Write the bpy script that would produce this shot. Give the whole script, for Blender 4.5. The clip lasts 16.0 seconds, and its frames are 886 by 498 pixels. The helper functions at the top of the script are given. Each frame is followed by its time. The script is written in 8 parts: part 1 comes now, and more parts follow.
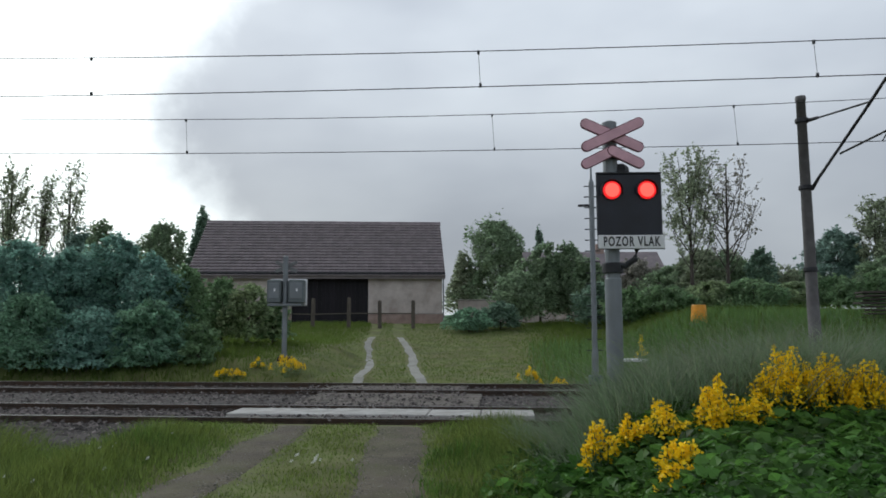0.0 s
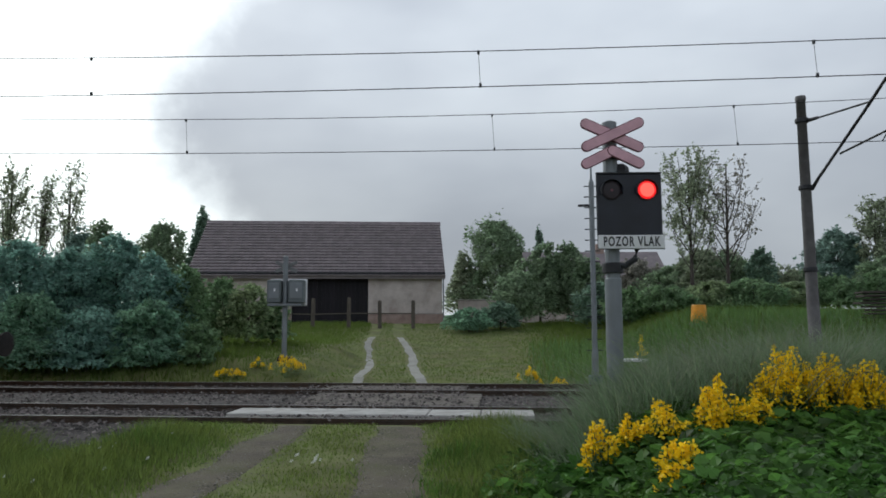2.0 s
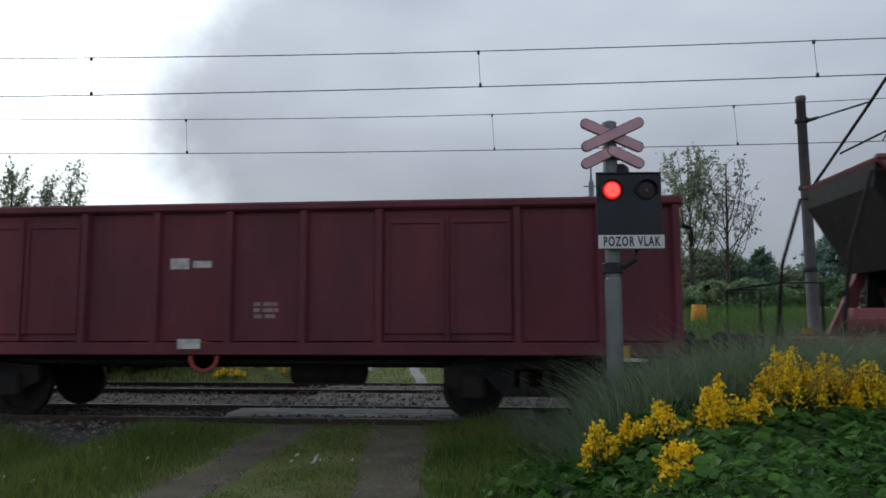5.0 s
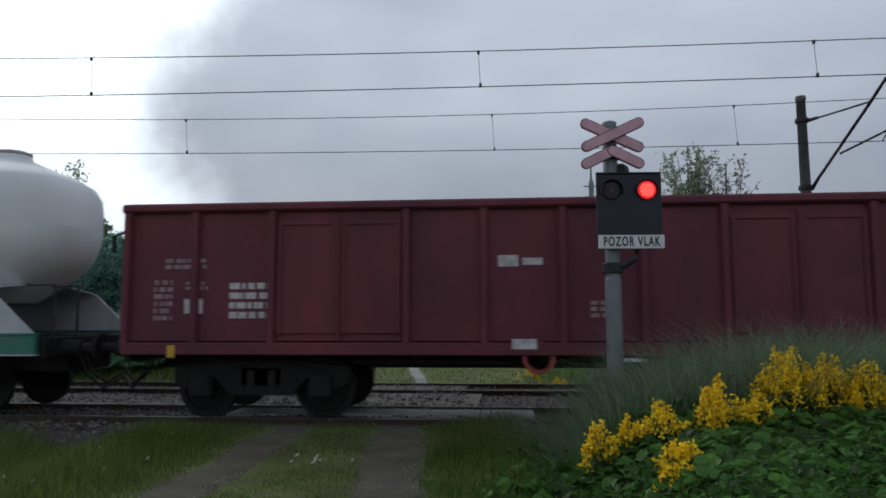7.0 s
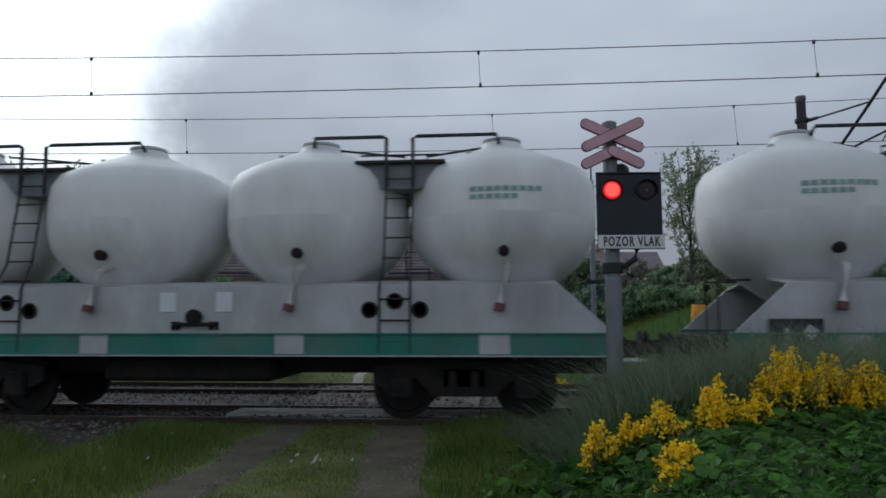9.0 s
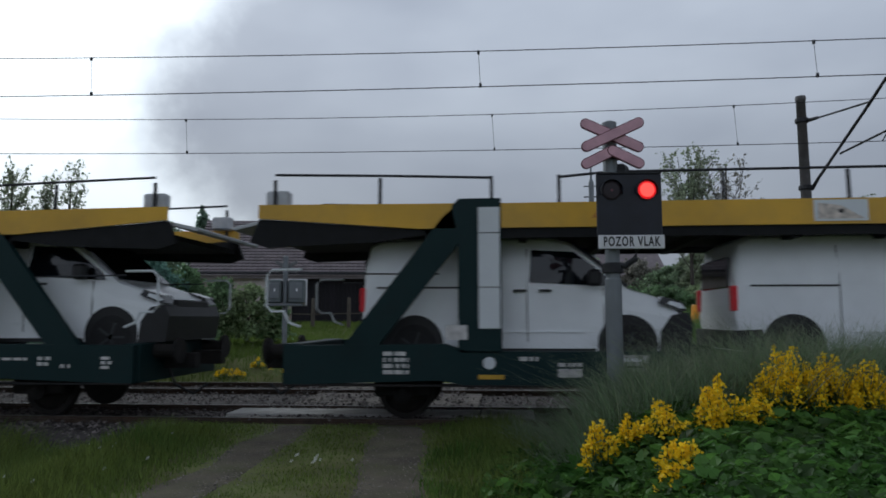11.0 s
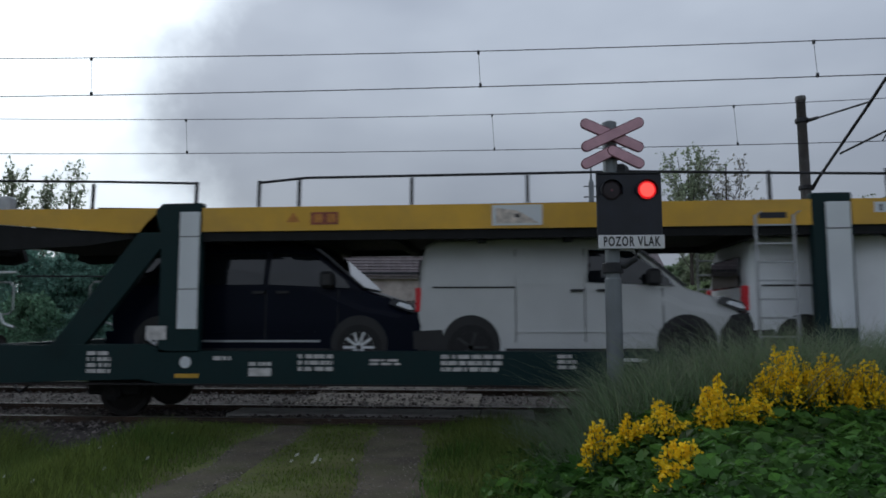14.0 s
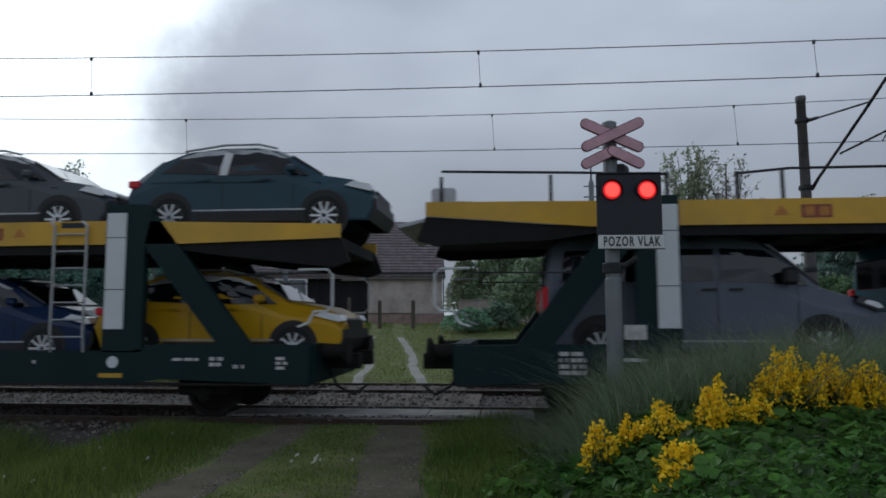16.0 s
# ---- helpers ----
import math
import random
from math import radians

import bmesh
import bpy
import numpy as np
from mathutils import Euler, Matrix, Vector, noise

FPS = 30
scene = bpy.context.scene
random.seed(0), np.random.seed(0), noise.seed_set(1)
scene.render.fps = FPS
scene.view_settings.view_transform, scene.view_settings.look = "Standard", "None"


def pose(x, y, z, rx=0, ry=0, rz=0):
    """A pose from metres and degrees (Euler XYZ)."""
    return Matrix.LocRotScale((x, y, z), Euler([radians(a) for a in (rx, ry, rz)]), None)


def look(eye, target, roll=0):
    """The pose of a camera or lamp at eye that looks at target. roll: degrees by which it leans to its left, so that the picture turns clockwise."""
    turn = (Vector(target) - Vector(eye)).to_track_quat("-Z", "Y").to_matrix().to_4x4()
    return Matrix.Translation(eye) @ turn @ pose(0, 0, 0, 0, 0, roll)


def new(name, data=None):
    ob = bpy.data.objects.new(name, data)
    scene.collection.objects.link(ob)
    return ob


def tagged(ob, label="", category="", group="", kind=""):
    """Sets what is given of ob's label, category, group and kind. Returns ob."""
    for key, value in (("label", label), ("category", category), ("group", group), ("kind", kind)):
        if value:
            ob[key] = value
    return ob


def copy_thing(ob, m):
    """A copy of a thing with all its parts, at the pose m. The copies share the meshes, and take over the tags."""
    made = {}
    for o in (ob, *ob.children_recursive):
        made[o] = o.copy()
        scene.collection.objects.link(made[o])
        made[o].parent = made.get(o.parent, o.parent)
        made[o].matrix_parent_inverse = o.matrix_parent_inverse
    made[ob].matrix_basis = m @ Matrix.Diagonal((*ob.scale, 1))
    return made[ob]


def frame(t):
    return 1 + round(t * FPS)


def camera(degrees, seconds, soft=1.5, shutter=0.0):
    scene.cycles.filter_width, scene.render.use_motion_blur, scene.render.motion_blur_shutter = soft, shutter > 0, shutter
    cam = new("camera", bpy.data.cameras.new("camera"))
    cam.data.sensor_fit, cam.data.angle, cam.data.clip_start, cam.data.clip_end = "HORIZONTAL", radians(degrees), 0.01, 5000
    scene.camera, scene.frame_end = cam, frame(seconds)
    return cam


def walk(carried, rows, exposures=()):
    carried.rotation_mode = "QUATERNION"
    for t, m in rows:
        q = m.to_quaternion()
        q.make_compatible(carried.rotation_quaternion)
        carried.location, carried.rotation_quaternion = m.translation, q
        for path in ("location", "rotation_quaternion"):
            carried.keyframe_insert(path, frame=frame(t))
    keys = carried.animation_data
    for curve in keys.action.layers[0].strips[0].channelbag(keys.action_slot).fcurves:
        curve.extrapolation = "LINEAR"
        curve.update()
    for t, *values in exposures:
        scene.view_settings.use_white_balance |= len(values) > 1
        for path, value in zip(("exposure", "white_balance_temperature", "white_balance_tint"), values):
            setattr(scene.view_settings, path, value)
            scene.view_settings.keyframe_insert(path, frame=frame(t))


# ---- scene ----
cam = camera(63.93, 16.0, soft=1.7, shutter=0.1)
EYE = (0.0, -11.35, 1.474)
TILT, TURN, LEAN = 5.59, 5.07, 0.15
CAM_POSE = pose(EYE[0], EYE[1], EYE[2], 90 + TILT, LEAN, TURN)
walk(cam, [(0.0, CAM_POSE), (16.0, CAM_POSE)],
     exposures=[(0.0, 0.13, 6250, 4), (2.0, 0.13, 6250, 4), (3.5, 0.02, 6200, 5), (7.0, -0.25, 5950, 6), (16.0, -0.37, 5880, 6)])

# ---- sky and light: overcast, a brighter break in the cloud low on one side ----
world = bpy.data.worlds.new("overcast_sky")
scene.world = world
world.use_nodes = True
wn, wl = world.node_tree.nodes, world.node_tree.links
wn.clear()
out_w = wn.new("ShaderNodeOutputWorld")
bg_sky, bg_cloud, mix_w = wn.new("ShaderNodeBackground"), wn.new("ShaderNodeBackground"), wn.new("ShaderNodeMixShader")
sky = wn.new("ShaderNodeTexSky")
sky.sky_type, sky.sun_disc = "NISHITA", False
sky.sun_elevation, sky.sun_rotation = radians(33), radians(-49)
sky.air_density, sky.dust_density = 1.2, 4.0
bg_sky.inputs[1].default_value = 0.09
wl.new(sky.outputs[0], bg_sky.inputs[0])
co = wn.new("ShaderNodeTexCoord")
mp = wn.new("ShaderNodeMapping")
mp.inputs["Scale"].default_value = (1.0, 1.0, 2.2)
wl.new(co.outputs["Generated"], mp.inputs[0])
n1 = wn.new("ShaderNodeTexNoise")
n1.inputs["Scale"].default_value, n1.inputs["Detail"].default_value = 2.6, 4.0
n1.inputs["Roughness"].default_value = 0.45
wl.new(mp.outputs[0], n1.inputs["Vector"])
# edge of the cloud bank: a bulging line across the sky, with the bright break beyond it
def along(axis):
    v = wn.new("ShaderNodeVectorMath")
    v.operation = "DOT_PRODUCT"
    wl.new(co.outputs["Generated"], v.inputs[0])
    v.inputs[1].default_value = axis
    return v.outputs["Value"]


def calc(op, a, b, c=None):
    v = wn.new("ShaderNodeMath")
    v.operation = op
    for k, q in enumerate((a, b, c)):
        if isinstance(q, (int, float)):
            v.inputs[k].default_value = q
        elif q is not None:
            wl.new(q, v.inputs[k])
    return v.outputs[0]


n2 = wn.new("ShaderNodeTexNoise")
n2.inputs["Scale"].default_value, n2.inputs["Detail"].default_value, n2.inputs["Roughness"].default_value = 7.0, 5.0, 0.55
wl.new(co.outputs["Generated"], n2.inputs["Vector"])
across, height = along((1.0, 0.0, 0.0)), along((0.0, 0.0, 1.0))
bulge = wn.new("ShaderNodeMapRange")
bulge.inputs["From Min"].default_value, bulge.inputs["From Max"].default_value = 0.02, 0.52
bulge.inputs["To Min"].default_value, bulge.inputs["To Max"].default_value = -0.25, 0.25
wl.new(height, bulge.inputs["Value"])
edge = calc("MULTIPLY_ADD", calc("POWER", calc("ABSOLUTE", bulge.outputs[0], 0.0), 2.0), 5.5, -0.50)
edge = calc("MULTIPLY_ADD", calc("SUBTRACT", n2.outputs[0], 0.5), 0.22, edge)
brk = wn.new("ShaderNodeMapRange")
brk.interpolation_type = "SMOOTHSTEP"
brk.inputs["From Min"].default_value, brk.inputs["From Max"].default_value = -0.11, 0.05
wl.new(calc("SUBTRACT", edge, across), brk.inputs["Value"])
ahead = wn.new("ShaderNodeMapRange")
ahead.interpolation_type = "SMOOTHSTEP"
ahead.inputs["From Min"].default_value, ahead.inputs["From Max"].default_value = 0.15, 0.55
wl.new(along((0.0, 1.0, 0.0)), ahead.inputs["Value"])
open_sky = calc("MULTIPLY", brk.outputs[0], ahead.outputs[0])
ramp = wn.new("ShaderNodeValToRGB")
ramp.color_ramp.elements[0].position, ramp.color_ramp.elements[0].color = 0.30, (0.47, 0.49, 0.56, 1)
ramp.color_ramp.elements[1].position, ramp.color_ramp.elements[1].color = 0.72, (0.71, 0.73, 0.79, 1)
wl.new(n1.outputs[0], ramp.inputs[0])
mixc = wn.new("ShaderNodeMix")
mixc.data_type = "RGBA"
wl.new(open_sky, mixc.inputs[0])
wl.new(ramp.outputs[0], mixc.inputs[6])
mixc.inputs[7].default_value = (1.75, 1.79, 1.82, 1)
# the cloud deck: dark and low at the horizon, thinner above it
low_cloud = wn.new("ShaderNodeMapRange")
low_cloud.interpolation_type = "SMOOTHSTEP"
low_cloud.inputs["From Min"].default_value, low_cloud.inputs["From Max"].default_value = 0.06, 0.42
low_cloud.inputs["To Min"].default_value, low_cloud.inputs["To Max"].default_value = 0.66, 1.10
wl.new(height, low_cloud.inputs["Value"])
shade = wn.new("ShaderNodeVectorMath")
shade.operation = "SCALE"
wl.new(mixc.outputs[2], shade.inputs[0])
# above the view: sky dimmed overhead only to cut light on the ground
overhead = wn.new("ShaderNodeMapRange")
overhead.interpolation_type = "SMOOTHSTEP"
overhead.inputs["From Min"].default_value, overhead.inputs["From Max"].default_value = 0.42, 0.75
overhead.inputs["To Min"].default_value, overhead.inputs["To Max"].default_value = 1.0, 0.50
wl.new(height, overhead.inputs["Value"])
# unseen sky behind the camera, lifted to brighten sides that face it
behind = wn.new("ShaderNodeMapRange")
behind.interpolation_type = "SMOOTHSTEP"
behind.inputs["From Min"].default_value, behind.inputs["From Max"].default_value = -0.8, 0.2
behind.inputs["To Min"].default_value, behind.inputs["To Max"].default_value = 1.18, 1.0
wl.new(along((0.0, 1.0, 0.0)), behind.inputs["Value"])
wl.new(calc("MULTIPLY", calc("MULTIPLY", low_cloud.outputs[0], overhead.outputs[0]), behind.outputs[0]), shade.inputs["Scale"])
wl.new(shade.outputs[0], bg_cloud.inputs[0])
bg_cloud.inputs[1].default_value = 1.0
mix_w.inputs[0].default_value = 0.95
wl.new(bg_sky.outputs[0], mix_w.inputs[1])
wl.new(bg_cloud.outputs[0], mix_w.inputs[2])
wl.new(mix_w.outputs[0], out_w.inputs[0])
sun_data = bpy.data.lights.new("sun", "SUN")
sun_data.energy, sun_data.angle, sun_data.color = 0.6, radians(30), (1.0, 0.97, 0.92)
sun = new("sun", sun_data)
sun.matrix_world = look((-30, 26, 26), (0, 0, 0))


# ---- materials ----
def material(name, color, rough=0.6, metal=0.0, scale=6.0, vary=0.25, bump=0.15, fine=60.0, dirt=None, dirt_amount=0.0,
             dirt_scale=1.5, spec=0.5, rand=0.0, island=False, coat=0.0, stretch=(1, 1, 1)):
    m = bpy.data.materials.new(name)
    m.use_nodes = True
    nt = m.node_tree
    n, l = nt.nodes, nt.links
    b = n["Principled BSDF"]
    b.inputs["Roughness"].default_value, b.inputs["Metallic"].default_value = rough, metal
    b.inputs["Specular IOR Level"].default_value = spec
    b.inputs["Coat Weight"].default_value = coat
    tc = n.new("ShaderNodeTexCoord")
    mpn = n.new("ShaderNodeMapping")
    mpn.inputs["Scale"].default_value = stretch
    l.new(tc.outputs["Object"], mpn.inputs[0])
    a = n.new("ShaderNodeTexNoise")
    a.inputs["Scale"].default_value, a.inputs["Detail"].default_value = scale, 5.0
    l.new(mpn.outputs[0], a.inputs["Vector"])
    cr = n.new("ShaderNodeValToRGB")
    lo = [max(0.0, c * (1 - vary)) for c in color]
    hi = [min(1.0, c * (1 + vary)) for c in color]
    cr.color_ramp.elements[0].position, cr.color_ramp.elements[0].color = 0.3, (*lo, 1)
    cr.color_ramp.elements[1].position, cr.color_ramp.elements[1].color = 0.7, (*hi, 1)
    l.new(a.outputs[0], cr.inputs[0])
    last = cr.outputs[0]
    f = n.new("ShaderNodeTexNoise")
    f.inputs["Scale"].default_value, f.inputs["Detail"].default_value = fine, 3.0
    l.new(tc.outputs["Object"], f.inputs["Vector"])
    if dirt:
        d = n.new("ShaderNodeTexNoise")
        d.inputs["Scale"].default_value, d.inputs["Detail"].default_value, d.inputs["Roughness"].default_value = dirt_scale, 8.0, 0.65
        l.new(mpn.outputs[0], d.inputs["Vector"])
        mr = n.new("ShaderNodeMapRange")
        mr.inputs["From Min"].default_value, mr.inputs["From Max"].default_value = 0.42, 0.7
        mr.inputs["To Max"].default_value = dirt_amount
        l.new(d.outputs[0], mr.inputs["Value"])
        mx = n.new("ShaderNodeMix")
        mx.data_type = "RGBA"
        l.new(mr.outputs[0], mx.inputs[0])
        l.new(last, mx.inputs[6])
        mx.inputs[7].default_value = (*dirt, 1)
        last = mx.outputs[2]
    if rand or island:
        hs = n.new("ShaderNodeHueSaturation")
        src = n.new("ShaderNodeNewGeometry").outputs["Random Per Island"] if island else n.new("ShaderNodeObjectInfo").outputs["Random"]
        r2 = n.new("ShaderNodeMapRange")
        r2.inputs["To Min"].default_value, r2.inputs["To Max"].default_value = 1 - rand, 1 + rand
        l.new(src, r2.inputs["Value"])
        l.new(r2.outputs[0], hs.inputs["Value"])
        l.new(last, hs.inputs["Color"])
        last = hs.outputs[0]
    l.new(last, b.inputs["Base Color"])
    if bump:
        bp = n.new("ShaderNodeBump")
        bp.inputs["Strength"].default_value, bp.inputs["Distance"].default_value = bump, 0.02
        l.new(f.outputs[0], bp.inputs["Height"])
        l.new(bp.outputs[0], b.inputs["Normal"])
    return m


def leafy(name, color, vary=0.45, hue=0.03, rough=0.55, trans=0.55):
    m = bpy.data.materials.new(name)
    m.use_nodes = True
    n, l = m.node_tree.nodes, m.node_tree.links
    b = n["Principled BSDF"]
    b.inputs["Roughness"].default_value = rough
    b.inputs["Specular IOR Level"].default_value = 0.3
    g = n.new("ShaderNodeNewGeometry")
    hs = n.new("ShaderNodeHueSaturation")
    hs.inputs["Color"].default_value = (*color, 1)
    r1, r2 = n.new("ShaderNodeMapRange"), n.new("ShaderNodeMapRange")
    r1.inputs["To Min"].default_value, r1.inputs["To Max"].default_value = 1 - vary, 1 + vary
    r2.inputs["To Min"].default_value, r2.inputs["To Max"].default_value = 0.5 - hue, 0.5 + hue
    l.new(g.outputs["Random Per Island"], r1.inputs["Value"])
    tc = n.new("ShaderNodeTexCoord")
    no = n.new("ShaderNodeTexNoise")
    no.inputs["Scale"].default_value = 0.8
    l.new(tc.outputs["Object"], no.inputs["Vector"])
    l.new(no.outputs[0], r2.inputs["Value"])
    l.new(r1.outputs[0], hs.inputs["Value"])
    l.new(r2.outputs[0], hs.inputs["Hue"])
    l.new(hs.outputs[0], b.inputs["Base Color"])
    tr = n.new("ShaderNodeBsdfTranslucent")
    l.new(hs.outputs[0], tr.inputs["Color"])
    mx = n.new("ShaderNodeMixShader")
    mx.inputs[0].default_value = trans
    l.new(b.outputs[0], mx.inputs[1])
    l.new(tr.outputs[0], mx.inputs[2])
    l.new(mx.outputs[0], n["Material Output"].inputs[0])
    return m


def glow(name, color, strength):
    m = bpy.data.materials.new(name)
    m.use_nodes = True
    b = m.node_tree.nodes["Principled BSDF"]
    b.inputs["Base Color"].default_value = (*color, 1)
    b.inputs["Emission Color"].default_value = (*color, 1)
    b.inputs["Emission Strength"].default_value = strength
    return m


def glass(name, color=(0.02, 0.025, 0.03), rough=0.05):
    return material(name, color, rough=rough, vary=0.1, bump=0.0, spec=0.55)


M = dict(
    steel_rail=material("rail_steel", (0.06, 0.045, 0.035), 0.55, 0.4, 8, 0.4, 0.2, dirt=(0.09, 0.045, 0.025), dirt_amount=0.7),
    rail_top=material("rail_polished_top", (0.14, 0.135, 0.13), 0.4, 0.7, 12, 0.15, 0.05),
    concrete=material("concrete", (0.36, 0.35, 0.33), 0.85, 0, 5, 0.2, 0.4, 40, dirt=(0.18, 0.16, 0.13), dirt_amount=0.7, dirt_scale=3),
    sleeper=material("sleeper_concrete", (0.16, 0.145, 0.13), 0.9, 0, 5, 0.3, 0.4, 40, dirt=(0.07, 0.055, 0.045), dirt_amount=0.8, dirt_scale=3),
    stone=material("ballast_stone", (0.125, 0.108, 0.103), 0.9, 0, 30, 0.3, 0.2, rand=0.85, island=True),
    post_grey=material("galvanised_post", (0.22, 0.24, 0.26), 0.55, 0.4, 6, 0.15, 0.1, dirt=(0.12, 0.13, 0.13), dirt_amount=0.6),
    mast=material("mast_concrete", (0.13, 0.125, 0.125), 0.85, 0, 4, 0.25, 0.35, 30, dirt=(0.06, 0.055, 0.055), dirt_amount=0.8),
    wire=material("wire_copper_dark", (0.045, 0.045, 0.05), 0.5, 0.6, 10, 0.1, 0),
    dark_iron=material("dark_iron", (0.035, 0.036, 0.04), 0.6, 0.5, 8, 0.3, 0.15),
    board_black=material("signal_board_black", (0.010, 0.012, 0.022), 0.55, 0, 4, 0.3, 0.05),
    cross_red=material("crossbuck_faded_red", (0.62, 0.36, 0.43), 0.5, 0, 8, 0.12, 0.05),
    cross_edge=material("crossbuck_edge", (0.16, 0.05, 0.07), 0.6, 0, 8, 0.2, 0.05),
    white_sign=material("white_sign_paint", (0.72, 0.72, 0.74), 0.45, 0, 5, 0.06, 0.03),
    ink=material("black_lettering", (0.012, 0.012, 0.015), 0.6, 0, 5, 0.1, 0),
    red_on=glow("signal_lamp_lit", (0.75, 0.012, 0.016), 0.75),
    red_core=glow("signal_lamp_core", (1.0, 0.06, 0.045), 2.0),
    red_off=material("signal_lens_dark", (0.012, 0.004, 0.009), 0.5, 0, 5, 0.1, 0),
    roof_tile=material("roof_tile", (0.235, 0.200, 0.21), 0.8, 0, 2.0, 0.12, 0.3, 30, dirt=(0.16, 0.14, 0.15), dirt_amount=0.5, rand=0.10, island=True),
    plaster=material("barn_plaster", (0.52, 0.46, 0.43), 0.9, 0, 1.2, 0.15, 0.35, 25, dirt=(0.26, 0.20, 0.17), dirt_amount=0.75, dirt_scale=0.9),
    plinth=material("barn_plinth", (0.34, 0.25, 0.22), 0.9, 0, 2, 0.2, 0.3, 25, dirt=(0.2, 0.12, 0.1), dirt_amount=0.7),
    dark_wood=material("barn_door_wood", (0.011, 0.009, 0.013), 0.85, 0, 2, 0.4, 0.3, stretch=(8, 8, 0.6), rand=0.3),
    fence_wood=material("weathered_fence_wood", (0.10, 0.085, 0.07), 0.9, 0, 5, 0.35, 0.3, stretch=(4, 4, 0.6)),
    gravel=material("track_gravel", (0.115, 0.097, 0.072), 0.95, 0, 2.2, 0.35, 0.7, 70, dirt=(0.10, 0.105, 0.045), dirt_amount=0.75, dirt_scale=1.6),
    bark=material("tree_bark", (0.06, 0.05, 0.042), 0.9, 0, 6, 0.35, 0.5, 40, stretch=(3, 3, 0.6)),
    # pale base colour stands in for sky reflected on wet ground
    wet_rut_sheen=material("wet_rut_painted_sheen", (0.27, 0.262, 0.24), 0.42, 0, 2.5, 0.25, 0.2, 50, dirt=(0.13, 0.13, 0.075), dirt_amount=0.85, dirt_scale=2.2),
    puddle=material("puddle_water", (0.10, 0.10, 0.095), 0.04, 0, 3, 0.2, 0.0, spec=0.8),
    orange=material("orange_plastic", (0.72, 0.30, 0.015), 0.5, 0, 4, 0.2, 0.1),
    leaf_dark=leafy("leaf_dark_green", (0.25, 0.41, 0.28), trans=0.68),
    leaf_blue=leafy("leaf_bluish_green", (0.25, 0.41, 0.34), trans=0.68),
    leaf_mid=leafy("leaf_mid_green", (0.20, 0.31, 0.16)),
    leaf_pale=leafy("leaf_pale_spring", (0.29, 0.37, 0.20)),
    leaf_bright=leafy("leaf_bright_broad", (0.095, 0.20, 0.042), vary=0.6, rough=0.4),
    # distant foliage: colours greyed, most paled too, to paint in the haze
    leaf_mid_far=leafy("leaf_mid_haze_tint", (0.27, 0.36, 0.225)),
    leaf_pale_far=leafy("leaf_pale_haze_tint", (0.33, 0.38, 0.26)),
    leaf_dark_far=leafy("leaf_dark_haze_tint", (0.20, 0.30, 0.22)),
    leaf_blue_far=leafy("leaf_bluish_haze_tint", (0.21, 0.31, 0.26)),
    blossom_far=leafy("blossom_haze_tint", (0.30, 0.29, 0.25)),
    blossom=leafy("blossom_greyish", (0.26, 0.25, 0.20)),
    grass=leafy("grass_blade", (0.155, 0.215, 0.052), vary=0.4, hue=0.035),
    grass_far=leafy("grass_blade_far", (0.125, 0.182, 0.040), vary=0.12, hue=0.02, trans=0.75),
    grass_bank=leafy("grass_blade_bank", (0.185, 0.265, 0.145), vary=0.35, hue=0.02),
    grass_mound=leafy("grass_blade_mound", (0.145, 0.25, 0.080), vary=0.3, hue=0.02),
    grass_deep=leafy("grass_blade_deep", (0.095, 0.175, 0.035), vary=0.4, hue=0.02),
    rut_stone=material("rut_pebble", (0.17, 0.155, 0.135), 0.9, 0, 30, 0.3, 0.2, rand=0.6, island=True),
    grass_seed=leafy("grass_seed_head", (0.25, 0.29, 0.20), vary=0.3),
    yellow=leafy("yellow_flower", (0.96, 0.70, 0.02), vary=0.2, hue=0.008, trans=0.3),
    white_fl=leafy("white_flower", (0.75, 0.75, 0.72), vary=0.1, hue=0.0),
)


# ---- mesh helpers ----
def part(name, bm, mat, parent=None, label="", smooth=False):
    me = bpy.data.meshes.new(name)
    if smooth:
        for f in bm.faces:
            f.smooth = True
    bm.to_mesh(me)
    bm.free()
    me.materials.append(mat)
    ob = new(name, me)
    if parent:
        ob.parent = parent
    if label:
        ob["label"] = label
    return ob


def thing(name, m, label, category, group="", kind=""):
    e = new(name)
    e.empty_display_size = 0.2
    e.matrix_world = m
    return tagged(e, label, category, group, kind)


def raw(name, verts, faces, mat, parent=None, label=""):
    me = bpy.data.meshes.new(name)
    me.from_pydata(verts, [], faces)
    me.materials.append(mat)
    ob = new(name, me)
    if parent:
        ob.parent = parent
    if label:
        ob["label"] = label
    return ob


def box(bm, x0, x1, y0, y1, z0, z1, bevel=0.0, rot=None):
    r = bmesh.ops.create_cube(bm, size=1.0)
    vs = r["verts"]
    c = Vector(((x0 + x1) / 2, (y0 + y1) / 2, (z0 + z1) / 2))
    for v in vs:
        v.co = Vector((v.co.x * (x1 - x0), v.co.y * (y1 - y0), v.co.z * (z1 - z0)))
        if rot is not None:
            v.co = rot @ v.co
        v.co += c
    if bevel:
        es = list({e for v in vs for e in v.link_edges})
        bmesh.ops.bevel(bm, geom=es, offset=bevel, segments=1, affect="EDGES", clamp_overlap=True)
    return bm


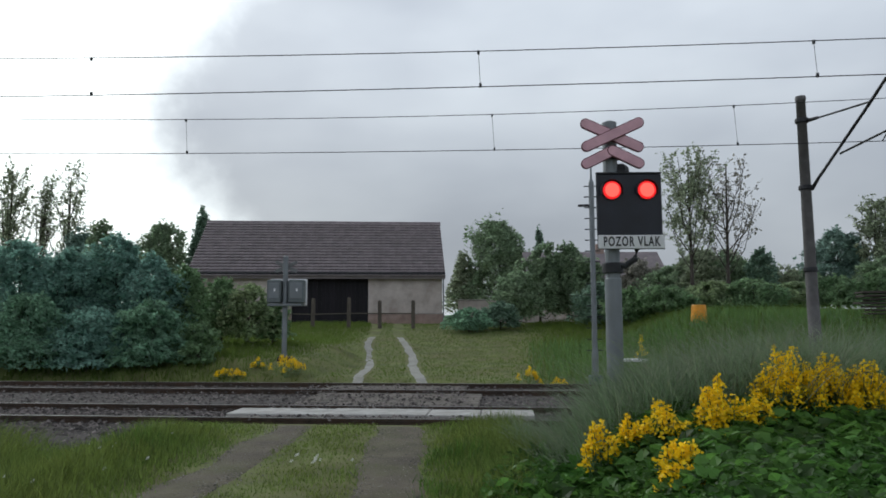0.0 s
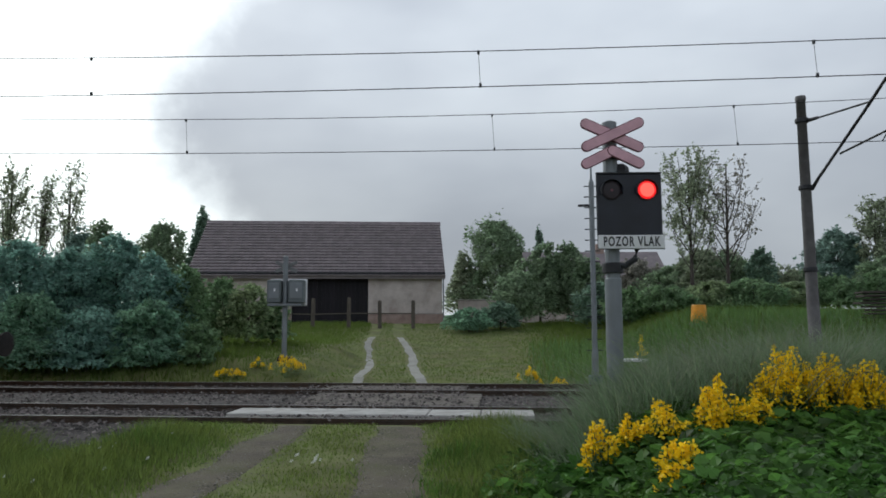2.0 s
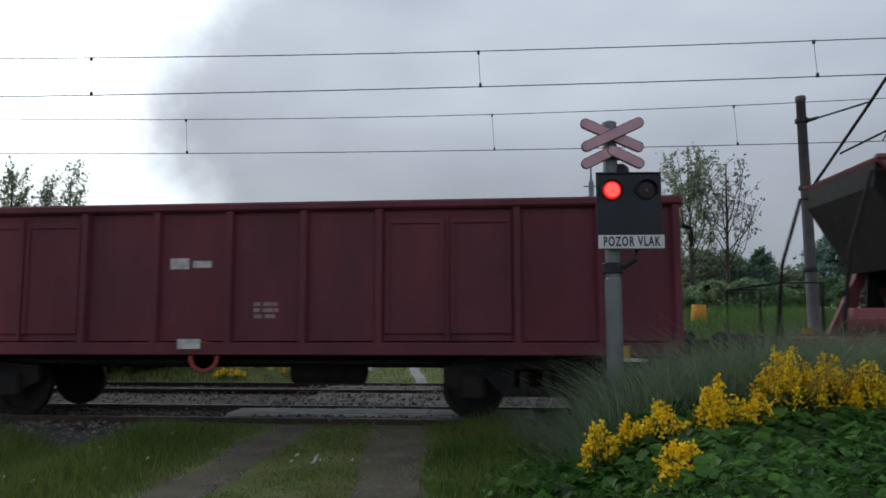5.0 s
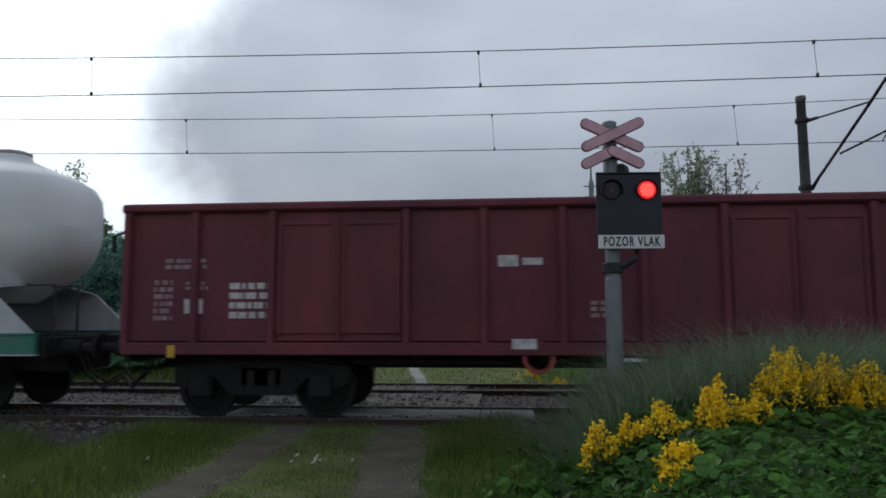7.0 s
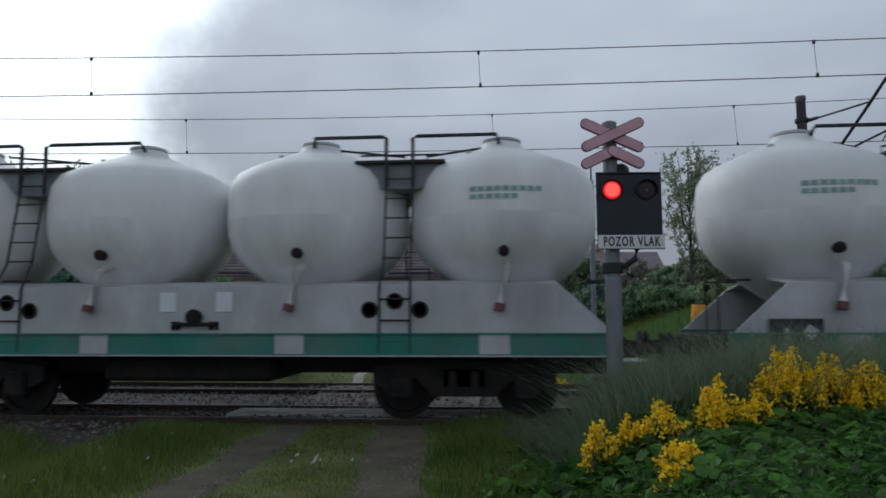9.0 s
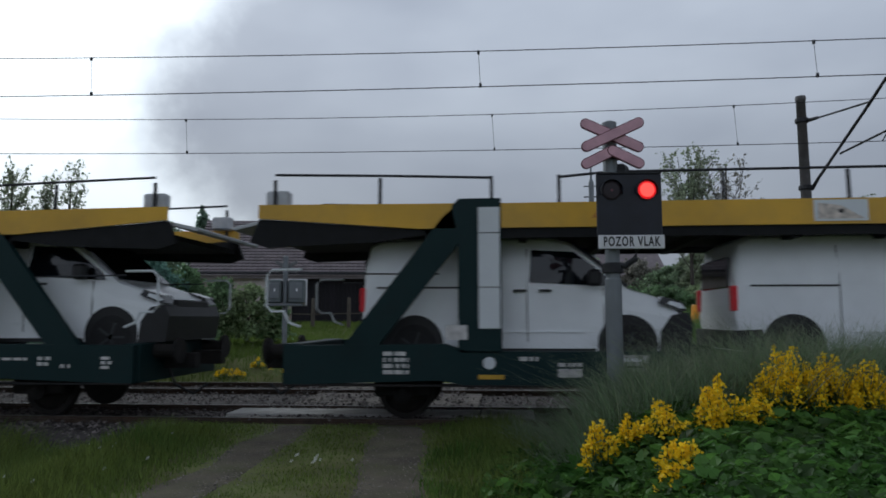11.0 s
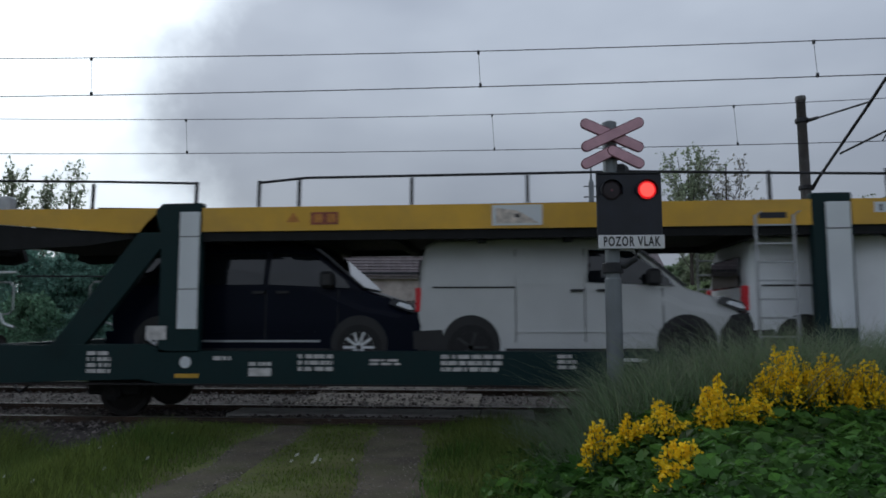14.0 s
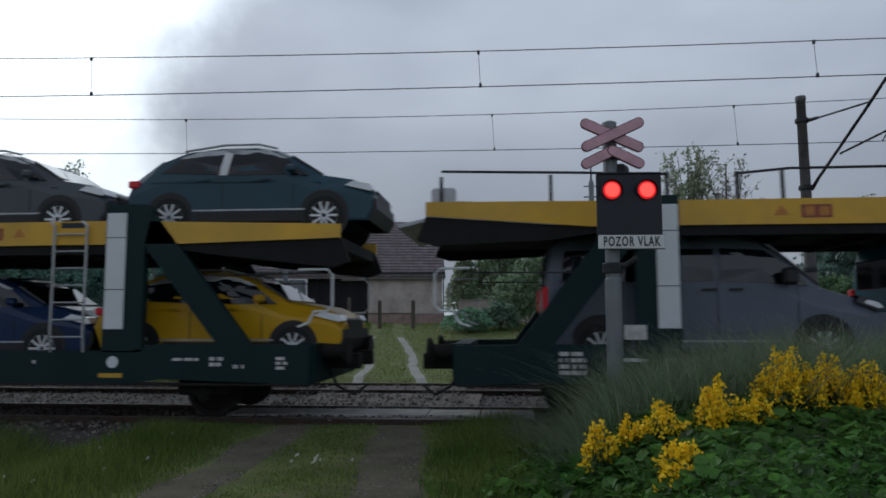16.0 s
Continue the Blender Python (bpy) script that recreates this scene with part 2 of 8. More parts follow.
def prism(bm, pts, a0, a1, axis="y"):
    """A closed outline, swept along an axis. Outline in (x, z) for y, (y, z) for x, (x, y) for z."""
    def at(p, a):
        return {"y": (p[0], a, p[1]), "x": (a, p[0], p[1]), "z": (p[0], p[1], a)}[axis]
    va = [bm.verts.new(at(p, a0)) for p in pts]
    vb = [bm.verts.new(at(p, a1)) for p in pts]
    n = len(pts)
    fs = [bm.faces.new(va), bm.faces.new(vb[::-1])]
    for i in range(n):
        fs.append(bm.faces.new((va[i], vb[i], vb[(i + 1) % n], va[(i + 1) % n])))
    bmesh.ops.recalc_face_normals(bm, faces=fs)
    return bm


def tube(bm, pts, r, n=6, r_end=None):
    pts = [Vector(p) for p in pts]
    rings = []
    for i, p in enumerate(pts):
        d = (pts[min(i + 1, len(pts) - 1)] - pts[max(i - 1, 0)]).normalized()
        u = d.cross(Vector((0, 0, 1)) if abs(d.z) < 0.9 else Vector((1, 0, 0))).normalized()
        w = d.cross(u)
        rr = r if r_end is None else r + (r_end - r) * i / (len(pts) - 1)
        rings.append([bm.verts.new(p + u * rr * math.cos(2 * math.pi * k / n) + w * rr * math.sin(2 * math.pi * k / n)) for k in range(n)])
    for a, b in zip(rings, rings[1:]):
        for k in range(n):
            bm.faces.new((a[k], a[(k + 1) % n], b[(k + 1) % n], b[k]))
    bm.faces.new(rings[0])
    bm.faces.new(rings[-1][::-1])
    return bm


def lathe(bm, profile, n=24, at=(0, 0, 0), axis="z", caps=True):
    rings = []
    for r, h in profile:
        ring = []
        for k in range(n):
            a = 2 * math.pi * k / n
            p = (r * math.cos(a), r * math.sin(a), h)
            if axis == "y":
                p = (p[0], p[2], p[1])
            elif axis == "x":
                p = (p[2], p[0], p[1])
            ring.append(bm.verts.new((p[0] + at[0], p[1] + at[1], p[2] + at[2])))
        rings.append(ring)
    fs = []
    for a, b in zip(rings, rings[1:]):
        for k in range(n):
            fs.append(bm.faces.new((a[k], a[(k + 1) % n], b[(k + 1) % n], b[k])))
    if caps:
        fs += [bm.faces.new(rings[0]), bm.faces.new(rings[-1])]
    bmesh.ops.recalc_face_normals(bm, faces=fs)
    return bm


def loft(bm, sections):
    """Closed skin through rings of equal count."""
    rings = [[bm.verts.new(p) for p in s] for s in sections]
    n = len(rings[0])
    fs = []
    for a, b in zip(rings, rings[1:]):
        for k in range(n):
            fs.append(bm.faces.new((a[k], a[(k + 1) % n], b[(k + 1) % n], b[k])))
    fs += [bm.faces.new(rings[0]), bm.faces.new(rings[-1])]
    bmesh.ops.recalc_face_normals(bm, faces=fs)
    return bm


def B():
    return bmesh.new()


def words(text, size, mat, name, parent, m, label="", fit=0.0):
    """Lettering in the built-in font, turned into a mesh."""
    cu = bpy.data.curves.new(name, "FONT")
    cu.body, cu.size, cu.align_x, cu.align_y, cu.extrude = text, size, "CENTER", "CENTER", 0.003
    cu.offset, cu.space_character = size * 0.022, 1.22
    tmp = bpy.data.objects.new(name, cu)
    scene.collection.objects.link(tmp)
    me = bpy.data.meshes.new_from_object(tmp.evaluated_get(bpy.context.evaluated_depsgraph_get()))
    bpy.data.objects.remove(tmp)
    if fit:
        xs_t = [v.co.x for v in me.vertices]
        k = fit / (max(xs_t) - min(xs_t))
        for v in me.vertices:
            v.co.x *= k
    me.materials.clear()
    me.materials.append(mat)
    ob = new(name, me)
    ob.parent = parent
    ob.matrix_local = m
    if label:
        ob["label"] = label
    return ob
# ---- ground ----
def smooth(a, b, v):
    t = min(1.0, max(0.0, (v - a) / (b - a)))
    return t * t * (3 - 2 * t)


TRACK2 = 4.25


def ground_z(x, y):
    """Height of the ground: flat at the crossing, a bank beside the path, rising fields beyond the tracks."""
    bed = smooth(-3.4, -2.0, y) * (1 - smooth(6.2, 7.6, y))
    z = -0.20
    # near verge and bank
    near = 1 - smooth(-3.0, -1.9, y)
    z += near * 0.60 * smooth(0.15, 1.5, x) * (1 - 0.5 * smooth(6, 14, x))
    z -= near * 0.10 * smooth(-4.2, -6.0, x)
    # beyond the tracks
    far = smooth(7.2, 27.5, y)
    z += far * 1.38
    z += 0.52 * smooth(6.9, 8.8, y) * (1 - smooth(12.0, 20.0, y)) * smooth(-4.6, -6.0, x)
    z += smooth(7.5, 14.0, y) * smooth(2.2, 6.5, x - 0.06 * y) * 1.15 * (1 - 0.75 * smooth(16, 34, y))
    z += smooth(45, 400, y) * 2.0
    z += 0.05 * noise.noise(Vector((x * 0.35, y * 0.35, 0))) * (1 - bed)
    z += 0.02 * noise.noise(Vector((x * 1.7, y * 1.7, 5))) * (1 - bed)
    # road over the crossing comes up to rail level
    wide = 0.7 if y < 0 else 0.0
    road = (1 - smooth(1.6 + wide, 2.4 + wide, abs(x - road_mid(y)))) * (1 - smooth(9.0, 12.0, abs(y - 2.0)))
    z = z * (1 - road) + road * max(z, -0.06)
    return z - 0.28 * bed * (1 - road * (1 - smooth(-1.0, -0.84, y)))


def road_mid(y):
    """Middle of the two-rut lane."""
    return -2.25 - 0.08 * (y + 1.2) if y < 0 else -2.35 - 0.1 * y


def axis_steps(lo, hi, fine_lo, fine_hi, step, grow=1.35):
    v, out = fine_lo, []
    while v < fine_hi:
        out.append(v)
        v += step
    s = step
    while v < hi:
        out.append(v)
        s *= grow
        v += s
    out.append(hi)
    v, s = fine_lo, step
    while v > lo:
        s *= grow
        v -= s
        out.insert(0, max(v, lo))
    return out


def ground_material():
    m = material("ground_grass_soil", (0.125, 0.150, 0.042), 0.95, 0, 1.6, 0.35, 0.6, 45, dirt=(0.13, 0.105, 0.045), dirt_amount=0.7, dirt_scale=0.7)
    return m


gx = axis_steps(-1500, 1500, -12, 14, 0.22)
gy = axis_steps(-400, 3000, -13, 36, 0.25)
verts = [(x, y, ground_z(x, y)) for y in gy for x in gx]
nx = len(gx)
faces = [(j * nx + i, j * nx + i + 1, (j + 1) * nx + i + 1, (j + 1) * nx + i) for j in range(len(gy) - 1) for i in range(nx - 1)]
ground = raw("ground", verts, faces, ground_material())
for p in ground.data.polygons:
    p.use_smooth = True
tagged(ground, "rough green grassland around the railway crossing", "ground", kind="structure")


def stone_at(vs, fs, rng, cx, cy, cz, s):
    """One angular stone, a squashed irregular pyramid."""
    b0 = len(vs)
    a = rng.uniform(0, 6.28)
    for k in range(4):
        r = s * rng.uniform(0.6, 1.2)
        vs.append((cx + r * math.cos(a + k * 1.57), cy + r * math.sin(a + k * 1.57), cz + rng.uniform(-0.25, 0.25) * s))
    vs.append((cx + rng.uniform(-0.3, 0.3) * s, cy + rng.uniform(-0.3, 0.3) * s, cz + s * rng.uniform(0.5, 0.85)))
    for k in range(4):
        fs.append((b0 + k, b0 + (k + 1) % 4, b0 + 4))


# ---- lane: two gravel ruts each side of the crossing ----
def strip(name, centre, y0, y1, width, lift, mat, label, category, step=0.25, wob=0.12, seed=1, kind="structure", cross=6):
    """A strip that lies on the ground along y with wandering edges."""
    vs, fs = [], []
    n = int((y1 - y0) / step) + 1
    for j in range(n):
        y = y0 + (y1 - y0) * j / (n - 1)
        c, w = centre(y), width(y) if callable(width) else width
        l = c - w / 2 + wob * noise.noise(Vector((y * 0.9, seed, 0)))
        r = c + w / 2 + wob * noise.noise(Vector((y * 0.9, seed + 7, 0)))
        for k in range(cross + 1):
            x = l + (r - l) * k / cross
            crown = lift * (1 - (2 * k / cross - 1) ** 4) - 0.004
            vs.append((x, y, ground_z(x, y) + crown))
    w = cross + 1
    for j in range(n - 1):
        for k in range(cross):
            fs.append((j * w + k, j * w + k + 1, (j + 1) * w + k + 1, (j + 1) * w + k))
    ob = raw(name, vs, fs, mat)
    for p in ob.data.polygons:
        p.use_smooth = True
    return tagged(ob, label, category, kind=kind)


def near_rut(side):
    def c(y):
        return -1.57 - 0.13 * (y + 1.05) if side else -3.03 - 0.04 * (y + 1.2)
    return c


strip("lane", near_rut(0), -11.0, -0.95, 0.62, 0.022, M["gravel"], "grey gravel wheel rut worn through the grass", "lane", seed=3, wob=0.2)
strip("lane", near_rut(1), -11.0, -0.95, 0.72, 0.022, M["gravel"], "grey gravel wheel rut worn through the grass", "lane", seed=5, wob=0.2)


def far_rut(side):
    def c(y):
        return -2.15 - 0.195 * (y - 7.2) + 0.10 * math.sin(y * 0.55) if side else -3.83 - 0.16 * (y - 7.2) + 0.10 * math.sin(y * 0.6 + 1.0)
    return c


# far ruts: the sky's sheen is painted in as pale grey
strip("lane", far_rut(0), 6.9, 19.0, 0.30, 0.012, M["wet_rut_sheen"], "wet wheel rut beyond the tracks, paled for its sky reflection", "lane", seed=13, wob=0.09)
strip("lane", far_rut(1), 6.9, 19.0, 0.34, 0.012, M["wet_rut_sheen"], "wet wheel rut beyond the tracks, paled for its sky reflection", "lane", seed=15, wob=0.09)

# pebbles lying in the ruts
rng = random.Random(12)
vs, fs = [], []
for i in range(5200):
    y = rng.uniform(-8.0, -1.3)
    x = near_rut(i % 2)(y) + rng.gauss(0, 0.17)
    stone_at(vs, fs, rng, x, y, ground_z(x, y) + 0.012, rng.uniform(0.006, 0.018))
tagged(raw("rut_pebbles", vs, fs, M["rut_stone"]), "small grey pebbles lying in the wheel ruts", "pebbles", kind="stuff")

# ---- track bed ----
bed = B()
for yc in (0.0,):
    prism(bed, [(-2.75, -0.52), (-1.95, -0.20), (-1.3, -0.11), (5.6, -0.11), (6.3, -0.2), (7.0, -0.5)], -160, 160, "x")
bed_ob = tagged(part("track_bed", bed, material("ballast_bed", (0.080, 0.070, 0.066), 0.95, 0, 14, 0.5, 0.8, 28, dirt=(0.04, 0.035, 0.032), dirt_amount=0.8, dirt_scale=2)),
                "dark crushed stone bed under two tracks", "track bed", kind="structure")
rng = random.Random(4)
vs, fs = [], []


for i in range(26000):
    x = rng.uniform(-13, 11)
    y = rng.choice((rng.uniform(-2.6, 6.4), rng.uniform(-2.6, 1.2)))
    zt = -0.11 if -1.3 < y < 5.6 else (-0.11 - (-1.3 - y) * 0.22 if y < -1.3 else -0.11 - (y - 5.6) * 0.15)
    if -4.5 < x < 0.48 and -0.28 < y < 0.5:
        continue
    if abs(x - road_mid(y)) < 2.7 and y < -0.82 or min(abs(abs(y) - 0.7535), abs(abs(y - TRACK2) - 0.7535)) < 0.06:
        continue
    if abs(x + 2.25 + 0.1 * max(0.0, y)) < 1.75 and abs(y) < 5:
        zt = -0.062
    stone_at(vs, fs, rng, x, y, zt - 0.005 + rng.uniform(0, 0.05), rng.uniform(0.022, 0.05))
stones = tagged(raw("ballast", vs, fs, M["stone"]), "loose dark grey and brown ballast stones", "ballast", kind="stuff")


def rail_profile(y):
    return [(y - 0.07, -0.17), (y + 0.07, -0.17), (y + 0.07, -0.155), (y + 0.012, -0.13), (y + 0.012, -0.045), (y + 0.036, -0.035),
            (y + 0.036, -0.004), (y - 0.036, -0.004), (y - 0.036, -0.035), (y - 0.012, -0.045), (y - 0.012, -0.13), (y - 0.07, -0.155)]


for yc in (0.0, TRACK2):
    tr = thing("railway_track", pose(0, 0, 0), "worn steel rails on concrete sleepers in dark ballast", "railway track", "tracks over the crossing", "structure")
    for s in (-1, 1):
        y = yc + s * 0.7535
        part("rail", prism(B(), rail_profile(y), -160, 160, "x"), M["steel_rail"], tr)
        part("rail_head", box(B(), -160, 160, y - 0.028, y + 0.028, -0.004, 0.0), M["rail_top"], tr, "polished running surface")
    sl = None
    for i in range(44):
        x = -13.2 + i * 0.6
        if sl is None:
            sl = part("sleeper", prism(B(), [(-1.25, -0.3), (1.25, -0.3), (1.22, -0.185), (-1.22, -0.185)], -0.13, 0.13, "x"), M["sleeper"], tr)
            ob = sl
        else:
            ob = new("sleeper", sl.data)
            ob.parent = tr
        ob.location = (x, yc, 0)

# ---- crossing panels: concrete edge beams and fill ----
cross = thing("crossing_deck", pose(0, 0, 0), "worn pale concrete panels and stony fill between the rails", "crossing deck", kind="structure")
for i, (x0, x1) in enumerate(((-4.45, -2.85), (-2.84, -1.25), (-1.24, -0.42), (-0.41, 0.42))):
    part("concrete_panel", box(B(), x0, x1, -0.24, 0.46, -0.19, -0.012 + 0.006 * (i % 2), 0.012), material("panel_concrete", (0.45, 0.44, 0.425), 0.85, 0, 4, 0.2, 0.4, 40, dirt=(0.26, 0.24, 0.21), dirt_amount=0.7, dirt_scale=2.5), cross)
fill_mat = material("crossing_fill", (0.17, 0.15, 0.13), 0.95, 0, 6, 0.35, 0.8, 40, dirt=(0.05, 0.045, 0.04), dirt_amount=0.8, dirt_scale=2.5)
part("fill", box(B(), -4.4, 0.4, -0.68, 0.68, -0.2, -0.05, 0.02), fill_mat, cross, "stony fill between the rails")
part("fill", box(B(), -3.9, -0.5, 0.83, 3.42, -0.2, -0.06, 0.02), fill_mat, cross, "stony fill between the tracks")
part("fill", box(B(), -4.0, -0.9, 3.57, 4.93, -0.2, -0.05, 0.02), fill_mat, cross, "stony fill between the rails")

# ---- overhead wires ----
def sag(x, x0, x1, z0, z1, dip):
    t = (x - x0) / (x1 - x0)
    return z0 + (z1 - z0) * t - dip * 4 * t * (1 - t)


def catenary(y0, mess, cont, droppers, slant, label):
    ob = thing("overhead_line", pose(0, y0, 0), label, "overhead line", "overhead lines", "structure")
    xs = [-60 + 2.0 * i for i in range(51)]
    for nm, fz, r in (("messenger_wire", mess, 0.0085), ("contact_wire", cont, 0.009)):
        part(nm, tube(B(), [(x, 0, fz(x)) for x in xs], r, 5), M["wire"], ob)
    for x in droppers:
        part("dropper", tube(B(), [(x - slant, 0, mess(x)), (x, 0, cont(x))], 0.0045, 4), M["wire"], ob)
        part("clamp", box(B(), x - 0.02, x + 0.02, -0.015, 0.015, cont(x) - 0.01, cont(x) + 0.06), M["dark_iron"], ob)
        part("clamp", box(B(), x - slant - 0.02, x - slant + 0.02, -0.015, 0.015, mess(x) - 0.05, mess(x) + 0.012), M["dark_iron"], ob)
    return ob


catenary(0.0, lambda x: 5.836 + 0.00117 * (x - 4.26) ** 2, lambda x: 5.249 + 0.00071 * (x - 3.04) ** 2,
         [-26.4, -20.0, -13.5, -7.09, -0.38, 4.93, 10.5], 0.03, "contact wire and messenger wire over the first track")
catenary(TRACK2, lambda x: 6.027 + 0.00165 * (x + 0.37) ** 2, lambda x: 5.198 + 0.00081 * (x - 3.97) ** 2,
         [-21.0, -14.2, -7.34, -0.22, 5.04, 11.4], 0.05, "contact wire and messenger wire over the second track")

# ---- overhead line mast with cantilever ----
MX, MY = 7.53, 7.0
mast = thing("overhead_line_mast", pose(MX, MY, 0.3), "slightly leaning round concrete mast with steel cantilever arms", "mast")
part("pole", tube(B(), [(0.06, 0, -0.6), (0.02, 0, 2.5), (-0.01, 0, 6.72)], 0.16, 14, 0.112), M["mast"], mast, smooth=True)
part("pole_cap", lathe(B(), [(0.125, 6.66), (0.13, 6.70), (0.125, 6.77), (0.06, 6.79)], 12, (-0.01, 0, 0)), M["mast"], mast)
part("cantilever_tube", tube(B(), [(0.10, -0.15, 4.40), (0.57, -2.2, 5.92), (0.66, -2.75, 6.3)], 0.035, 8), M["dark_iron"], mast)
part("top_tie", tube(B(), [(0.12, -0.12, 6.11), (0.55, -2.25, 5.93)], 0.024, 8), M["dark_iron"], mast)
part("registration_tube", tube(B(), [(0.355, -1.15, 5.02), (0.68, -2.85, 5.18)], 0.026, 8), M["dark_iron"], mast)
part("steady_arm", tube(B(), [(0.66, -2.7, 5.16), (0.5, -2.75, 4.92)], 0.014, 6), M["dark_iron"], mast)
for p, q in (((0.10, -0.1, 6.12), (0.18, -0.5, 6.08)), ((0.10, -0.12, 4.36), (0.20, -0.45, 4.68))):
    part("insulator", tube(B(), [p, ((p[0] + q[0]) / 2, (p[1] + q[1]) / 2, (p[2] + q[2]) / 2), q], 0.05, 10, 0.035), M["dark_iron"], mast)
for z in (2.3, 4.36, 6.08):
    part("band", lathe(B(), [(0.15, z), (0.165, z + 0.02), (0.165, z + 0.1), (0.15, z + 0.12)], 14, (0.03 - 0.006 * z, 0, 0)), M["dark_iron"], mast)
# ---- warning signal at the crossing ----
SX, SY = 1.228, -3.05
SZ = ground_z(SX, SY)
sig = thing("crossing_signal", pose(SX, SY, -0.035, 0, 0, 4), "grey post with faded red crossbuck and black flashing light board", "crossing signal")
part("post", lathe(B(), [(0.095, SZ - 0.1), (0.095, 1.95), (0.083, 1.97), (0.083, 3.72), (0.085, 3.74), (0.085, 3.79), (0.04, 3.81)], 18), M["post_grey"], sig, smooth=False)
part("base_block", box(B(), -0.25, 0.25, -0.2, 0.25, SZ - 0.2, SZ + 0.18, 0.03), M["concrete"], sig, "concrete foot")
part("step_plate", box(B(), 0.02, 0.36, -0.05, 0.22, 1.015, 1.04, 0.004), M["white_sign"], sig, "pale flat plate")


def arm(x0, z0, x1, z1, w, y):
    """Bar with round ends: a dark rim and a red face set into it."""
    d = Vector((x1 - x0, 0, z1 - z0))
    a = math.atan2(d.z, d.x)
    def outline(r):
        pts = []
        for k in range(9):
            t = a + math.pi / 2 + math.pi * k / 8
            pts.append((x0 + r * math.cos(t), z0 + r * math.sin(t)))
        for k in range(9):
            t = a - math.pi / 2 + math.pi * k / 8
            pts.append((x1 + r * math.cos(t), z1 + r * math.sin(t)))
        return pts
    rim = part("crossbuck_bar", prism(B(), outline(w), y - 0.02, y + 0.012), M["cross_edge"], sig, "dark edged bar")
    part("face", prism(B(), outline(w - 0.010), y - 0.027, y - 0.02), M["cross_red"], rim, "faded red face")


arm(-0.30, 3.745, 0.30, 3.470, 0.062, -0.125)
arm(-0.30, 3.470, 0.30, 3.745, 0.062, -0.158)
arm(-0.30, 3.275, 0.0, 3.425, 0.062, -0.128)
arm(0.0, 3.425, 0.30, 3.275, 0.062, -0.136)
for z in (3.58, 3.36):
    part("clamp", box(B(), -0.1, 0.1, -0.11, 0.1, z - 0.02, z + 0.02, 0.005), M["dark_iron"], sig)
# lamp hood seen above the board, turned to the other road
part("rear_hood", lathe(B(), [(0.10, -0.2), (0.115, 0.0), (0.08, 0.05)], 14, (0.16, 0.05, 3.2), "x"), M["dark_iron"], sig)
board = part("board", box(B(), -0.20, 0.54, -0.17, -0.13, 2.44, 3.15, 0.012), M["board_black"], sig, "black background board")
part("board_frame", prism(B(), [(-0.20, 3.15), (0.54, 3.15), (0.54, 3.165), (-0.20, 3.165)], -0.185, -0.12), M["dark_iron"], board)
part("housing", box(B(), -0.13, 0.47, -0.128, -0.02, 2.75, 3.1, 0.02), M["dark_iron"], board)
LAMPS = []
for x in (-0.03, 0.365):
    lens = part("lens", lathe(B(), [(0.108, -0.174), (0.108, -0.19), (0.09, -0.196), (0.03, -0.2)], 24, (x, 0, 2.955), "y"), M["red_off"], board, "dark red lens")
    arc = [radians(-20 + 220 * k / 14) for k in range(15)]
    hood = prism(B(), [(x + 0.127 * math.cos(q), 2.955 + 0.127 * math.sin(q)) for q in arc] + [(x + 0.120 * math.cos(q), 2.955 + 0.120 * math.sin(q)) for q in arc[::-1]], -0.235, -0.171)
    part("visor", hood, M["board_black"], board)
    bulb = part("lamp", lathe(B(), [(0.104, 0.0), (0.104, -0.006), (0.085, -0.012), (0.03, -0.015)], 24, (0, 0, 0), "y"), M["red_on"], sig, "glowing red lamp")
    part("filament_glow", lathe(B(), [(0.082, -0.0155), (0.08, -0.018), (0.03, -0.021)], 24, (0, 0, 0), "y"), M["red_core"], bulb, "bright glowing middle")
    # glint on the unlit lens, painted as a small dull red disc
    part("lens_glint", lathe(B(), [(0.016, -0.2), (0.012, -0.2004), (0.004, -0.2006)], 10, (x, 0, 2.955), "y"), M["cross_edge"], lens)
    LAMPS.append((bulb, x))
plate = part("sign_plate", box(B(), -0.19, 0.555, -0.175, -0.155, 2.29, 2.445, 0.006), M["white_sign"], sig, "white plate with black lettering")
part("plate_rim", box(B(), -0.197, 0.562, -0.155, -0.15, 2.283, 2.452, 0.003), M["dark_iron"], plate)
words("POZOR VLAK", 0.150, M["ink"], "lettering", plate, pose(0.183, -0.1775, 2.366, 90, 0, 0), fit=0.64)
part("bracket", tube(B(), [(0.0, -0.02, 2.12), (0.12, -0.08, 2.1), (0.24, -0.1, 2.18), (0.26, -0.1, 2.3)], 0.038, 10), M["dark_iron"], sig)
part("collar", lathe(B(), [(0.115, 2.02), (0.12, 2.03), (0.12, 2.13), (0.115, 2.14)], 18), M["dark_iron"], sig)

# ---- thin pole with climbing pegs beyond the tracks ----
PX, PY = 2.22, 7.0
PZ = ground_z(PX, PY)
pole = thing("peg_pole", pose(PX, PY, PZ), "thin grey steel pole with climbing pegs", "pole")
part("pole", lathe(B(), [(0.085, -0.2), (0.085, 0.9), (0.068, 1.0), (0.068, 5.25), (0.03, 5.35), (0.02, 5.65)], 12), M["post_grey"], pole)
part("foot_box", box(B(), -0.16, 0.16, -0.14, 0.14, 0.0, 0.34, 0.02), material("blue_grey_box", (0.10, 0.13, 0.17), 0.5, 0.2), pole)
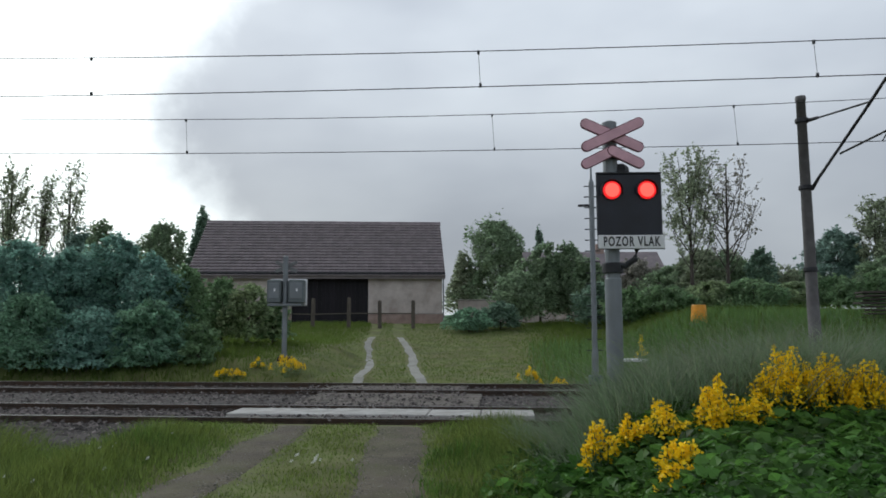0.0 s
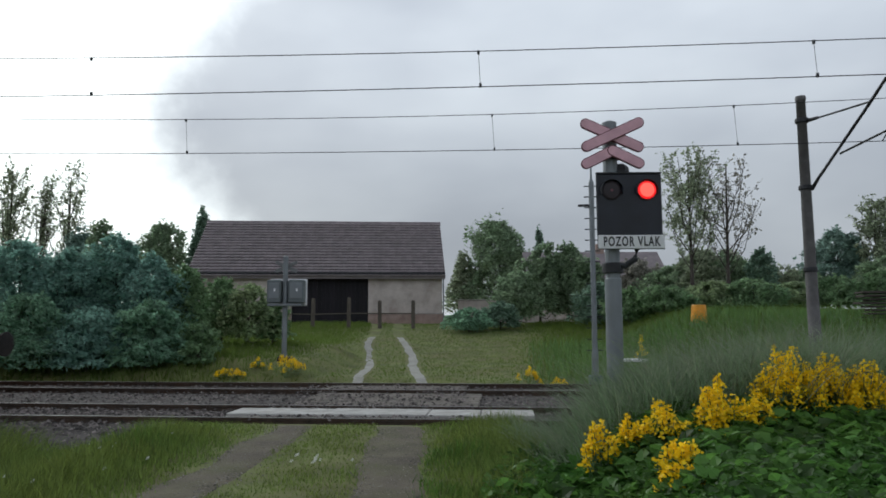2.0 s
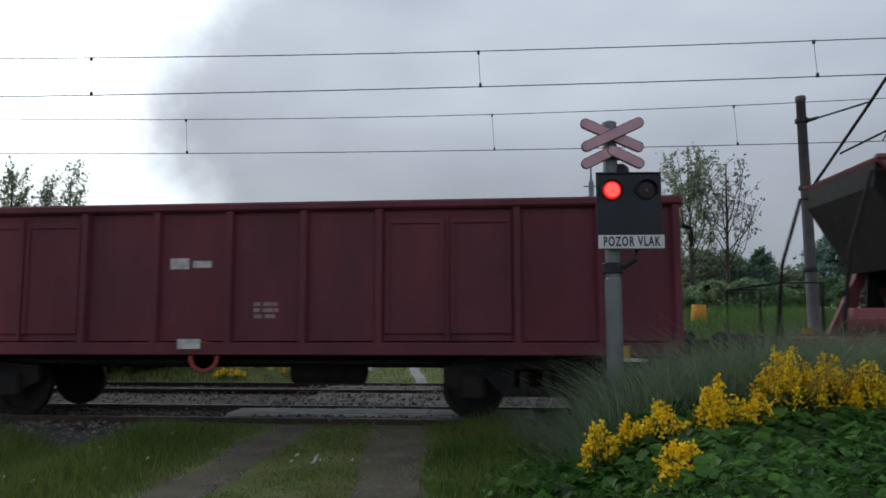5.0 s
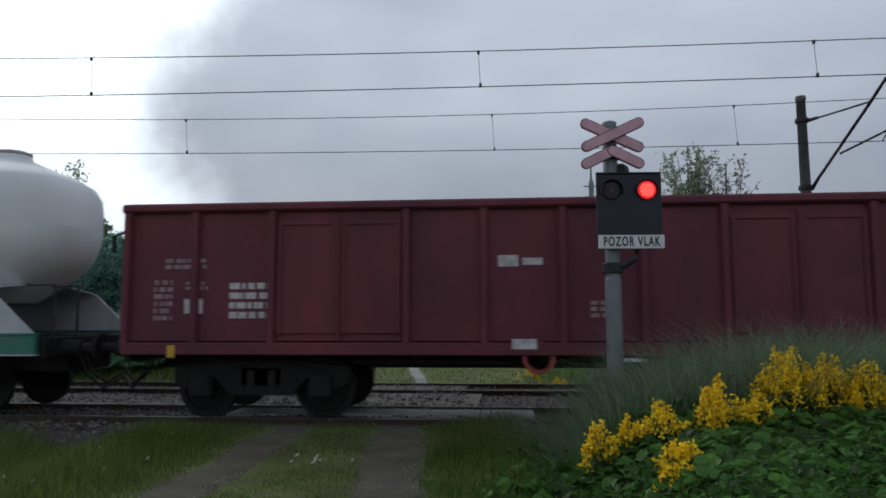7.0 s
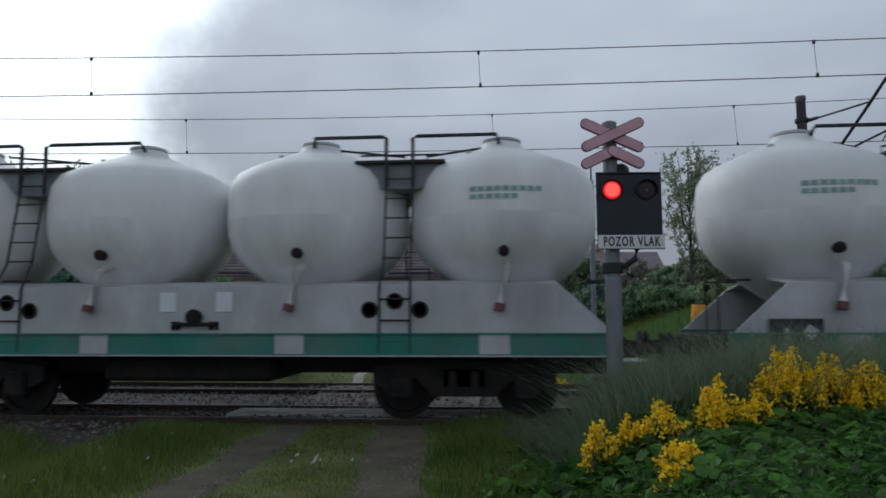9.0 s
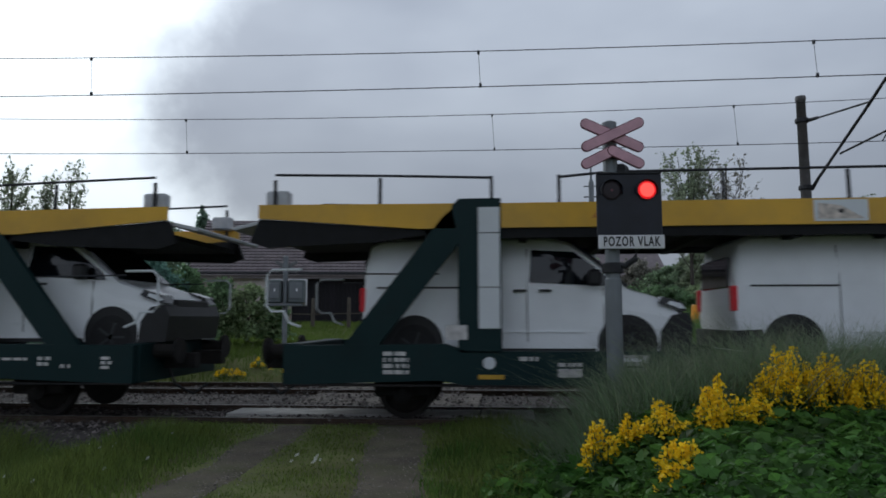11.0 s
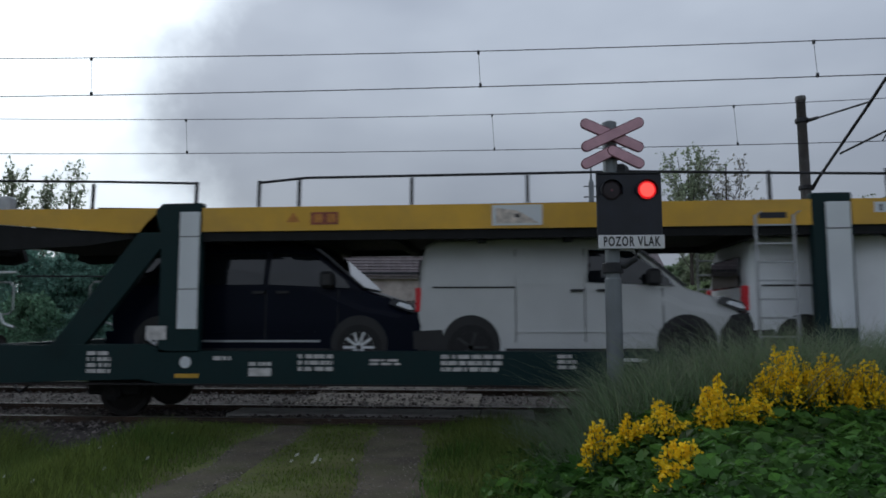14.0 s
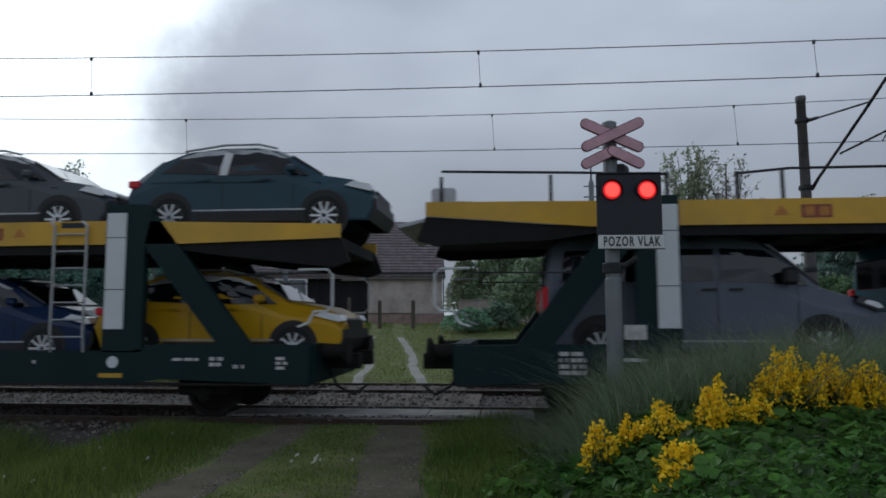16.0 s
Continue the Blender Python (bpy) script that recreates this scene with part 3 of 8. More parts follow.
for i in range(16):
    for s in (-1, 1):
        part("peg", box(B(), min(0.06 * s, 0.19 * s), max(0.06 * s, 0.19 * s), -0.012, 0.012, 0.95 + i * 0.28, 0.975 + i * 0.28), M["dark_iron"], pole)
part("cross_bar", box(B(), -0.35, 0.0, -0.02, 0.02, 4.63, 4.69, 0.004), M["dark_iron"], pole)

# ---- signal of the other road side, seen from behind ----
FX, FY = -6.32, 8.6
FZ = ground_z(FX, FY)
fs_ = thing("far_crossing_signal", pose(FX, FY, FZ, 0, 0, 6), "grey crossing signal seen from behind with two lamp boxes", "crossing signal")
part("post", lathe(B(), [(0.075, -0.2), (0.075, 2.95), (0.03, 2.98)], 14), M["post_grey"], fs_)
part("foot", box(B(), -0.16, 0.16, -0.16, 0.16, -0.2, 0.1, 0.02), M["dark_iron"], fs_)
for x0, x1 in ((-0.50, -0.10), (0.10, 0.56)):
    bx = part("lamp_box", box(B(), x0, x1, -0.14, 0.16, 1.62, 2.28, 0.03), material("signal_box_grey", (0.13, 0.15, 0.155), 0.55, 0.2, 5, 0.2, 0.1), fs_)
    part("hatch", box(B(), x0 + 0.05, x1 - 0.05, -0.155, -0.14, 1.75, 2.2, 0.01), M["post_grey"], bx)
    part("knob", box(B(), (x0 + x1) / 2, (x0 + x1) / 2 + 0.05, -0.17, -0.155, 1.95, 2.03), M["white_sign"], bx)
part("shelf", box(B(), -0.48, 0.5, -0.16, 0.12, 1.53, 1.6, 0.01), M["post_grey"], fs_)
part("back_plate", box(B(), -0.48, 0.6, 0.17, 0.2, 1.55, 2.32, 0.01), M["white_sign"], fs_, "pale board edge")
for sgn in (-1, 1):
    part("crossbuck_back", box(B(), -0.34, 0.34, 0.09, 0.11, 2.62, 2.72, 0.02, Matrix.Rotation(sgn * 0.42, 3, "Y")), material("crossbuck_back_grey", (0.20, 0.205, 0.21), 0.6, 0.2), fs_)

# ---- barn ----
barn = thing("barn", pose(-3.75, 31.0, 1.12, 0, 0, 9.4), "long single-storey barn with tiled roof and dark gateway", "barn")
BL, BD, EH, RH = 14.9, 8.6, 3.10, 6.60
for q in ((-4.45, -0.05, 0, 0.35, -0.6, EH), (-BL + 0.2, -8.95, 0, 0.35, -0.6, EH), (-8.95, -4.45, 0.001, 0.349, 2.86, EH), (-0.40, -0.05, 0.35, BD, -0.6, EH),
          (-BL + 0.2, -BL + 0.55, 0.35, BD, -0.6, EH), (-BL + 0.55, -0.4, BD - 0.35, BD, -0.6, EH)):
    part("wall", box(B(), *q), M["plaster"], barn)
for x in (-0.40, -BL + 0.2):
    part("gable", prism(B(), [(0.0, EH), (BD, EH), (BD / 2, RH - 0.12)], x, x + 0.35, "x"), M["plaster"], barn)
part("plinth", box(B(), -4.45, -0.02, -0.03, 0.0, -0.6, 0.62), M["plinth"], barn)
part("plinth", box(B(), -BL + 0.2, -8.95, -0.03, 0.0, -0.6, 0.62), M["plinth"], barn)
part("plinth_ledge", box(B(), -4.45, -0.0, -0.06, 0.02, 0.62, 0.67), M["concrete"], barn)
gate = part("gateway_door", box(B(), -8.95, -4.45, 0.22, 0.26, -0.1, 2.86), M["dark_wood"], barn, "near-black boarded door")
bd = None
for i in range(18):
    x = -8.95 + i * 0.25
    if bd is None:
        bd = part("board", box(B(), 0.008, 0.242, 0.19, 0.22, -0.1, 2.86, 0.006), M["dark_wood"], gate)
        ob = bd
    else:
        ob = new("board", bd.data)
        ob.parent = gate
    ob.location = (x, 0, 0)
part("gutter", tube(B(), [(-BL - 0.1, -0.34, EH - 0.08), (0.1, -0.34, EH - 0.1)], 0.07, 8), M["dark_iron"], barn)
part("downpipe", tube(B(), [(0.02, -0.3, EH - 0.1), (0.02, -0.08, EH - 0.35), (0.02, -0.08, 0.0)], 0.045, 8), M["post_grey"], barn)
part("eave_board", box(B(), -BL - 0.05, 0.1, -0.3, -0.27, EH - 0.12, EH + 0.02), M["dark_wood"], barn)
slope = math.atan2(RH - EH, BD / 2)
roof = part("roof", prism(B(), [(-0.36, EH - 0.30), (BD / 2, RH - 0.03), (BD + 0.36, EH - 0.30), (BD + 0.36, EH - 0.4), (BD / 2, RH - 0.15), (-0.36, EH - 0.4)], -BL - 0.05, 0.12, "x"), M["roof_tile"], barn)
ROWS, COLS = 19, 46
run = math.hypot(BD / 2 + 0.36, RH - EH + 0.27)
tw = (BL + 0.17) / COLS
tv, tf = [], []
tile_rng = random.Random(8)
for r in range(ROWS):
    d0 = r * run / ROWS
    d1 = d0 + run / ROWS * 1.12
    for c in range(COLS):
        x0, x1 = -BL - 0.05 + c * tw, -BL - 0.05 + (c + 1) * tw - 0.006
        j = tile_rng.uniform(-0.006, 0.006)
        b0 = len(tv)
        for d, up in ((d0, 0.115 + j), (d1, 0.022 + j)):
            y, z = -0.40 + d * math.cos(slope), EH - 0.30 + d * math.sin(slope)
            ny, nz = -math.sin(slope), math.cos(slope)
            for x in (x0, (x0 + x1) / 2, x1):
                hgt = up + (0.03 if x == (x0 + x1) / 2 else 0.0)
                tv.append((x, y + ny * hgt, z + nz * hgt))
        for x in (x0, (x0 + x1) / 2, x1):
            tv.append((x, -0.40 + d0 * math.cos(slope) + 0.005, EH - 0.30 + d0 * math.sin(slope) - 0.01))
        tf += [(b0, b0 + 1, b0 + 4, b0 + 3), (b0 + 1, b0 + 2, b0 + 5, b0 + 4), (b0 + 6, b0 + 7, b0 + 1, b0), (b0 + 7, b0 + 8, b0 + 2, b0 + 1)]
tiles = raw("roof_tiles", tv, tf, M["roof_tile"], barn)
tagged(tiles, kind="stuff")
part("ridge", tube(B(), [(-BL - 0.1, BD / 2, RH + 0.0), (0.15, BD / 2, RH + 0.0)], 0.13, 8), M["roof_tile"], barn)
for x in (-9.6, -4.2):
    part("roof_light", box(B(), x - 0.16, x + 0.16, 3.55, 3.85, 6.05, 6.12, 0.01, Matrix.Rotation(slope, 3, "X")), M["white_sign"], barn, "small pale roof light")

# ---- fence by the barn ----
post0 = None
for x, y, h in ((-12.55, 23.0, 1.6), (-9.48, 23.0, 1.5), (-7.68, 23.0, 1.5), (-6.14, 23.0, 1.35), (-4.5, 23.0, 1.35)):
    fp = thing("fence_post", pose(x, y, ground_z(x, y), random.uniform(-3, 3), random.uniform(-3, 3), 20 * x), "weathered round wooden fence post in grass", "fence post", "posts before the barn")
    part("post", lathe(B(), [(0.1, -0.2), (0.095, h - 0.04), (0.06, h)], 9), M["fence_wood"], fp)
fr = thing("fence_rail", pose(0, 0, 0), "thin grey wooden rail between fence posts", "fence rail")
part("rail", tube(B(), [(x, 22.93, ground_z(x, 23.0) + 0.72) for x in (-12.55, -9.48, -7.68, -6.14, -4.5)], 0.03, 6), M["fence_wood"], fr)

# ---- second house half hidden by trees ----
house = thing("farm_outbuilding", pose(2.6, 40.0, 1.6, 0, 0, 6), "low outbuilding with dark tiled roof behind trees", "outbuilding")
part("wall", box(B(), -0.8, 9.0, 0.0, 6.0, -0.6, 2.3), M["plaster"], house)
part("roof", prism(B(), [(-0.4, 2.35), (3.0, 4.9), (6.4, 2.35), (6.4, 2.2), (3.0, 4.7), (-0.4, 2.2)], -1.0, 9.3, "x"), M["roof_tile"], house)
part("chimney", box(B(), 4.6, 5.2, 2.8, 3.3, 4.4, 5.5, 0.03), M["plinth"], house)
gw = thing("garden_wall", pose(-3.2, 36.0, 1.3), "low grey rendered garden wall beside the barn", "wall")
part("wall", box(B(), 0, 6.5, 0, 0.3, -0.5, 1.35, 0.02), M["plaster"], gw)
part("coping", box(B(), -0.05, 6.55, -0.05, 0.35, 1.35, 1.43, 0.02), M["concrete"], gw)

# ---- orange marker pail and plank stack ----
ox, oy = 6.72, 14.3
oz = ground_z(ox, oy)
pail = thing("marker_pail", pose(ox, oy, oz + 0.02), "orange plastic pail set upside down on a slab", "pail")
part("pail", lathe(B(), [(0.285, 0.03), (0.30, 0.07), (0.285, 0.10), (0.24, 0.62), (0.225, 0.65), (0.05, 0.655)], 20), M["orange"], pail)
part("slab", box(B(), -0.36, 0.32, -0.3, 0.3, -0.25, 0.03, 0.02), M["concrete"], pail)
wx, wy = 11.6, 14.0
stack = thing("plank_stack", pose(wx, wy, ground_z(wx, wy) + 0.1, 0, 0, -12), "stack of grey weathered boards in tall grass", "plank stack")
for i in range(9):
    part("plank", box(B(), 0.35 + random.uniform(-0.25, 0.25), 2.6, -0.5 + random.uniform(-0.1, 0.1), 0.5, 0.12 * i - 0.1, 0.12 * i - 0.035, 0.006), M["bark"], stack)


# ---- trees ----
def leaf_cloud(n, h, half, low, size, rg, seed, gap, lean):
    """Small leaves through a crown of uneven outline, thinned where the crown has gaps."""
    vs, fs = [], []
    k = int(n * 2.2)
    f = rg.uniform(0, 1, k) ** 0.85
    a = rg.uniform(0, 2 * math.pi, k)
    r = rg.uniform(0.05, 1.0, k) ** 0.45
    made = 0
    for i in range(k):
        if made >= n:
            break
        ff = low + (1 - low) * f[i]
        env = (math.sin(math.pi * min(1.0, 0.16 + 0.84 * f[i])) ** 0.55) if low > 0.2 else max(0.0, 1 - f[i] ** 2.6) ** 0.5
        d = Vector((math.cos(a[i]), math.sin(a[i]), 2.2 * ff))
        lump = 1.0 + 0.55 * noise.noise(d * 1.3 + Vector((seed, 0, 0))) + 0.34 * noise.noise(d * 3.7 + Vector((0, seed, 0)))
        rr_ = half * env * r[i] * max(0.3, lump)
        p = Vector((rr_ * d.x + lean * ff, rr_ * d.y * 0.85, h * (ff * (0.86 + 0.20 * (lump - 1.0)) + 0.03 * rg.normal() + 0.06)))
        if noise.noise(p * (1.9 / max(0.6, half * 0.55)) + Vector((0, 0, seed))) < gap:
            continue
        u = Vector((rg.normal(), rg.normal(), rg.normal() * 0.6)).normalized()
        w = u.cross(Vector((rg.normal(), rg.normal(), rg.normal()))).normalized()
        s_ = size * rg.uniform(0.55, 1.4)
        b0 = len(vs)
        vs += [p - u * s_ * 1.5, p + w * s_ * 0.75, p + u * s_ * 1.5, p - w * s_ * 0.75]
        fs.append((b0, b0 + 1, b0 + 2, b0 + 3))
        made += 1
    return [tuple(v) for v in vs], fs


LOOKS = {"leaf_blue": ("dense dark bluish green", "thicket_tree"), "leaf_dark": ("dense dark green", "shrub"), "leaf_mid": ("leafy mid green", "tree"),
         "leaf_pale": ("thin pale spring green", "young_tree"), "blossom": ("bare twiggy greyish", "bare_tree")}


def tree(x, y, top, half, look_name, density, seed):
    rg, rr = np.random.default_rng(seed), random.Random(seed)
    z0 = ground_z(x, y) - 0.05
    h = max(top - z0, 0.6)
    words_, nm = LOOKS[look_name]
    t = thing(nm, pose(x, y, z0), words_ + (" shrub by the railway" if h < 2.6 else " tree beyond the tracks"), "shrub" if h < 2.6 else "tree", "trees and shrubs")
    tb = B()
    lean = rr.uniform(-0.05, 0.05) * h
    stem_r = 0.03 + 0.012 * h
    trunk_top = h * (0.8 if density > 0.6 else 0.95)
    tube(tb, [(0, 0, -0.2), (lean * 0.3, 0, trunk_top * 0.4), (lean, 0, trunk_top)], stem_r, 7, stem_r * 0.25)
    n_c = 9 if density > 0.6 else 16
    low = 0.12 if density > 0.7 else 0.35
    limbs = []
    for i in range(n_c):
        f = low + (0.93 - low) * (i + rr.random()) / n_c
        a = i * 2.4 + rr.uniform(-0.5, 0.5)
        spread = half * (1.0 - 0.75 * max(0.0, (f - 0.45) / 0.55) ** 1.5) * rr.uniform(0.35, 0.75)
        c = (math.cos(a) * spread + lean * f, math.sin(a) * spread * 0.8, h * f)
        limbs.append((f, c))
    if density < 0.6:
        limbs = []
    for f, c in limbs:
        z_at = trunk_top * max(0.12, min(f * 0.72, 0.95))
        s = Vector((lean * z_at / trunk_top, 0, z_at))
        e = Vector(c)
        mid = (s + e) / 2 + Vector((0, 0, -0.05 * h))
        tube(tb, [s, mid, e], stem_r * 0.42, 5, stem_r * 0.1)
    if density < 0.6:
        # a fan of rising limbs with fine twigs, and few leaves along them
        vs_, fs_l = [], []
        leaf = (0.030 + 0.0015 * (y + 11)) * 0.8
        for i in range(15):
            a, f0 = i * 2.4, 0.22 + 0.5 * i / 15
            s = Vector((lean * f0, 0, h * f0))
            reach = half * rr.uniform(0.35, 1.0) * (1.15 - 0.5 * i / 15)
            f1 = min(0.99, f0 + rr.uniform(0.28, 0.5))
            e = Vector((math.cos(a) * reach + lean, math.sin(a) * reach * 0.8, h * f1))
            mid = s.lerp(e, 0.45) + Vector((math.cos(a) * reach * 0.16, 0, -0.02 * h))
            tube(tb, [s, mid, e], stem_r * 0.26, 5, 0.010)
            for k in range(11):
                u_ = rr.uniform(0.2, 1.0)
                q = s.lerp(mid, u_ / 0.45) if u_ < 0.45 else mid.lerp(e, (u_ - 0.45) / 0.55)
                tip = q + Vector((rr.gauss(0, 0.24) * half, rr.gauss(0, 0.2) * half, rr.uniform(0.03, 0.13) * h))
                tube(tb, [q, q.lerp(tip, 0.5) + Vector((rr.uniform(-0.06, 0.06), 0, -0.03)), tip], 0.010, 4, 0.004)
                for j in range(int(46 * density + rr.random())):
                    p = q.lerp(tip, rr.uniform(0.25, 1.05)) + Vector((rr.gauss(0, 0.07), rr.gauss(0, 0.07), rr.gauss(0, 0.07)))
                    u = Vector((rr.gauss(0, 1), rr.gauss(0, 1), rr.gauss(0, 0.6))).normalized()
                    w = u.cross(Vector((rr.gauss(0, 1), rr.gauss(0, 1), rr.gauss(0, 1)))).normalized()
                    s_ = leaf * rr.uniform(0.5, 1.2)
                    b0 = len(vs_)
                    vs_ += [tuple(p - u * s_ * 1.4), tuple(p + w * s_ * 0.8), tuple(p + u * s_ * 1.4), tuple(p - w * s_ * 0.8)]
                    fs_l.append((b0, b0 + 1, b0 + 2, b0 + 3))
        part("trunk", tb, M["bark"], t)
        # past y = 21 the leaves take the haze-tinted colour
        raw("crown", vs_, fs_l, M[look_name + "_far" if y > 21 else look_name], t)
        return t
    part("trunk", tb, M["bark"], t)
    area = half * h
    leaf = 0.022 + 0.0012 * (y + 11)
    n = int(min(17000, 300 + (900 if density > 0.6 else 230) * area * density / (leaf / 0.09) ** 1.7))
    gap = -0.12 if density > 0.85 else (-0.10 if density > 0.6 else 0.06)
    vs_, fs_l = leaf_cloud(n, h, half, low, leaf, rg, seed * 1.37, gap, lean)
    # far crowns use the colours with haze mixed in
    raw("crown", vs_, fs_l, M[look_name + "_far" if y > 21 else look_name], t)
    return t


TREES = [
    (6.57, 19.0, 2.87, 1.30, 'leaf_mid', 0.90),
    (8.55, 19.5, 3.00, 1.31, 'leaf_pale', 0.90),
    (10.22, 19.0, 3.09, 1.40, 'leaf_mid', 0.90),
    (12.30, 20.0, 3.01, 1.32, 'leaf_pale', 0.90),
    (13.69, 19.5, 3.21, 1.41, 'leaf_mid', 0.90),
    (15.01, 19.0, 3.41, 1.27, 'leaf_mid', 0.90),
    (5.24, 20.0, 2.80, 1.10, 'leaf_mid', 0.90),
    (4.29, 22.0, 3.15, 1.18, 'leaf_dark', 0.90),
    (-15.35, 10.0, 3.98, 1.35, 'leaf_blue', 1.00),
    (-13.70, 9.8, 3.67, 1.24, 'leaf_blue', 1.00),
    (-12.91, 11.0, 4.31, 1.30, 'leaf_blue', 1.00),
    (-11.03, 10.0, 3.49, 1.06, 'leaf_blue', 1.00),
    (-10.16, 10.5, 3.17, 0.81, 'leaf_mid', 1.00),
    (-9.98, 13.0, 2.95, 0.84, 'leaf_mid', 1.00),
    (-13.93, 8.4, 2.21, 1.33, 'leaf_dark', 1.00),
    (-12.01, 8.4, 1.79, 1.40, 'leaf_blue', 1.00),
    (-10.31, 8.6, 2.04, 1.16, 'leaf_dark', 1.00),
    (-9.29, 9.2, 1.37, 0.85, 'leaf_mid', 1.00),
    (-30.9, 30.0, 10.9, 1.5, 'leaf_pale', 0.45),
    (-28.80, 30.0, 9.90, 0.7, 'leaf_pale', 0.20),
    (-26.9, 30.0, 10.8, 1.7, 'leaf_pale', 0.28),
    (-20.88, 24.0, 6.67, 0.94, 'leaf_mid', 0.80),
    (-23.54, 26.0, 6.60, 1.25, 'leaf_blue', 0.80),
    (-26.65, 42.0, 9.25, 2.12, 'leaf_mid', 1.00),
    (-25.03, 44.0, 10.70, 1.00, 'leaf_dark', 1.00),
    (-0.72, 48.0, 9.86, 2.92, 'leaf_mid', 0.90),
    (-3.46, 48.0, 7.10, 1.42, 'leaf_pale', 0.80),
    (2.90, 44.0, 8.55, 0.52, 'leaf_dark', 0.80),
    (1.84, 28.0, 5.64, 1.62, 'leaf_mid', 1.00),
    (3.38, 28.0, 5.56, 1.39, 'leaf_mid', 1.00),
    (0.56, 25.0, 3.89, 1.21, 'leaf_mid', 1.00),
    (4.48, 27.0, 4.75, 1.20, 'leaf_mid', 1.00),
    (-1.68, 21.0, 1.96, 1.08, 'leaf_dark', 1.00),
    (-0.28, 22.0, 2.24, 1.11, 'leaf_dark', 1.00),
    (8.75, 23.0, 9.20, 1.9, 'leaf_pale', 0.55),
    (10.5, 23.4, 9.10, 2.7, 'blossom', 0.14),
    (7.54, 30.0, 4.83, 1.94, 'blossom', 0.90),
    (8.89, 27.0, 4.27, 1.79, 'leaf_mid', 0.90),
    (11.63, 27.0, 5.00, 1.92, 'leaf_mid', 0.90),
    (13.91, 27.0, 4.24, 1.77, 'leaf_pale', 0.90),
    (15.44, 28.0, 4.00, 1.51, 'leaf_mid', 0.90),
    (18.05, 29.0, 6.27, 1.91, 'leaf_blue', 0.90),
    (19.10, 27.0, 7.35, 1.16, 'leaf_pale', 0.50),
    (17.99, 24.0, 4.53, 1.61, 'leaf_mid', 0.90),
    (12.52, 25.0, 4.94, 0.78, 'leaf_dark', 0.80),
    (9.79, 26.0, 5.06, 1.45, 'leaf_pale', 0.80),
    (21.15, 26.0, 5.24, 1.97, 'leaf_mid', 0.90),
    (-8.9, 12.6, 2.75, 0.95, 'leaf_pale', 0.80),
    (-8.2, 13.2, 2.2, 0.75, 'leaf_mid', 0.80),
    (-15.6, 7.9, 1.25, 1.2, 'leaf_blue', 1.00),
    (-13.5, 7.8, 1.05, 1.2, 'leaf_dark', 1.00),
    (-11.7, 7.8, 1.00, 1.1, 'leaf_blue', 1.00),
    (-10.1, 7.9, 0.95, 0.9, 'leaf_dark', 1.00),
    (-8.7, 8.2, 0.75, 0.5, 'leaf_mid', 1.00),
    (-18.08, 11.0, 3.83, 1.33, 'leaf_blue', 1.00),
]
for i, row in enumerate(TREES):
    tree(*row, 100 + i)


# ---- grass ----
def blades(name, count, area, height, width, mat, label, seed, skip=None, lean=0.35, lift=0.0):
    rg = np.random.default_rng(seed)
    vs, fs = [], []
    for i in range(count):
        x, y = rg.uniform(area[0], area[1]), rg.uniform(area[2], area[3])
        if skip and skip(x, y, rg):
            continue
        h = height(x, y) * rg.uniform(0.5, 1.25)
        if h < 0.015:
            continue
        z = ground_z(x, y) - 0.02 + lift
        a = rg.uniform(0, 6.283)
        lx, ly = rg.normal() * lean * h, rg.normal() * lean * h
        wx_, wy_ = math.cos(a) * width, math.sin(a) * width
        b0 = len(vs)
        vs += [(x - wx_, y - wy_, z), (x + wx_, y + wy_, z), (x + lx * 0.4 + wx_ * 0.7, y + ly * 0.4 + wy_ * 0.7, z + h * 0.6),
               (x + lx * 0.4 - wx_ * 0.7, y + ly * 0.4 - wy_ * 0.7, z + h * 0.6), (x + lx, y + ly, z + h)]
        fs += [(b0, b0 + 1, b0 + 2, b0 + 3), (b0 + 3, b0 + 2, b0 + 4)]
    return tagged(raw(name, vs, fs, mat), label, "grass", kind="stuff")


RUT_L, RUT_R = near_rut(0), near_rut(1)


def near_skip(x, y, rg):
    d = min(abs(x - RUT_L(y)) - 0.30, abs(x - RUT_R(y)) - 0.34)
    return d < 0.07 * rg.normal() - 0.02 or y > -0.92 or (y < -3.6 and x > -0.15 + 0.13 * (y + 6.0) + 0.3 * rg.random())


def near_h(x, y):
    d = x - road_mid(y)
    v = 0.05 + 0.04 * noise.noise(Vector((x * 1.3, y * 1.3, 2)))
    v += 0.22 * smooth(-1.0, -2.6, d) * smooth(-1.0, -2.2, y) + 0.20 * smooth(-3.0, -5.0, d)
    v += 0.2 * smooth(1.0, 2.2, d)
    return max(0.03, v * (1 + 0.5 * noise.noise(Vector((x * 0.8, y * 0.8, 9)))))


blades("grass", 64000, (-7.5, 2.4, -6.6, -0.9), near_h, 0.006, M["grass"], "short green grass beside and between the ruts", 31, near_skip)
def bank_h(x, y):
    return 0.30 + 0.30 * smooth(0.25, 1.2, x) + 0.22 * smooth(1.2, 2.8, x)


def bank_skip(x, y, rg):
    return x < 0.0 + 0.3 * rg.random() + 0.14 * (-2.0 - y)


blades("grass", 9000, (-8.0, -3.4, -5.6, -1.9), lambda x, y: max(0.0, 0.12 + 0.34 * noise.noise(Vector((x * 1.1, y * 1.1, 4)))) * smooth(-3.4, -4.4, x), 0.006, M["grass_deep"], "deeper green tufts in the verge", 38, near_skip, 0.4)
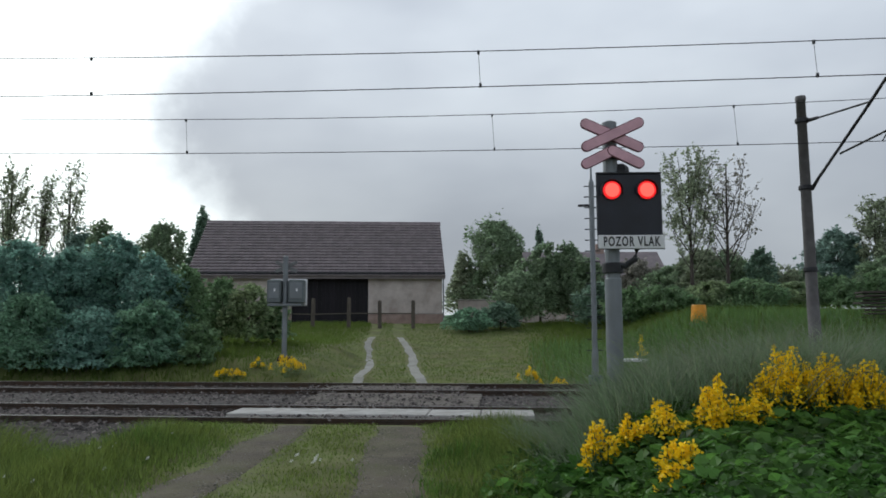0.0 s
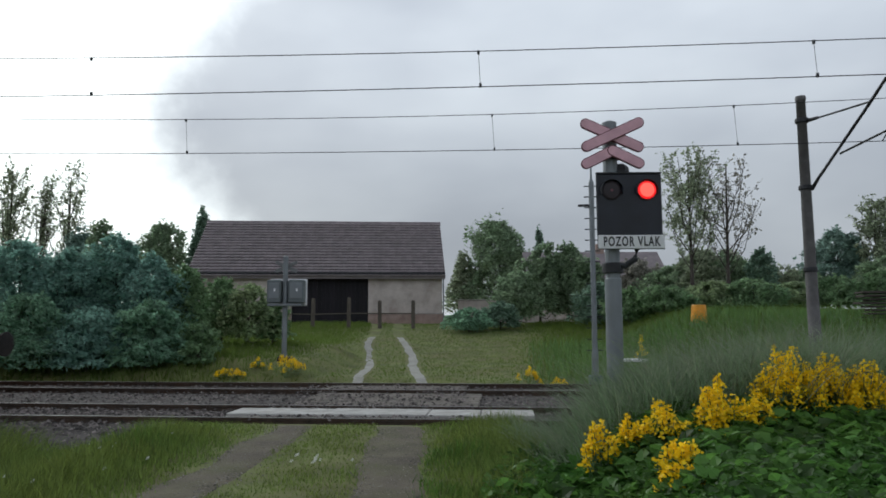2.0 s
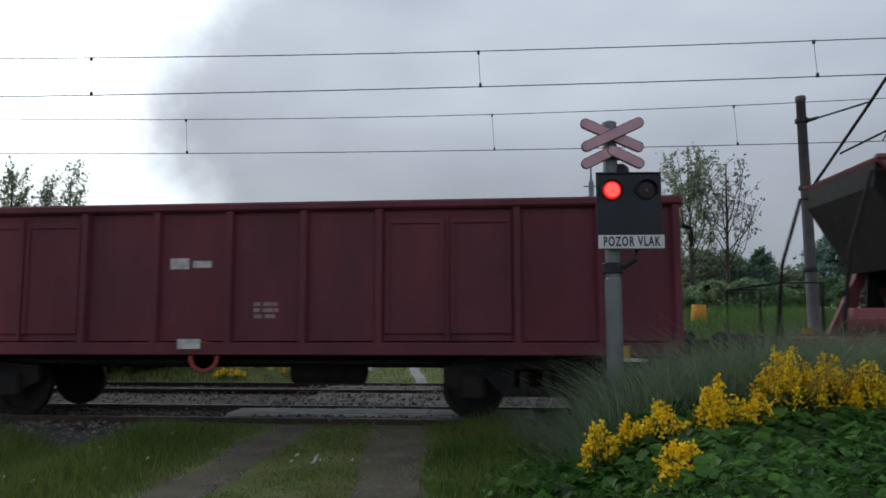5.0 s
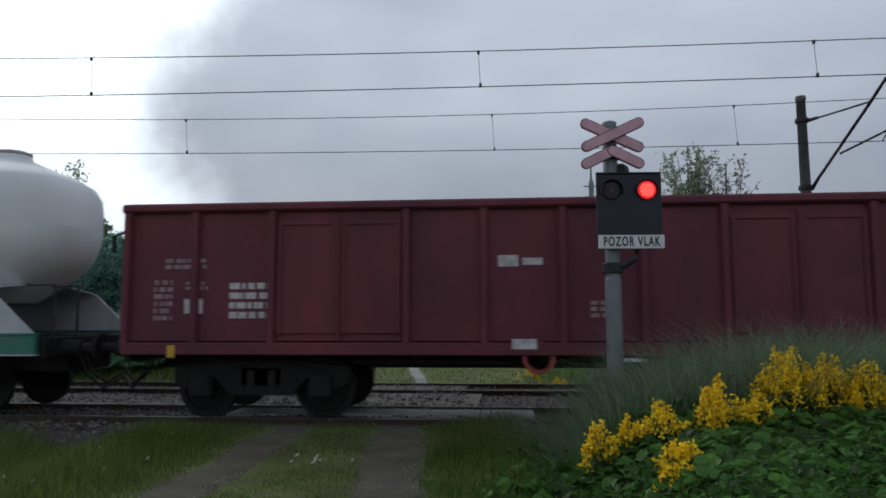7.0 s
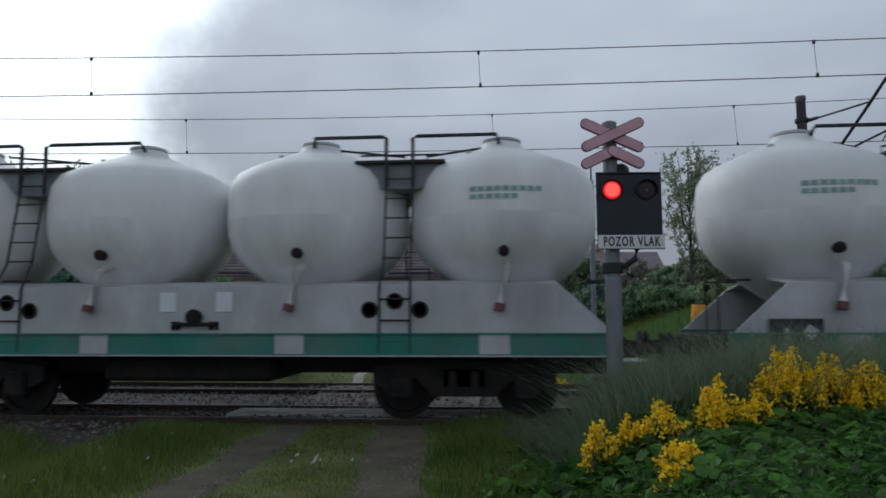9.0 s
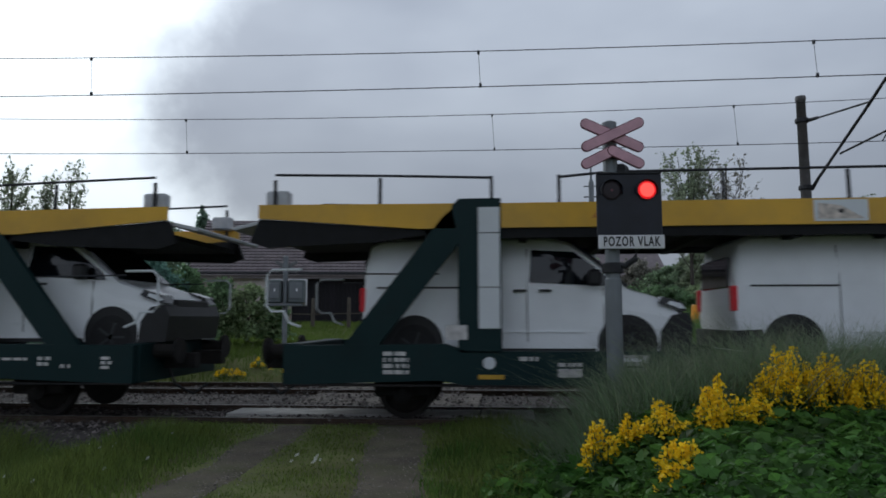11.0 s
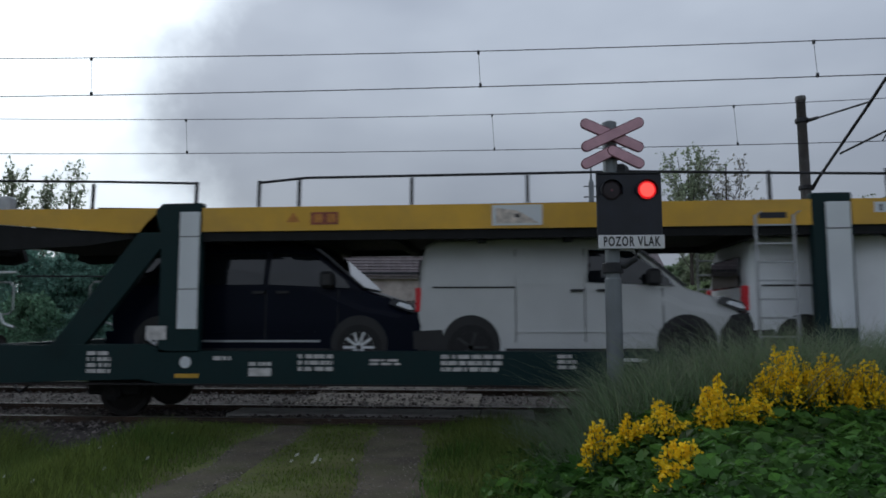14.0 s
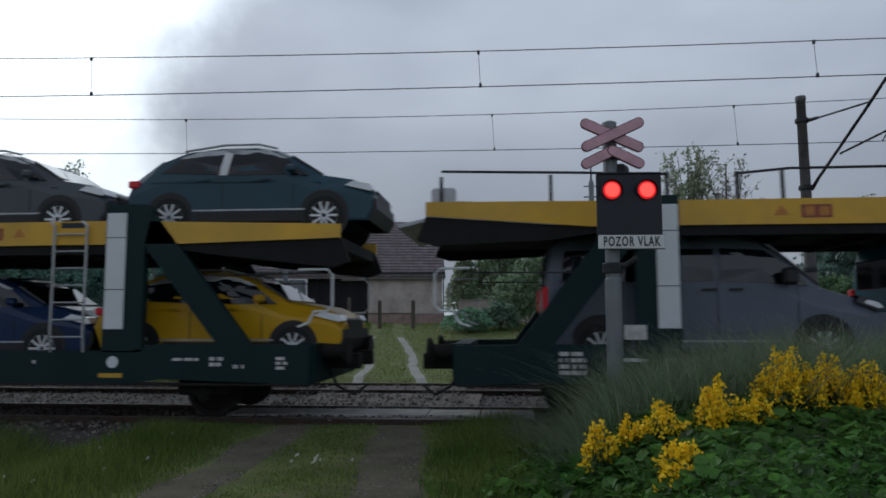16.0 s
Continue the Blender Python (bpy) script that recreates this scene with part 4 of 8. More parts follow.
blades("grass", 6000, (-0.9, 1.2, -6.6, -3.0), lambda x, y: max(0.0, 0.10 + 0.26 * noise.noise(Vector((x * 1.3, y * 1.3, 14)))), 0.006, M["grass_deep"], "deeper green tufts beside the lane", 39, near_skip, 0.4)
blades("grass", 24000, (0.1, 6.8, -4.6, -1.9), bank_h, 0.0045, M["grass_bank"], "tall soft grass on the bank", 33, bank_skip, 0.6)
blades("grass", 13000, (0.1, 7.2, -4.4, -1.85), lambda x, y: bank_h(x, y) * 1.18, 0.0045, M["grass_seed"], "tall pale grass gone to seed on the bank", 34, bank_skip, 0.75)


def far_skip(x, y, rg):
    c0, c1 = far_rut(0)(y), far_rut(1)(y)
    return min(abs(x - c0), abs(x - c1)) < 0.24 or y > 30


blades("grass", 70000, (-14, 13, 6.6, 27), lambda x, y: 0.07 + 0.27 * smooth(0.0, 3.5, x) + 0.16 * smooth(-5.5, -8, x), 0.012, M["grass_far"], "meadow grass beyond the tracks", 35, far_skip, 0.4)
blades("grass", 17000, (0.6, 14, 6.8, 16), lambda x, y: 0.5, 0.012, M["grass_mound"], "tall lush green grass beyond the tracks", 36, lambda x, y, rg: x < 0.6 + 2.6 * rg.random(), 0.3)


# ---- yellow flowering plants ----
def flower_plant(x, y, top, half, n_stem, seed, leaf=True, group="yellow flowering plants"):
    rr = random.Random(seed)
    z0 = ground_z(x, y)
    h = max(0.15, (top - z0) * 1.07)
    t = thing("yellow_flower_bush", pose(x, y, z0), "tall weed with dense clusters of small yellow flowers", "flowering plant", group)
    stems, fv, ff, lv, lf = B(), [], [], [], []
    for s in range(n_stem):
        a, r = rr.uniform(0, 6.28), half * math.sqrt(rr.random())
        tx, ty = r * math.cos(a), r * math.sin(a) * 0.7
        th = h * (1.0 - 0.45 * (r / half) ** 2) * rr.uniform(0.74, 1.06)
        tube(stems, [(tx * 0.5, ty * 0.5, -0.05), (tx * 0.85, ty * 0.85, th * 0.6), (tx, ty, th)], 0.006, 4, 0.003)
        for k in range(rr.randint(48, 70)):
            f = rr.random()
            zz = th - 0.21 * f * min(1.0, h * 1.4)
            sp = 0.006 + 0.034 * (0.25 + f * 0.75)
            c = Vector((tx + rr.gauss(0, sp), ty + rr.gauss(0, sp), zz + rr.gauss(0, 0.015)))
            u = Vector((rr.gauss(0, 1), rr.gauss(0, 1), rr.gauss(0, 0.6))).normalized()
            w = u.cross(Vector((rr.gauss(0, 1), rr.gauss(0, 1), rr.gauss(0, 1)))).normalized()
            q = rr.uniform(0.011, 0.019)
            b0 = len(fv)
            fv += [tuple(c - u * q), tuple(c + w * q), tuple(c + u * q), tuple(c - w * q)]
            ff.append((b0, b0 + 1, b0 + 2, b0 + 3))
        if leaf:
            for k in range(7):
                zz = th * rr.uniform(0.15, 0.75)
                a2 = rr.uniform(0, 6.28)
                c = Vector((tx * 0.8, ty * 0.8, zz))
                u = Vector((math.cos(a2), math.sin(a2), rr.uniform(-0.2, 0.5))).normalized()
                w = u.cross(Vector((0, 0, 1))).normalized()
                L = rr.uniform(0.05, 0.12)
                b0 = len(lv)
                lv += [tuple(c), tuple(c + u * L * 0.5 + w * L * 0.22), tuple(c + u * L), tuple(c + u * L * 0.5 - w * L * 0.22)]
                lf.append((b0, b0 + 1, b0 + 2, b0 + 3))
    tagged(part("stalk", stems, M["leaf_mid"], t), kind="stuff")
    tagged(raw("bloom", fv, ff, M["yellow"], t, "small yellow flowers"), kind="stuff")
    if lv:
        tagged(raw("foliage", lv, lf, M["leaf_mid"], t), kind="stuff")
    return t


FLOWERS = [
    (2.49, -4.7, 1.23, 0.32, 40),
    (2.90, -4.6, 1.14, 0.23, 26),
    (3.14, -4.7, 1.09, 0.21, 26),
    (1.80, -5.1, 0.95, 0.20, 24),
    (2.12, -5.0, 0.84, 0.13, 14),
    (1.29, -5.2, 0.76, 0.24, 18),
    (1.04, -5.1, 0.71, 0.09, 8),
    (0.77, -5.2, 0.66, 0.15, 11),
    (1.20, -6.1, 0.60, 0.15, 16),
    (1.17, -6.35, 0.50, 0.16, 15),
    (-7.44, 7.4, 0.16, 0.45, 20),
    (-5.93, 7.6, 0.5, 0.5, 22),
    (-6.87, 8.0, 0.40, 0.19, 6),
    (0.54, 7.4, 0.27, 0.27, 8),
    (1.28, 6.9, 0.04, 0.23, 6),
    (3.71, 9.0, 0.90, 0.16, 4),
    (0.65, 7.2, 0.07, 0.21, 5),
]
for i, row in enumerate(FLOWERS):
    flower_plant(*row, 300 + i)


# ---- broad-leaved weeds on the bank ----
def broad_leaves(count, area, seed):
    rr = random.Random(seed)
    vs, fs = [], []
    for i in range(count):
        x, y = rr.uniform(area[0], area[1]), rr.uniform(area[2], area[3])
        edge = -0.38 + 0.13 * (y + 6.0)
        if x < edge + rr.uniform(0, 0.45):
            continue
        top = 0.09 + 0.10 * smooth(edge + 0.2, edge + 1.6, x) + 0.09 * noise.noise(Vector((x * 1.6, y * 1.6, 3)))
        top *= 1.0 - 0.32 * smooth(-4.9, -5.7, y)
        z = ground_z(x, y) + top * rr.uniform(0.2, 1.35)
        a = rr.uniform(0, 6.28)
        u = Vector((math.cos(a), math.sin(a), rr.uniform(-0.7, 0.95))).normalized()
        w = u.cross(Vector((rr.uniform(-0.7, 0.7), rr.uniform(-0.7, 0.7), 1))).normalized()
        up = w.cross(u)
        L = rr.choice((rr.uniform(0.04, 0.09), rr.uniform(0.06, 0.12), rr.uniform(0.09, 0.16))) * (1.0 - 0.25 * smooth(-5.6, -6.6, y))
        c = Vector((x, y, z))
        b0 = len(vs)
        rib = [(0.0, 0), (0.3, 0.02), (0.65, 0.02), (1.0, -0.12)]
        wid = [0.08, 0.44, 0.25, 0.0]
        for (f, k), wd in zip(rib, wid):
            p = c + u * L * f + up * L * k
            vs += [tuple(p + w * L * wd + up * L * 0.10), tuple(p), tuple(p - w * L * wd + up * L * 0.10)]
        for s in range(3):
            o = b0 + 3 * s
            fs += [(o, o + 1, o + 4, o + 3), (o + 1, o + 2, o + 5, o + 4)]
    return tagged(raw("weed_leaves", vs, fs, M["leaf_bright"]), "dense bright green broad leaves of roadside weeds", "weeds", kind="stuff")


broad_leaves(38000, (-0.7, 6.0, -8.2, -3.7), 51)

# ---- small white flowers ----
wf, wfs = [], []
rr = random.Random(77)
for cx, cy, n, sp in ((-1.95, -4.2, 10, 0.16), (-4.3, -4.9, 5, 0.5), (-5.2, -3.2, 9, 0.6), (3.7, -4.6, 2, 0.15), (5.2, -4.4, 4, 0.4)):
    for k in range(n):
        x, y = cx + rr.gauss(0, sp), cy + rr.gauss(0, sp * 0.6)
        z = ground_z(x, y) + (rr.uniform(0.1, 0.2) if x < 1 else rr.uniform(0.8, 1.0))
        for j in range(6):
            a = j * 1.047
            b0 = len(wf)
            wf += [(x, y, z), (x + 0.018 * math.cos(a - 0.4), y + 0.012 * math.sin(a - 0.4), z + 0.008 + 0.012 * math.sin(a)), (x + 0.018 * math.cos(a + 0.4), y + 0.012 * math.sin(a + 0.4), z + 0.008 + 0.014 * math.sin(a + 0.4))]
            wfs.append((b0, b0 + 1, b0 + 2))
tagged(raw("white_flowers", wf, wfs, M["white_fl"]), "scattered small white meadow flowers", "wildflowers", kind="stuff")
# ---- train materials ----
M.update(
    wagon_red=material("wagon_oxide_red", (0.150, 0.024, 0.040), 0.65, 0.0, 1.3, 0.25, 0.12, 40, dirt=(0.070, 0.018, 0.030), dirt_amount=0.8, dirt_scale=0.8, stretch=(1, 1, 0.45)),
    hopper_red=material("hopper_brown_red", (0.245, 0.072, 0.082), 0.6, 0.0, 1.1, 0.22, 0.1, 40, dirt=(0.105, 0.040, 0.042), dirt_amount=0.75, dirt_scale=0.7, stretch=(1, 1, 0.5)),
    under=material("underframe_black", (0.008, 0.0075, 0.008), 0.85, 0.1, 6, 0.5, 0.3, dirt=(0.03, 0.022, 0.018), dirt_amount=0.7),
    wheel=material("wheel_steel", (0.02, 0.017, 0.016), 0.6, 0.5, 8, 0.3, 0.1),
    loco_red=material("loco_red", (0.37, 0.050, 0.042), 0.5, 0, 1.0, 0.25, 0.06, 40, dirt=(0.14, 0.04, 0.04), dirt_amount=0.85, dirt_scale=0.9),
    loco_bright=material("loco_fresh_red", (0.52, 0.045, 0.04), 0.5, 0, 1.0, 0.15, 0.04),
    loco_pink=material("loco_faded_red", (0.34, 0.085, 0.075), 0.55, 0, 1.2, 0.25, 0.06, 40, dirt=(0.20, 0.13, 0.13), dirt_amount=0.75, dirt_scale=0.8),
    loco_yellow=material("loco_yellow", (0.66, 0.37, 0.04), 0.5, 0, 1.0, 0.2, 0.06, 40, dirt=(0.34, 0.24, 0.12), dirt_amount=0.7, dirt_scale=0.7, stretch=(1, 1, 1.5)),
    loco_grey=material("loco_dirty_grey", (0.24, 0.215, 0.225), 0.55, 0, 1.6, 0.35, 0.06, 40, dirt=(0.075, 0.045, 0.050), dirt_amount=0.95, dirt_scale=0.9),
    loco_roof=material("loco_roof_grime", (0.035, 0.036, 0.042), 0.7, 0, 2, 0.4, 0.15, 40, dirt=(0.018, 0.018, 0.02), dirt_amount=0.9),
    loco_worn=material("loco_worn_grey", (0.15, 0.145, 0.145), 0.6, 0, 3.0, 0.4, 0.08, 40, dirt=(0.06, 0.05, 0.05), dirt_amount=0.9, dirt_scale=2.5),
    loco_scrape=material("loco_scraped_primer", (0.42, 0.41, 0.41), 0.6, 0, 4.0, 0.35, 0.08, 40, dirt=(0.14, 0.10, 0.10), dirt_amount=0.95, dirt_scale=4.0),
    louvre=material("loco_louvre_dark", (0.016, 0.018, 0.022), 0.6, 0.2, 3, 0.3, 0.1),
    loco_door=material("loco_door_faded", (0.30, 0.13, 0.135), 0.55, 0, 2, 0.25, 0.06, 40, dirt=(0.06, 0.045, 0.045), dirt_amount=0.9, dirt_scale=1.5),
    glass_dark=glass("window_glass_dark", (0.006, 0.008, 0.011)),
    # opaque pale blue-grey: the bright sky in the windscreen is its base colour
    glass_pale_sky=glass("window_glass_painted_sky", (0.34, 0.37, 0.40), 0.06),
    glass_green=glass("window_glass_greenish", (0.075, 0.105, 0.11), 0.12),
    silo=material("silo_offwhite", (0.84, 0.85, 0.85), 0.45, 0, 1.0, 0.08, 0.05, 30, dirt=(0.68, 0.68, 0.67), dirt_amount=0.6, dirt_scale=0.9, stretch=(1, 1, 0.4)),
    silo_low=material("silo_cement_stained", (0.82, 0.83, 0.83), 0.5, 0, 1.2, 0.10, 0.06, 30, dirt=(0.60, 0.60, 0.59), dirt_amount=0.7, dirt_scale=1.0, stretch=(1, 1, 0.4)),
    silo_grey=material("wagon_cement_grey", (0.50, 0.51, 0.53), 0.7, 0, 1.2, 0.18, 0.1, 40, dirt=(0.32, 0.315, 0.31), dirt_amount=0.8, dirt_scale=1.0, stretch=(1, 1, 0.5)),
    green_sill=material("sill_green", (0.012, 0.19, 0.135), 0.55, 0, 1.5, 0.2, 0.06, 40, dirt=(0.15, 0.18, 0.17), dirt_amount=0.6, dirt_scale=0.8),
    pipe_pale=material("pipe_pale_grey", (0.62, 0.62, 0.61), 0.5, 0.2, 4, 0.15, 0.05, dirt=(0.25, 0.2, 0.18), dirt_amount=0.6),
    mark=material("stencil_white", (0.55, 0.53, 0.52), 0.6, 0, 12, 0.25, 0.0),
    mark_faint=material("stencil_faded", (0.30, 0.22, 0.22), 0.6, 0, 12, 0.3, 0.0),
    teal_mark=material("lettering_teal", (0.30, 0.44, 0.42), 0.6, 0, 8, 0.25, 0.0),
    chute=material("chute_worn_steel", (0.52, 0.52, 0.53), 0.5, 0.3, 2, 0.3, 0.1, dirt=(0.14, 0.13, 0.13), dirt_amount=0.8, dirt_scale=2, stretch=(2, 1, 0.4)),
    yellow_paint=material("yellow_mark_paint", (0.55, 0.33, 0.03), 0.5, 0, 5, 0.15, 0.03),
    carrier_green=material("carrier_dark_green", (0.004, 0.024, 0.026), 0.6, 0, 1.5, 0.3, 0.05, 40, dirt=(0.006, 0.014, 0.015), dirt_amount=0.7, spec=0.25),
    carrier_yellow=material("deck_yellow", (0.70, 0.40, 0.03), 0.45, 0, 1.2, 0.1, 0.03, 40, dirt=(0.38, 0.24, 0.06), dirt_amount=0.55, dirt_scale=0.8),
    carrier_white=material("reflective_white_panel", (0.70, 0.73, 0.76), 0.5, 0, 3, 0.08, 0.03, dirt=(0.55, 0.57, 0.58), dirt_amount=0.5),
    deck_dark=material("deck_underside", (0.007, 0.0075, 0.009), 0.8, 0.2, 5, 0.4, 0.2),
    galv=material("galvanised_rail", (0.42, 0.43, 0.45), 0.45, 0.5, 6, 0.15, 0.04),
    rail_dark=material("railing_dark", (0.022, 0.023, 0.028), 0.7, 0.0, 6, 0.2, 0.04),
    tyre=material("tyre_rubber", (0.012, 0.012, 0.013), 0.8, 0, 10, 0.2, 0.1),
    rim=material("alloy_rim", (0.70, 0.71, 0.73), 0.32, 0.35, 6, 0.1, 0.0),
    steel_disc=material("steel_wheel_dark", (0.05, 0.052, 0.056), 0.5, 0.5, 6, 0.2, 0.0),
    trim_black=material("trim_black_plastic", (0.012, 0.012, 0.014), 0.55, 0, 6, 0.2, 0.04),
    tail_red=glow("tail_lamp_red", (0.45, 0.012, 0.02), 0.12),
    head_glass=material("headlamp_glass", (0.75, 0.78, 0.82), 0.08, 0, 6, 0.1, 0.0, spec=0.9, coat=0.6),
    notice_pale=material("notice_faded_print", (0.60, 0.53, 0.47), 0.5, 0, 14, 0.35, 0.0),
    warn_orange=material("warning_print_orange", (0.50, 0.20, 0.03), 0.5, 0, 14, 0.2, 0.0),
    warn=material("warning_label_red", (0.28, 0.07, 0.035), 0.5, 0, 20, 0.4, 0.0),
)
RUST_PIPE = material("rail_pipe_grey_red", (0.26, 0.17, 0.17), 0.5, 0.2, 4, 0.2, 0.05)


def paint(name, color):
    dark = max(color) < 0.06
    return material(name, color, 0.28, 0.0, 1.5, 0.06, 0.0, coat=0.04 if dark else 0.12, spec=0.06 if dark else 0.2)


def bogie(parent, x, base=1.8, r=0.46):
    bg = part("bogie", box(B(), x - 0.35, x + 0.35, -1.05, 1.05, 0.45, 0.80, 0.05), M["under"], parent)
    for s in (-1, 1):
        fr_ = B()
        prism(fr_, [(x - base / 2 - 0.42, 0.78), (x - base / 2 - 0.42, 0.55), (x - base / 2 - 0.15, 0.42), (x - base / 2 + 0.2, 0.62), (x - 0.45, 0.36), (x + 0.45, 0.36),
                    (x + base / 2 - 0.2, 0.62), (x + base / 2 + 0.15, 0.42), (x + base / 2 + 0.42, 0.55), (x + base / 2 + 0.42, 0.78), (x + 0.5, 0.86), (x - 0.5, 0.86)], s * 0.93, s * 1.05)
        part("side_frame", fr_, M["under"], bg)
        for k in (-1, 1):
            xx = x + k * base / 2
            part("wheel", lathe(B(), [(r * 0.98, s * 0.69), (r, s * 0.70), (r * 0.985, s * 0.80), (r * 0.8, s * 0.81), (r * 0.75, s * 0.77), (0.14, s * 0.80), (0.10, s * 0.86)], 28, (xx, 0, r), "y"), M["wheel"], bg)
            part("axle_box", box(B(), xx - 0.17, xx + 0.17, min(s * 0.94, s * 1.14), max(s * 0.94, s * 1.14), r - 0.14, r + 0.22, 0.04), M["under"], bg)
        sp = B()
        for k in (-0.16, 0.16):
            lathe(sp, [(0.09, 0.38), (0.09, 0.72)], 10, (x + k, s * 0.99, 0))
        part("spring", sp, M["wheel"], bg)
    return bg


def buffers(parent, x_end, sgn, z=1.04, hose=True):
    """Two buffers, hook and hanging hoses at one end; x_end is the face of the headstock."""
    for y in (-0.875, 0.875):
        part("buffer", lathe(B(), [(0.13, x_end), (0.12, x_end + sgn * 0.30), (0.075, x_end + sgn * 0.31), (0.075, x_end + sgn * 0.55), (0.22, x_end + sgn * 0.56), (0.23, x_end + sgn * 0.60), (0.10, x_end + sgn * 0.615)], 16, (0, y, z), "x"), M["under"], parent)
    part("coupling_hook", box(B(), min(x_end, x_end + sgn * 0.55), max(x_end, x_end + sgn * 0.55), -0.06, 0.06, z - 0.12, z + 0.02, 0.02), M["under"], parent)
    if hose:
        for y, d in ((-0.45, 0.5), (-0.3, 0.42)):
            part("brake_hose", tube(B(), [(x_end, y, z - 0.12), (x_end + sgn * 0.12, y, z - 0.42), (x_end + sgn * 0.35, y * 0.8, z - d - 0.16), (x_end + sgn * 0.6, y * 0.4, z - d + 0.02)], 0.024, 6), M["trim_black"], parent)


def marks(parent, y, rows, mat, name="stencil"):
    """Unreadable stencilled lines as plain bars: x, z, width, height of each block and its rows."""
    rg = random.Random(int(1000 * abs(rows[0][0])) + len(rows))
    s = -1 if y < 0 else 1
    for x, z, w, h, n in rows:
        bm_ = B()
        for k in range(n):
            zz = z + h / 2 - (k + 0.5) * h / n
            xx = x - w / 2
            while xx < x + w / 2 - 0.02:
                ln = min(rg.uniform(0.03, 0.16), x + w / 2 - xx)
                box(bm_, xx, xx + ln, min(y, y + s * 0.004), max(y, y + s * 0.004), zz - 0.32 * h / n, zz + 0.32 * h / n)
                xx += ln + rg.uniform(0.015, 0.05)
        tagged(part(name, bm_, mat, parent), kind="stuff")


def plate_mark(parent, x, z, w, h, y, mat, name="plate"):
    s = -1 if y < 0 else 1
    return part(name, box(B(), x - w / 2, x + w / 2, min(y, y + s * 0.01), max(y, y + s * 0.01), z - h / 2, z + h / 2), mat, parent)


def plan_ring(z, hl, hw, r, tip=0.0, n=7):
    """A ring at height z: rectangle with round corners, the ends bowed out by tip."""
    pts = []
    for cx, cy, a0 in ((hl - r, -hw + r, -90), (hl - r, hw - r, 0), (-hl + r, hw - r, 90), (-hl + r, -hw + r, 180)):
        for k in range(n):
            a = radians(a0 + 90 * k / (n - 1))
            x, y = cx + r * math.cos(a), cy + r * math.sin(a)
            b = tip * (1 - (y / hw) ** 2)
            pts.append((x + (b if x > 0 else -b), y, z))
    return pts


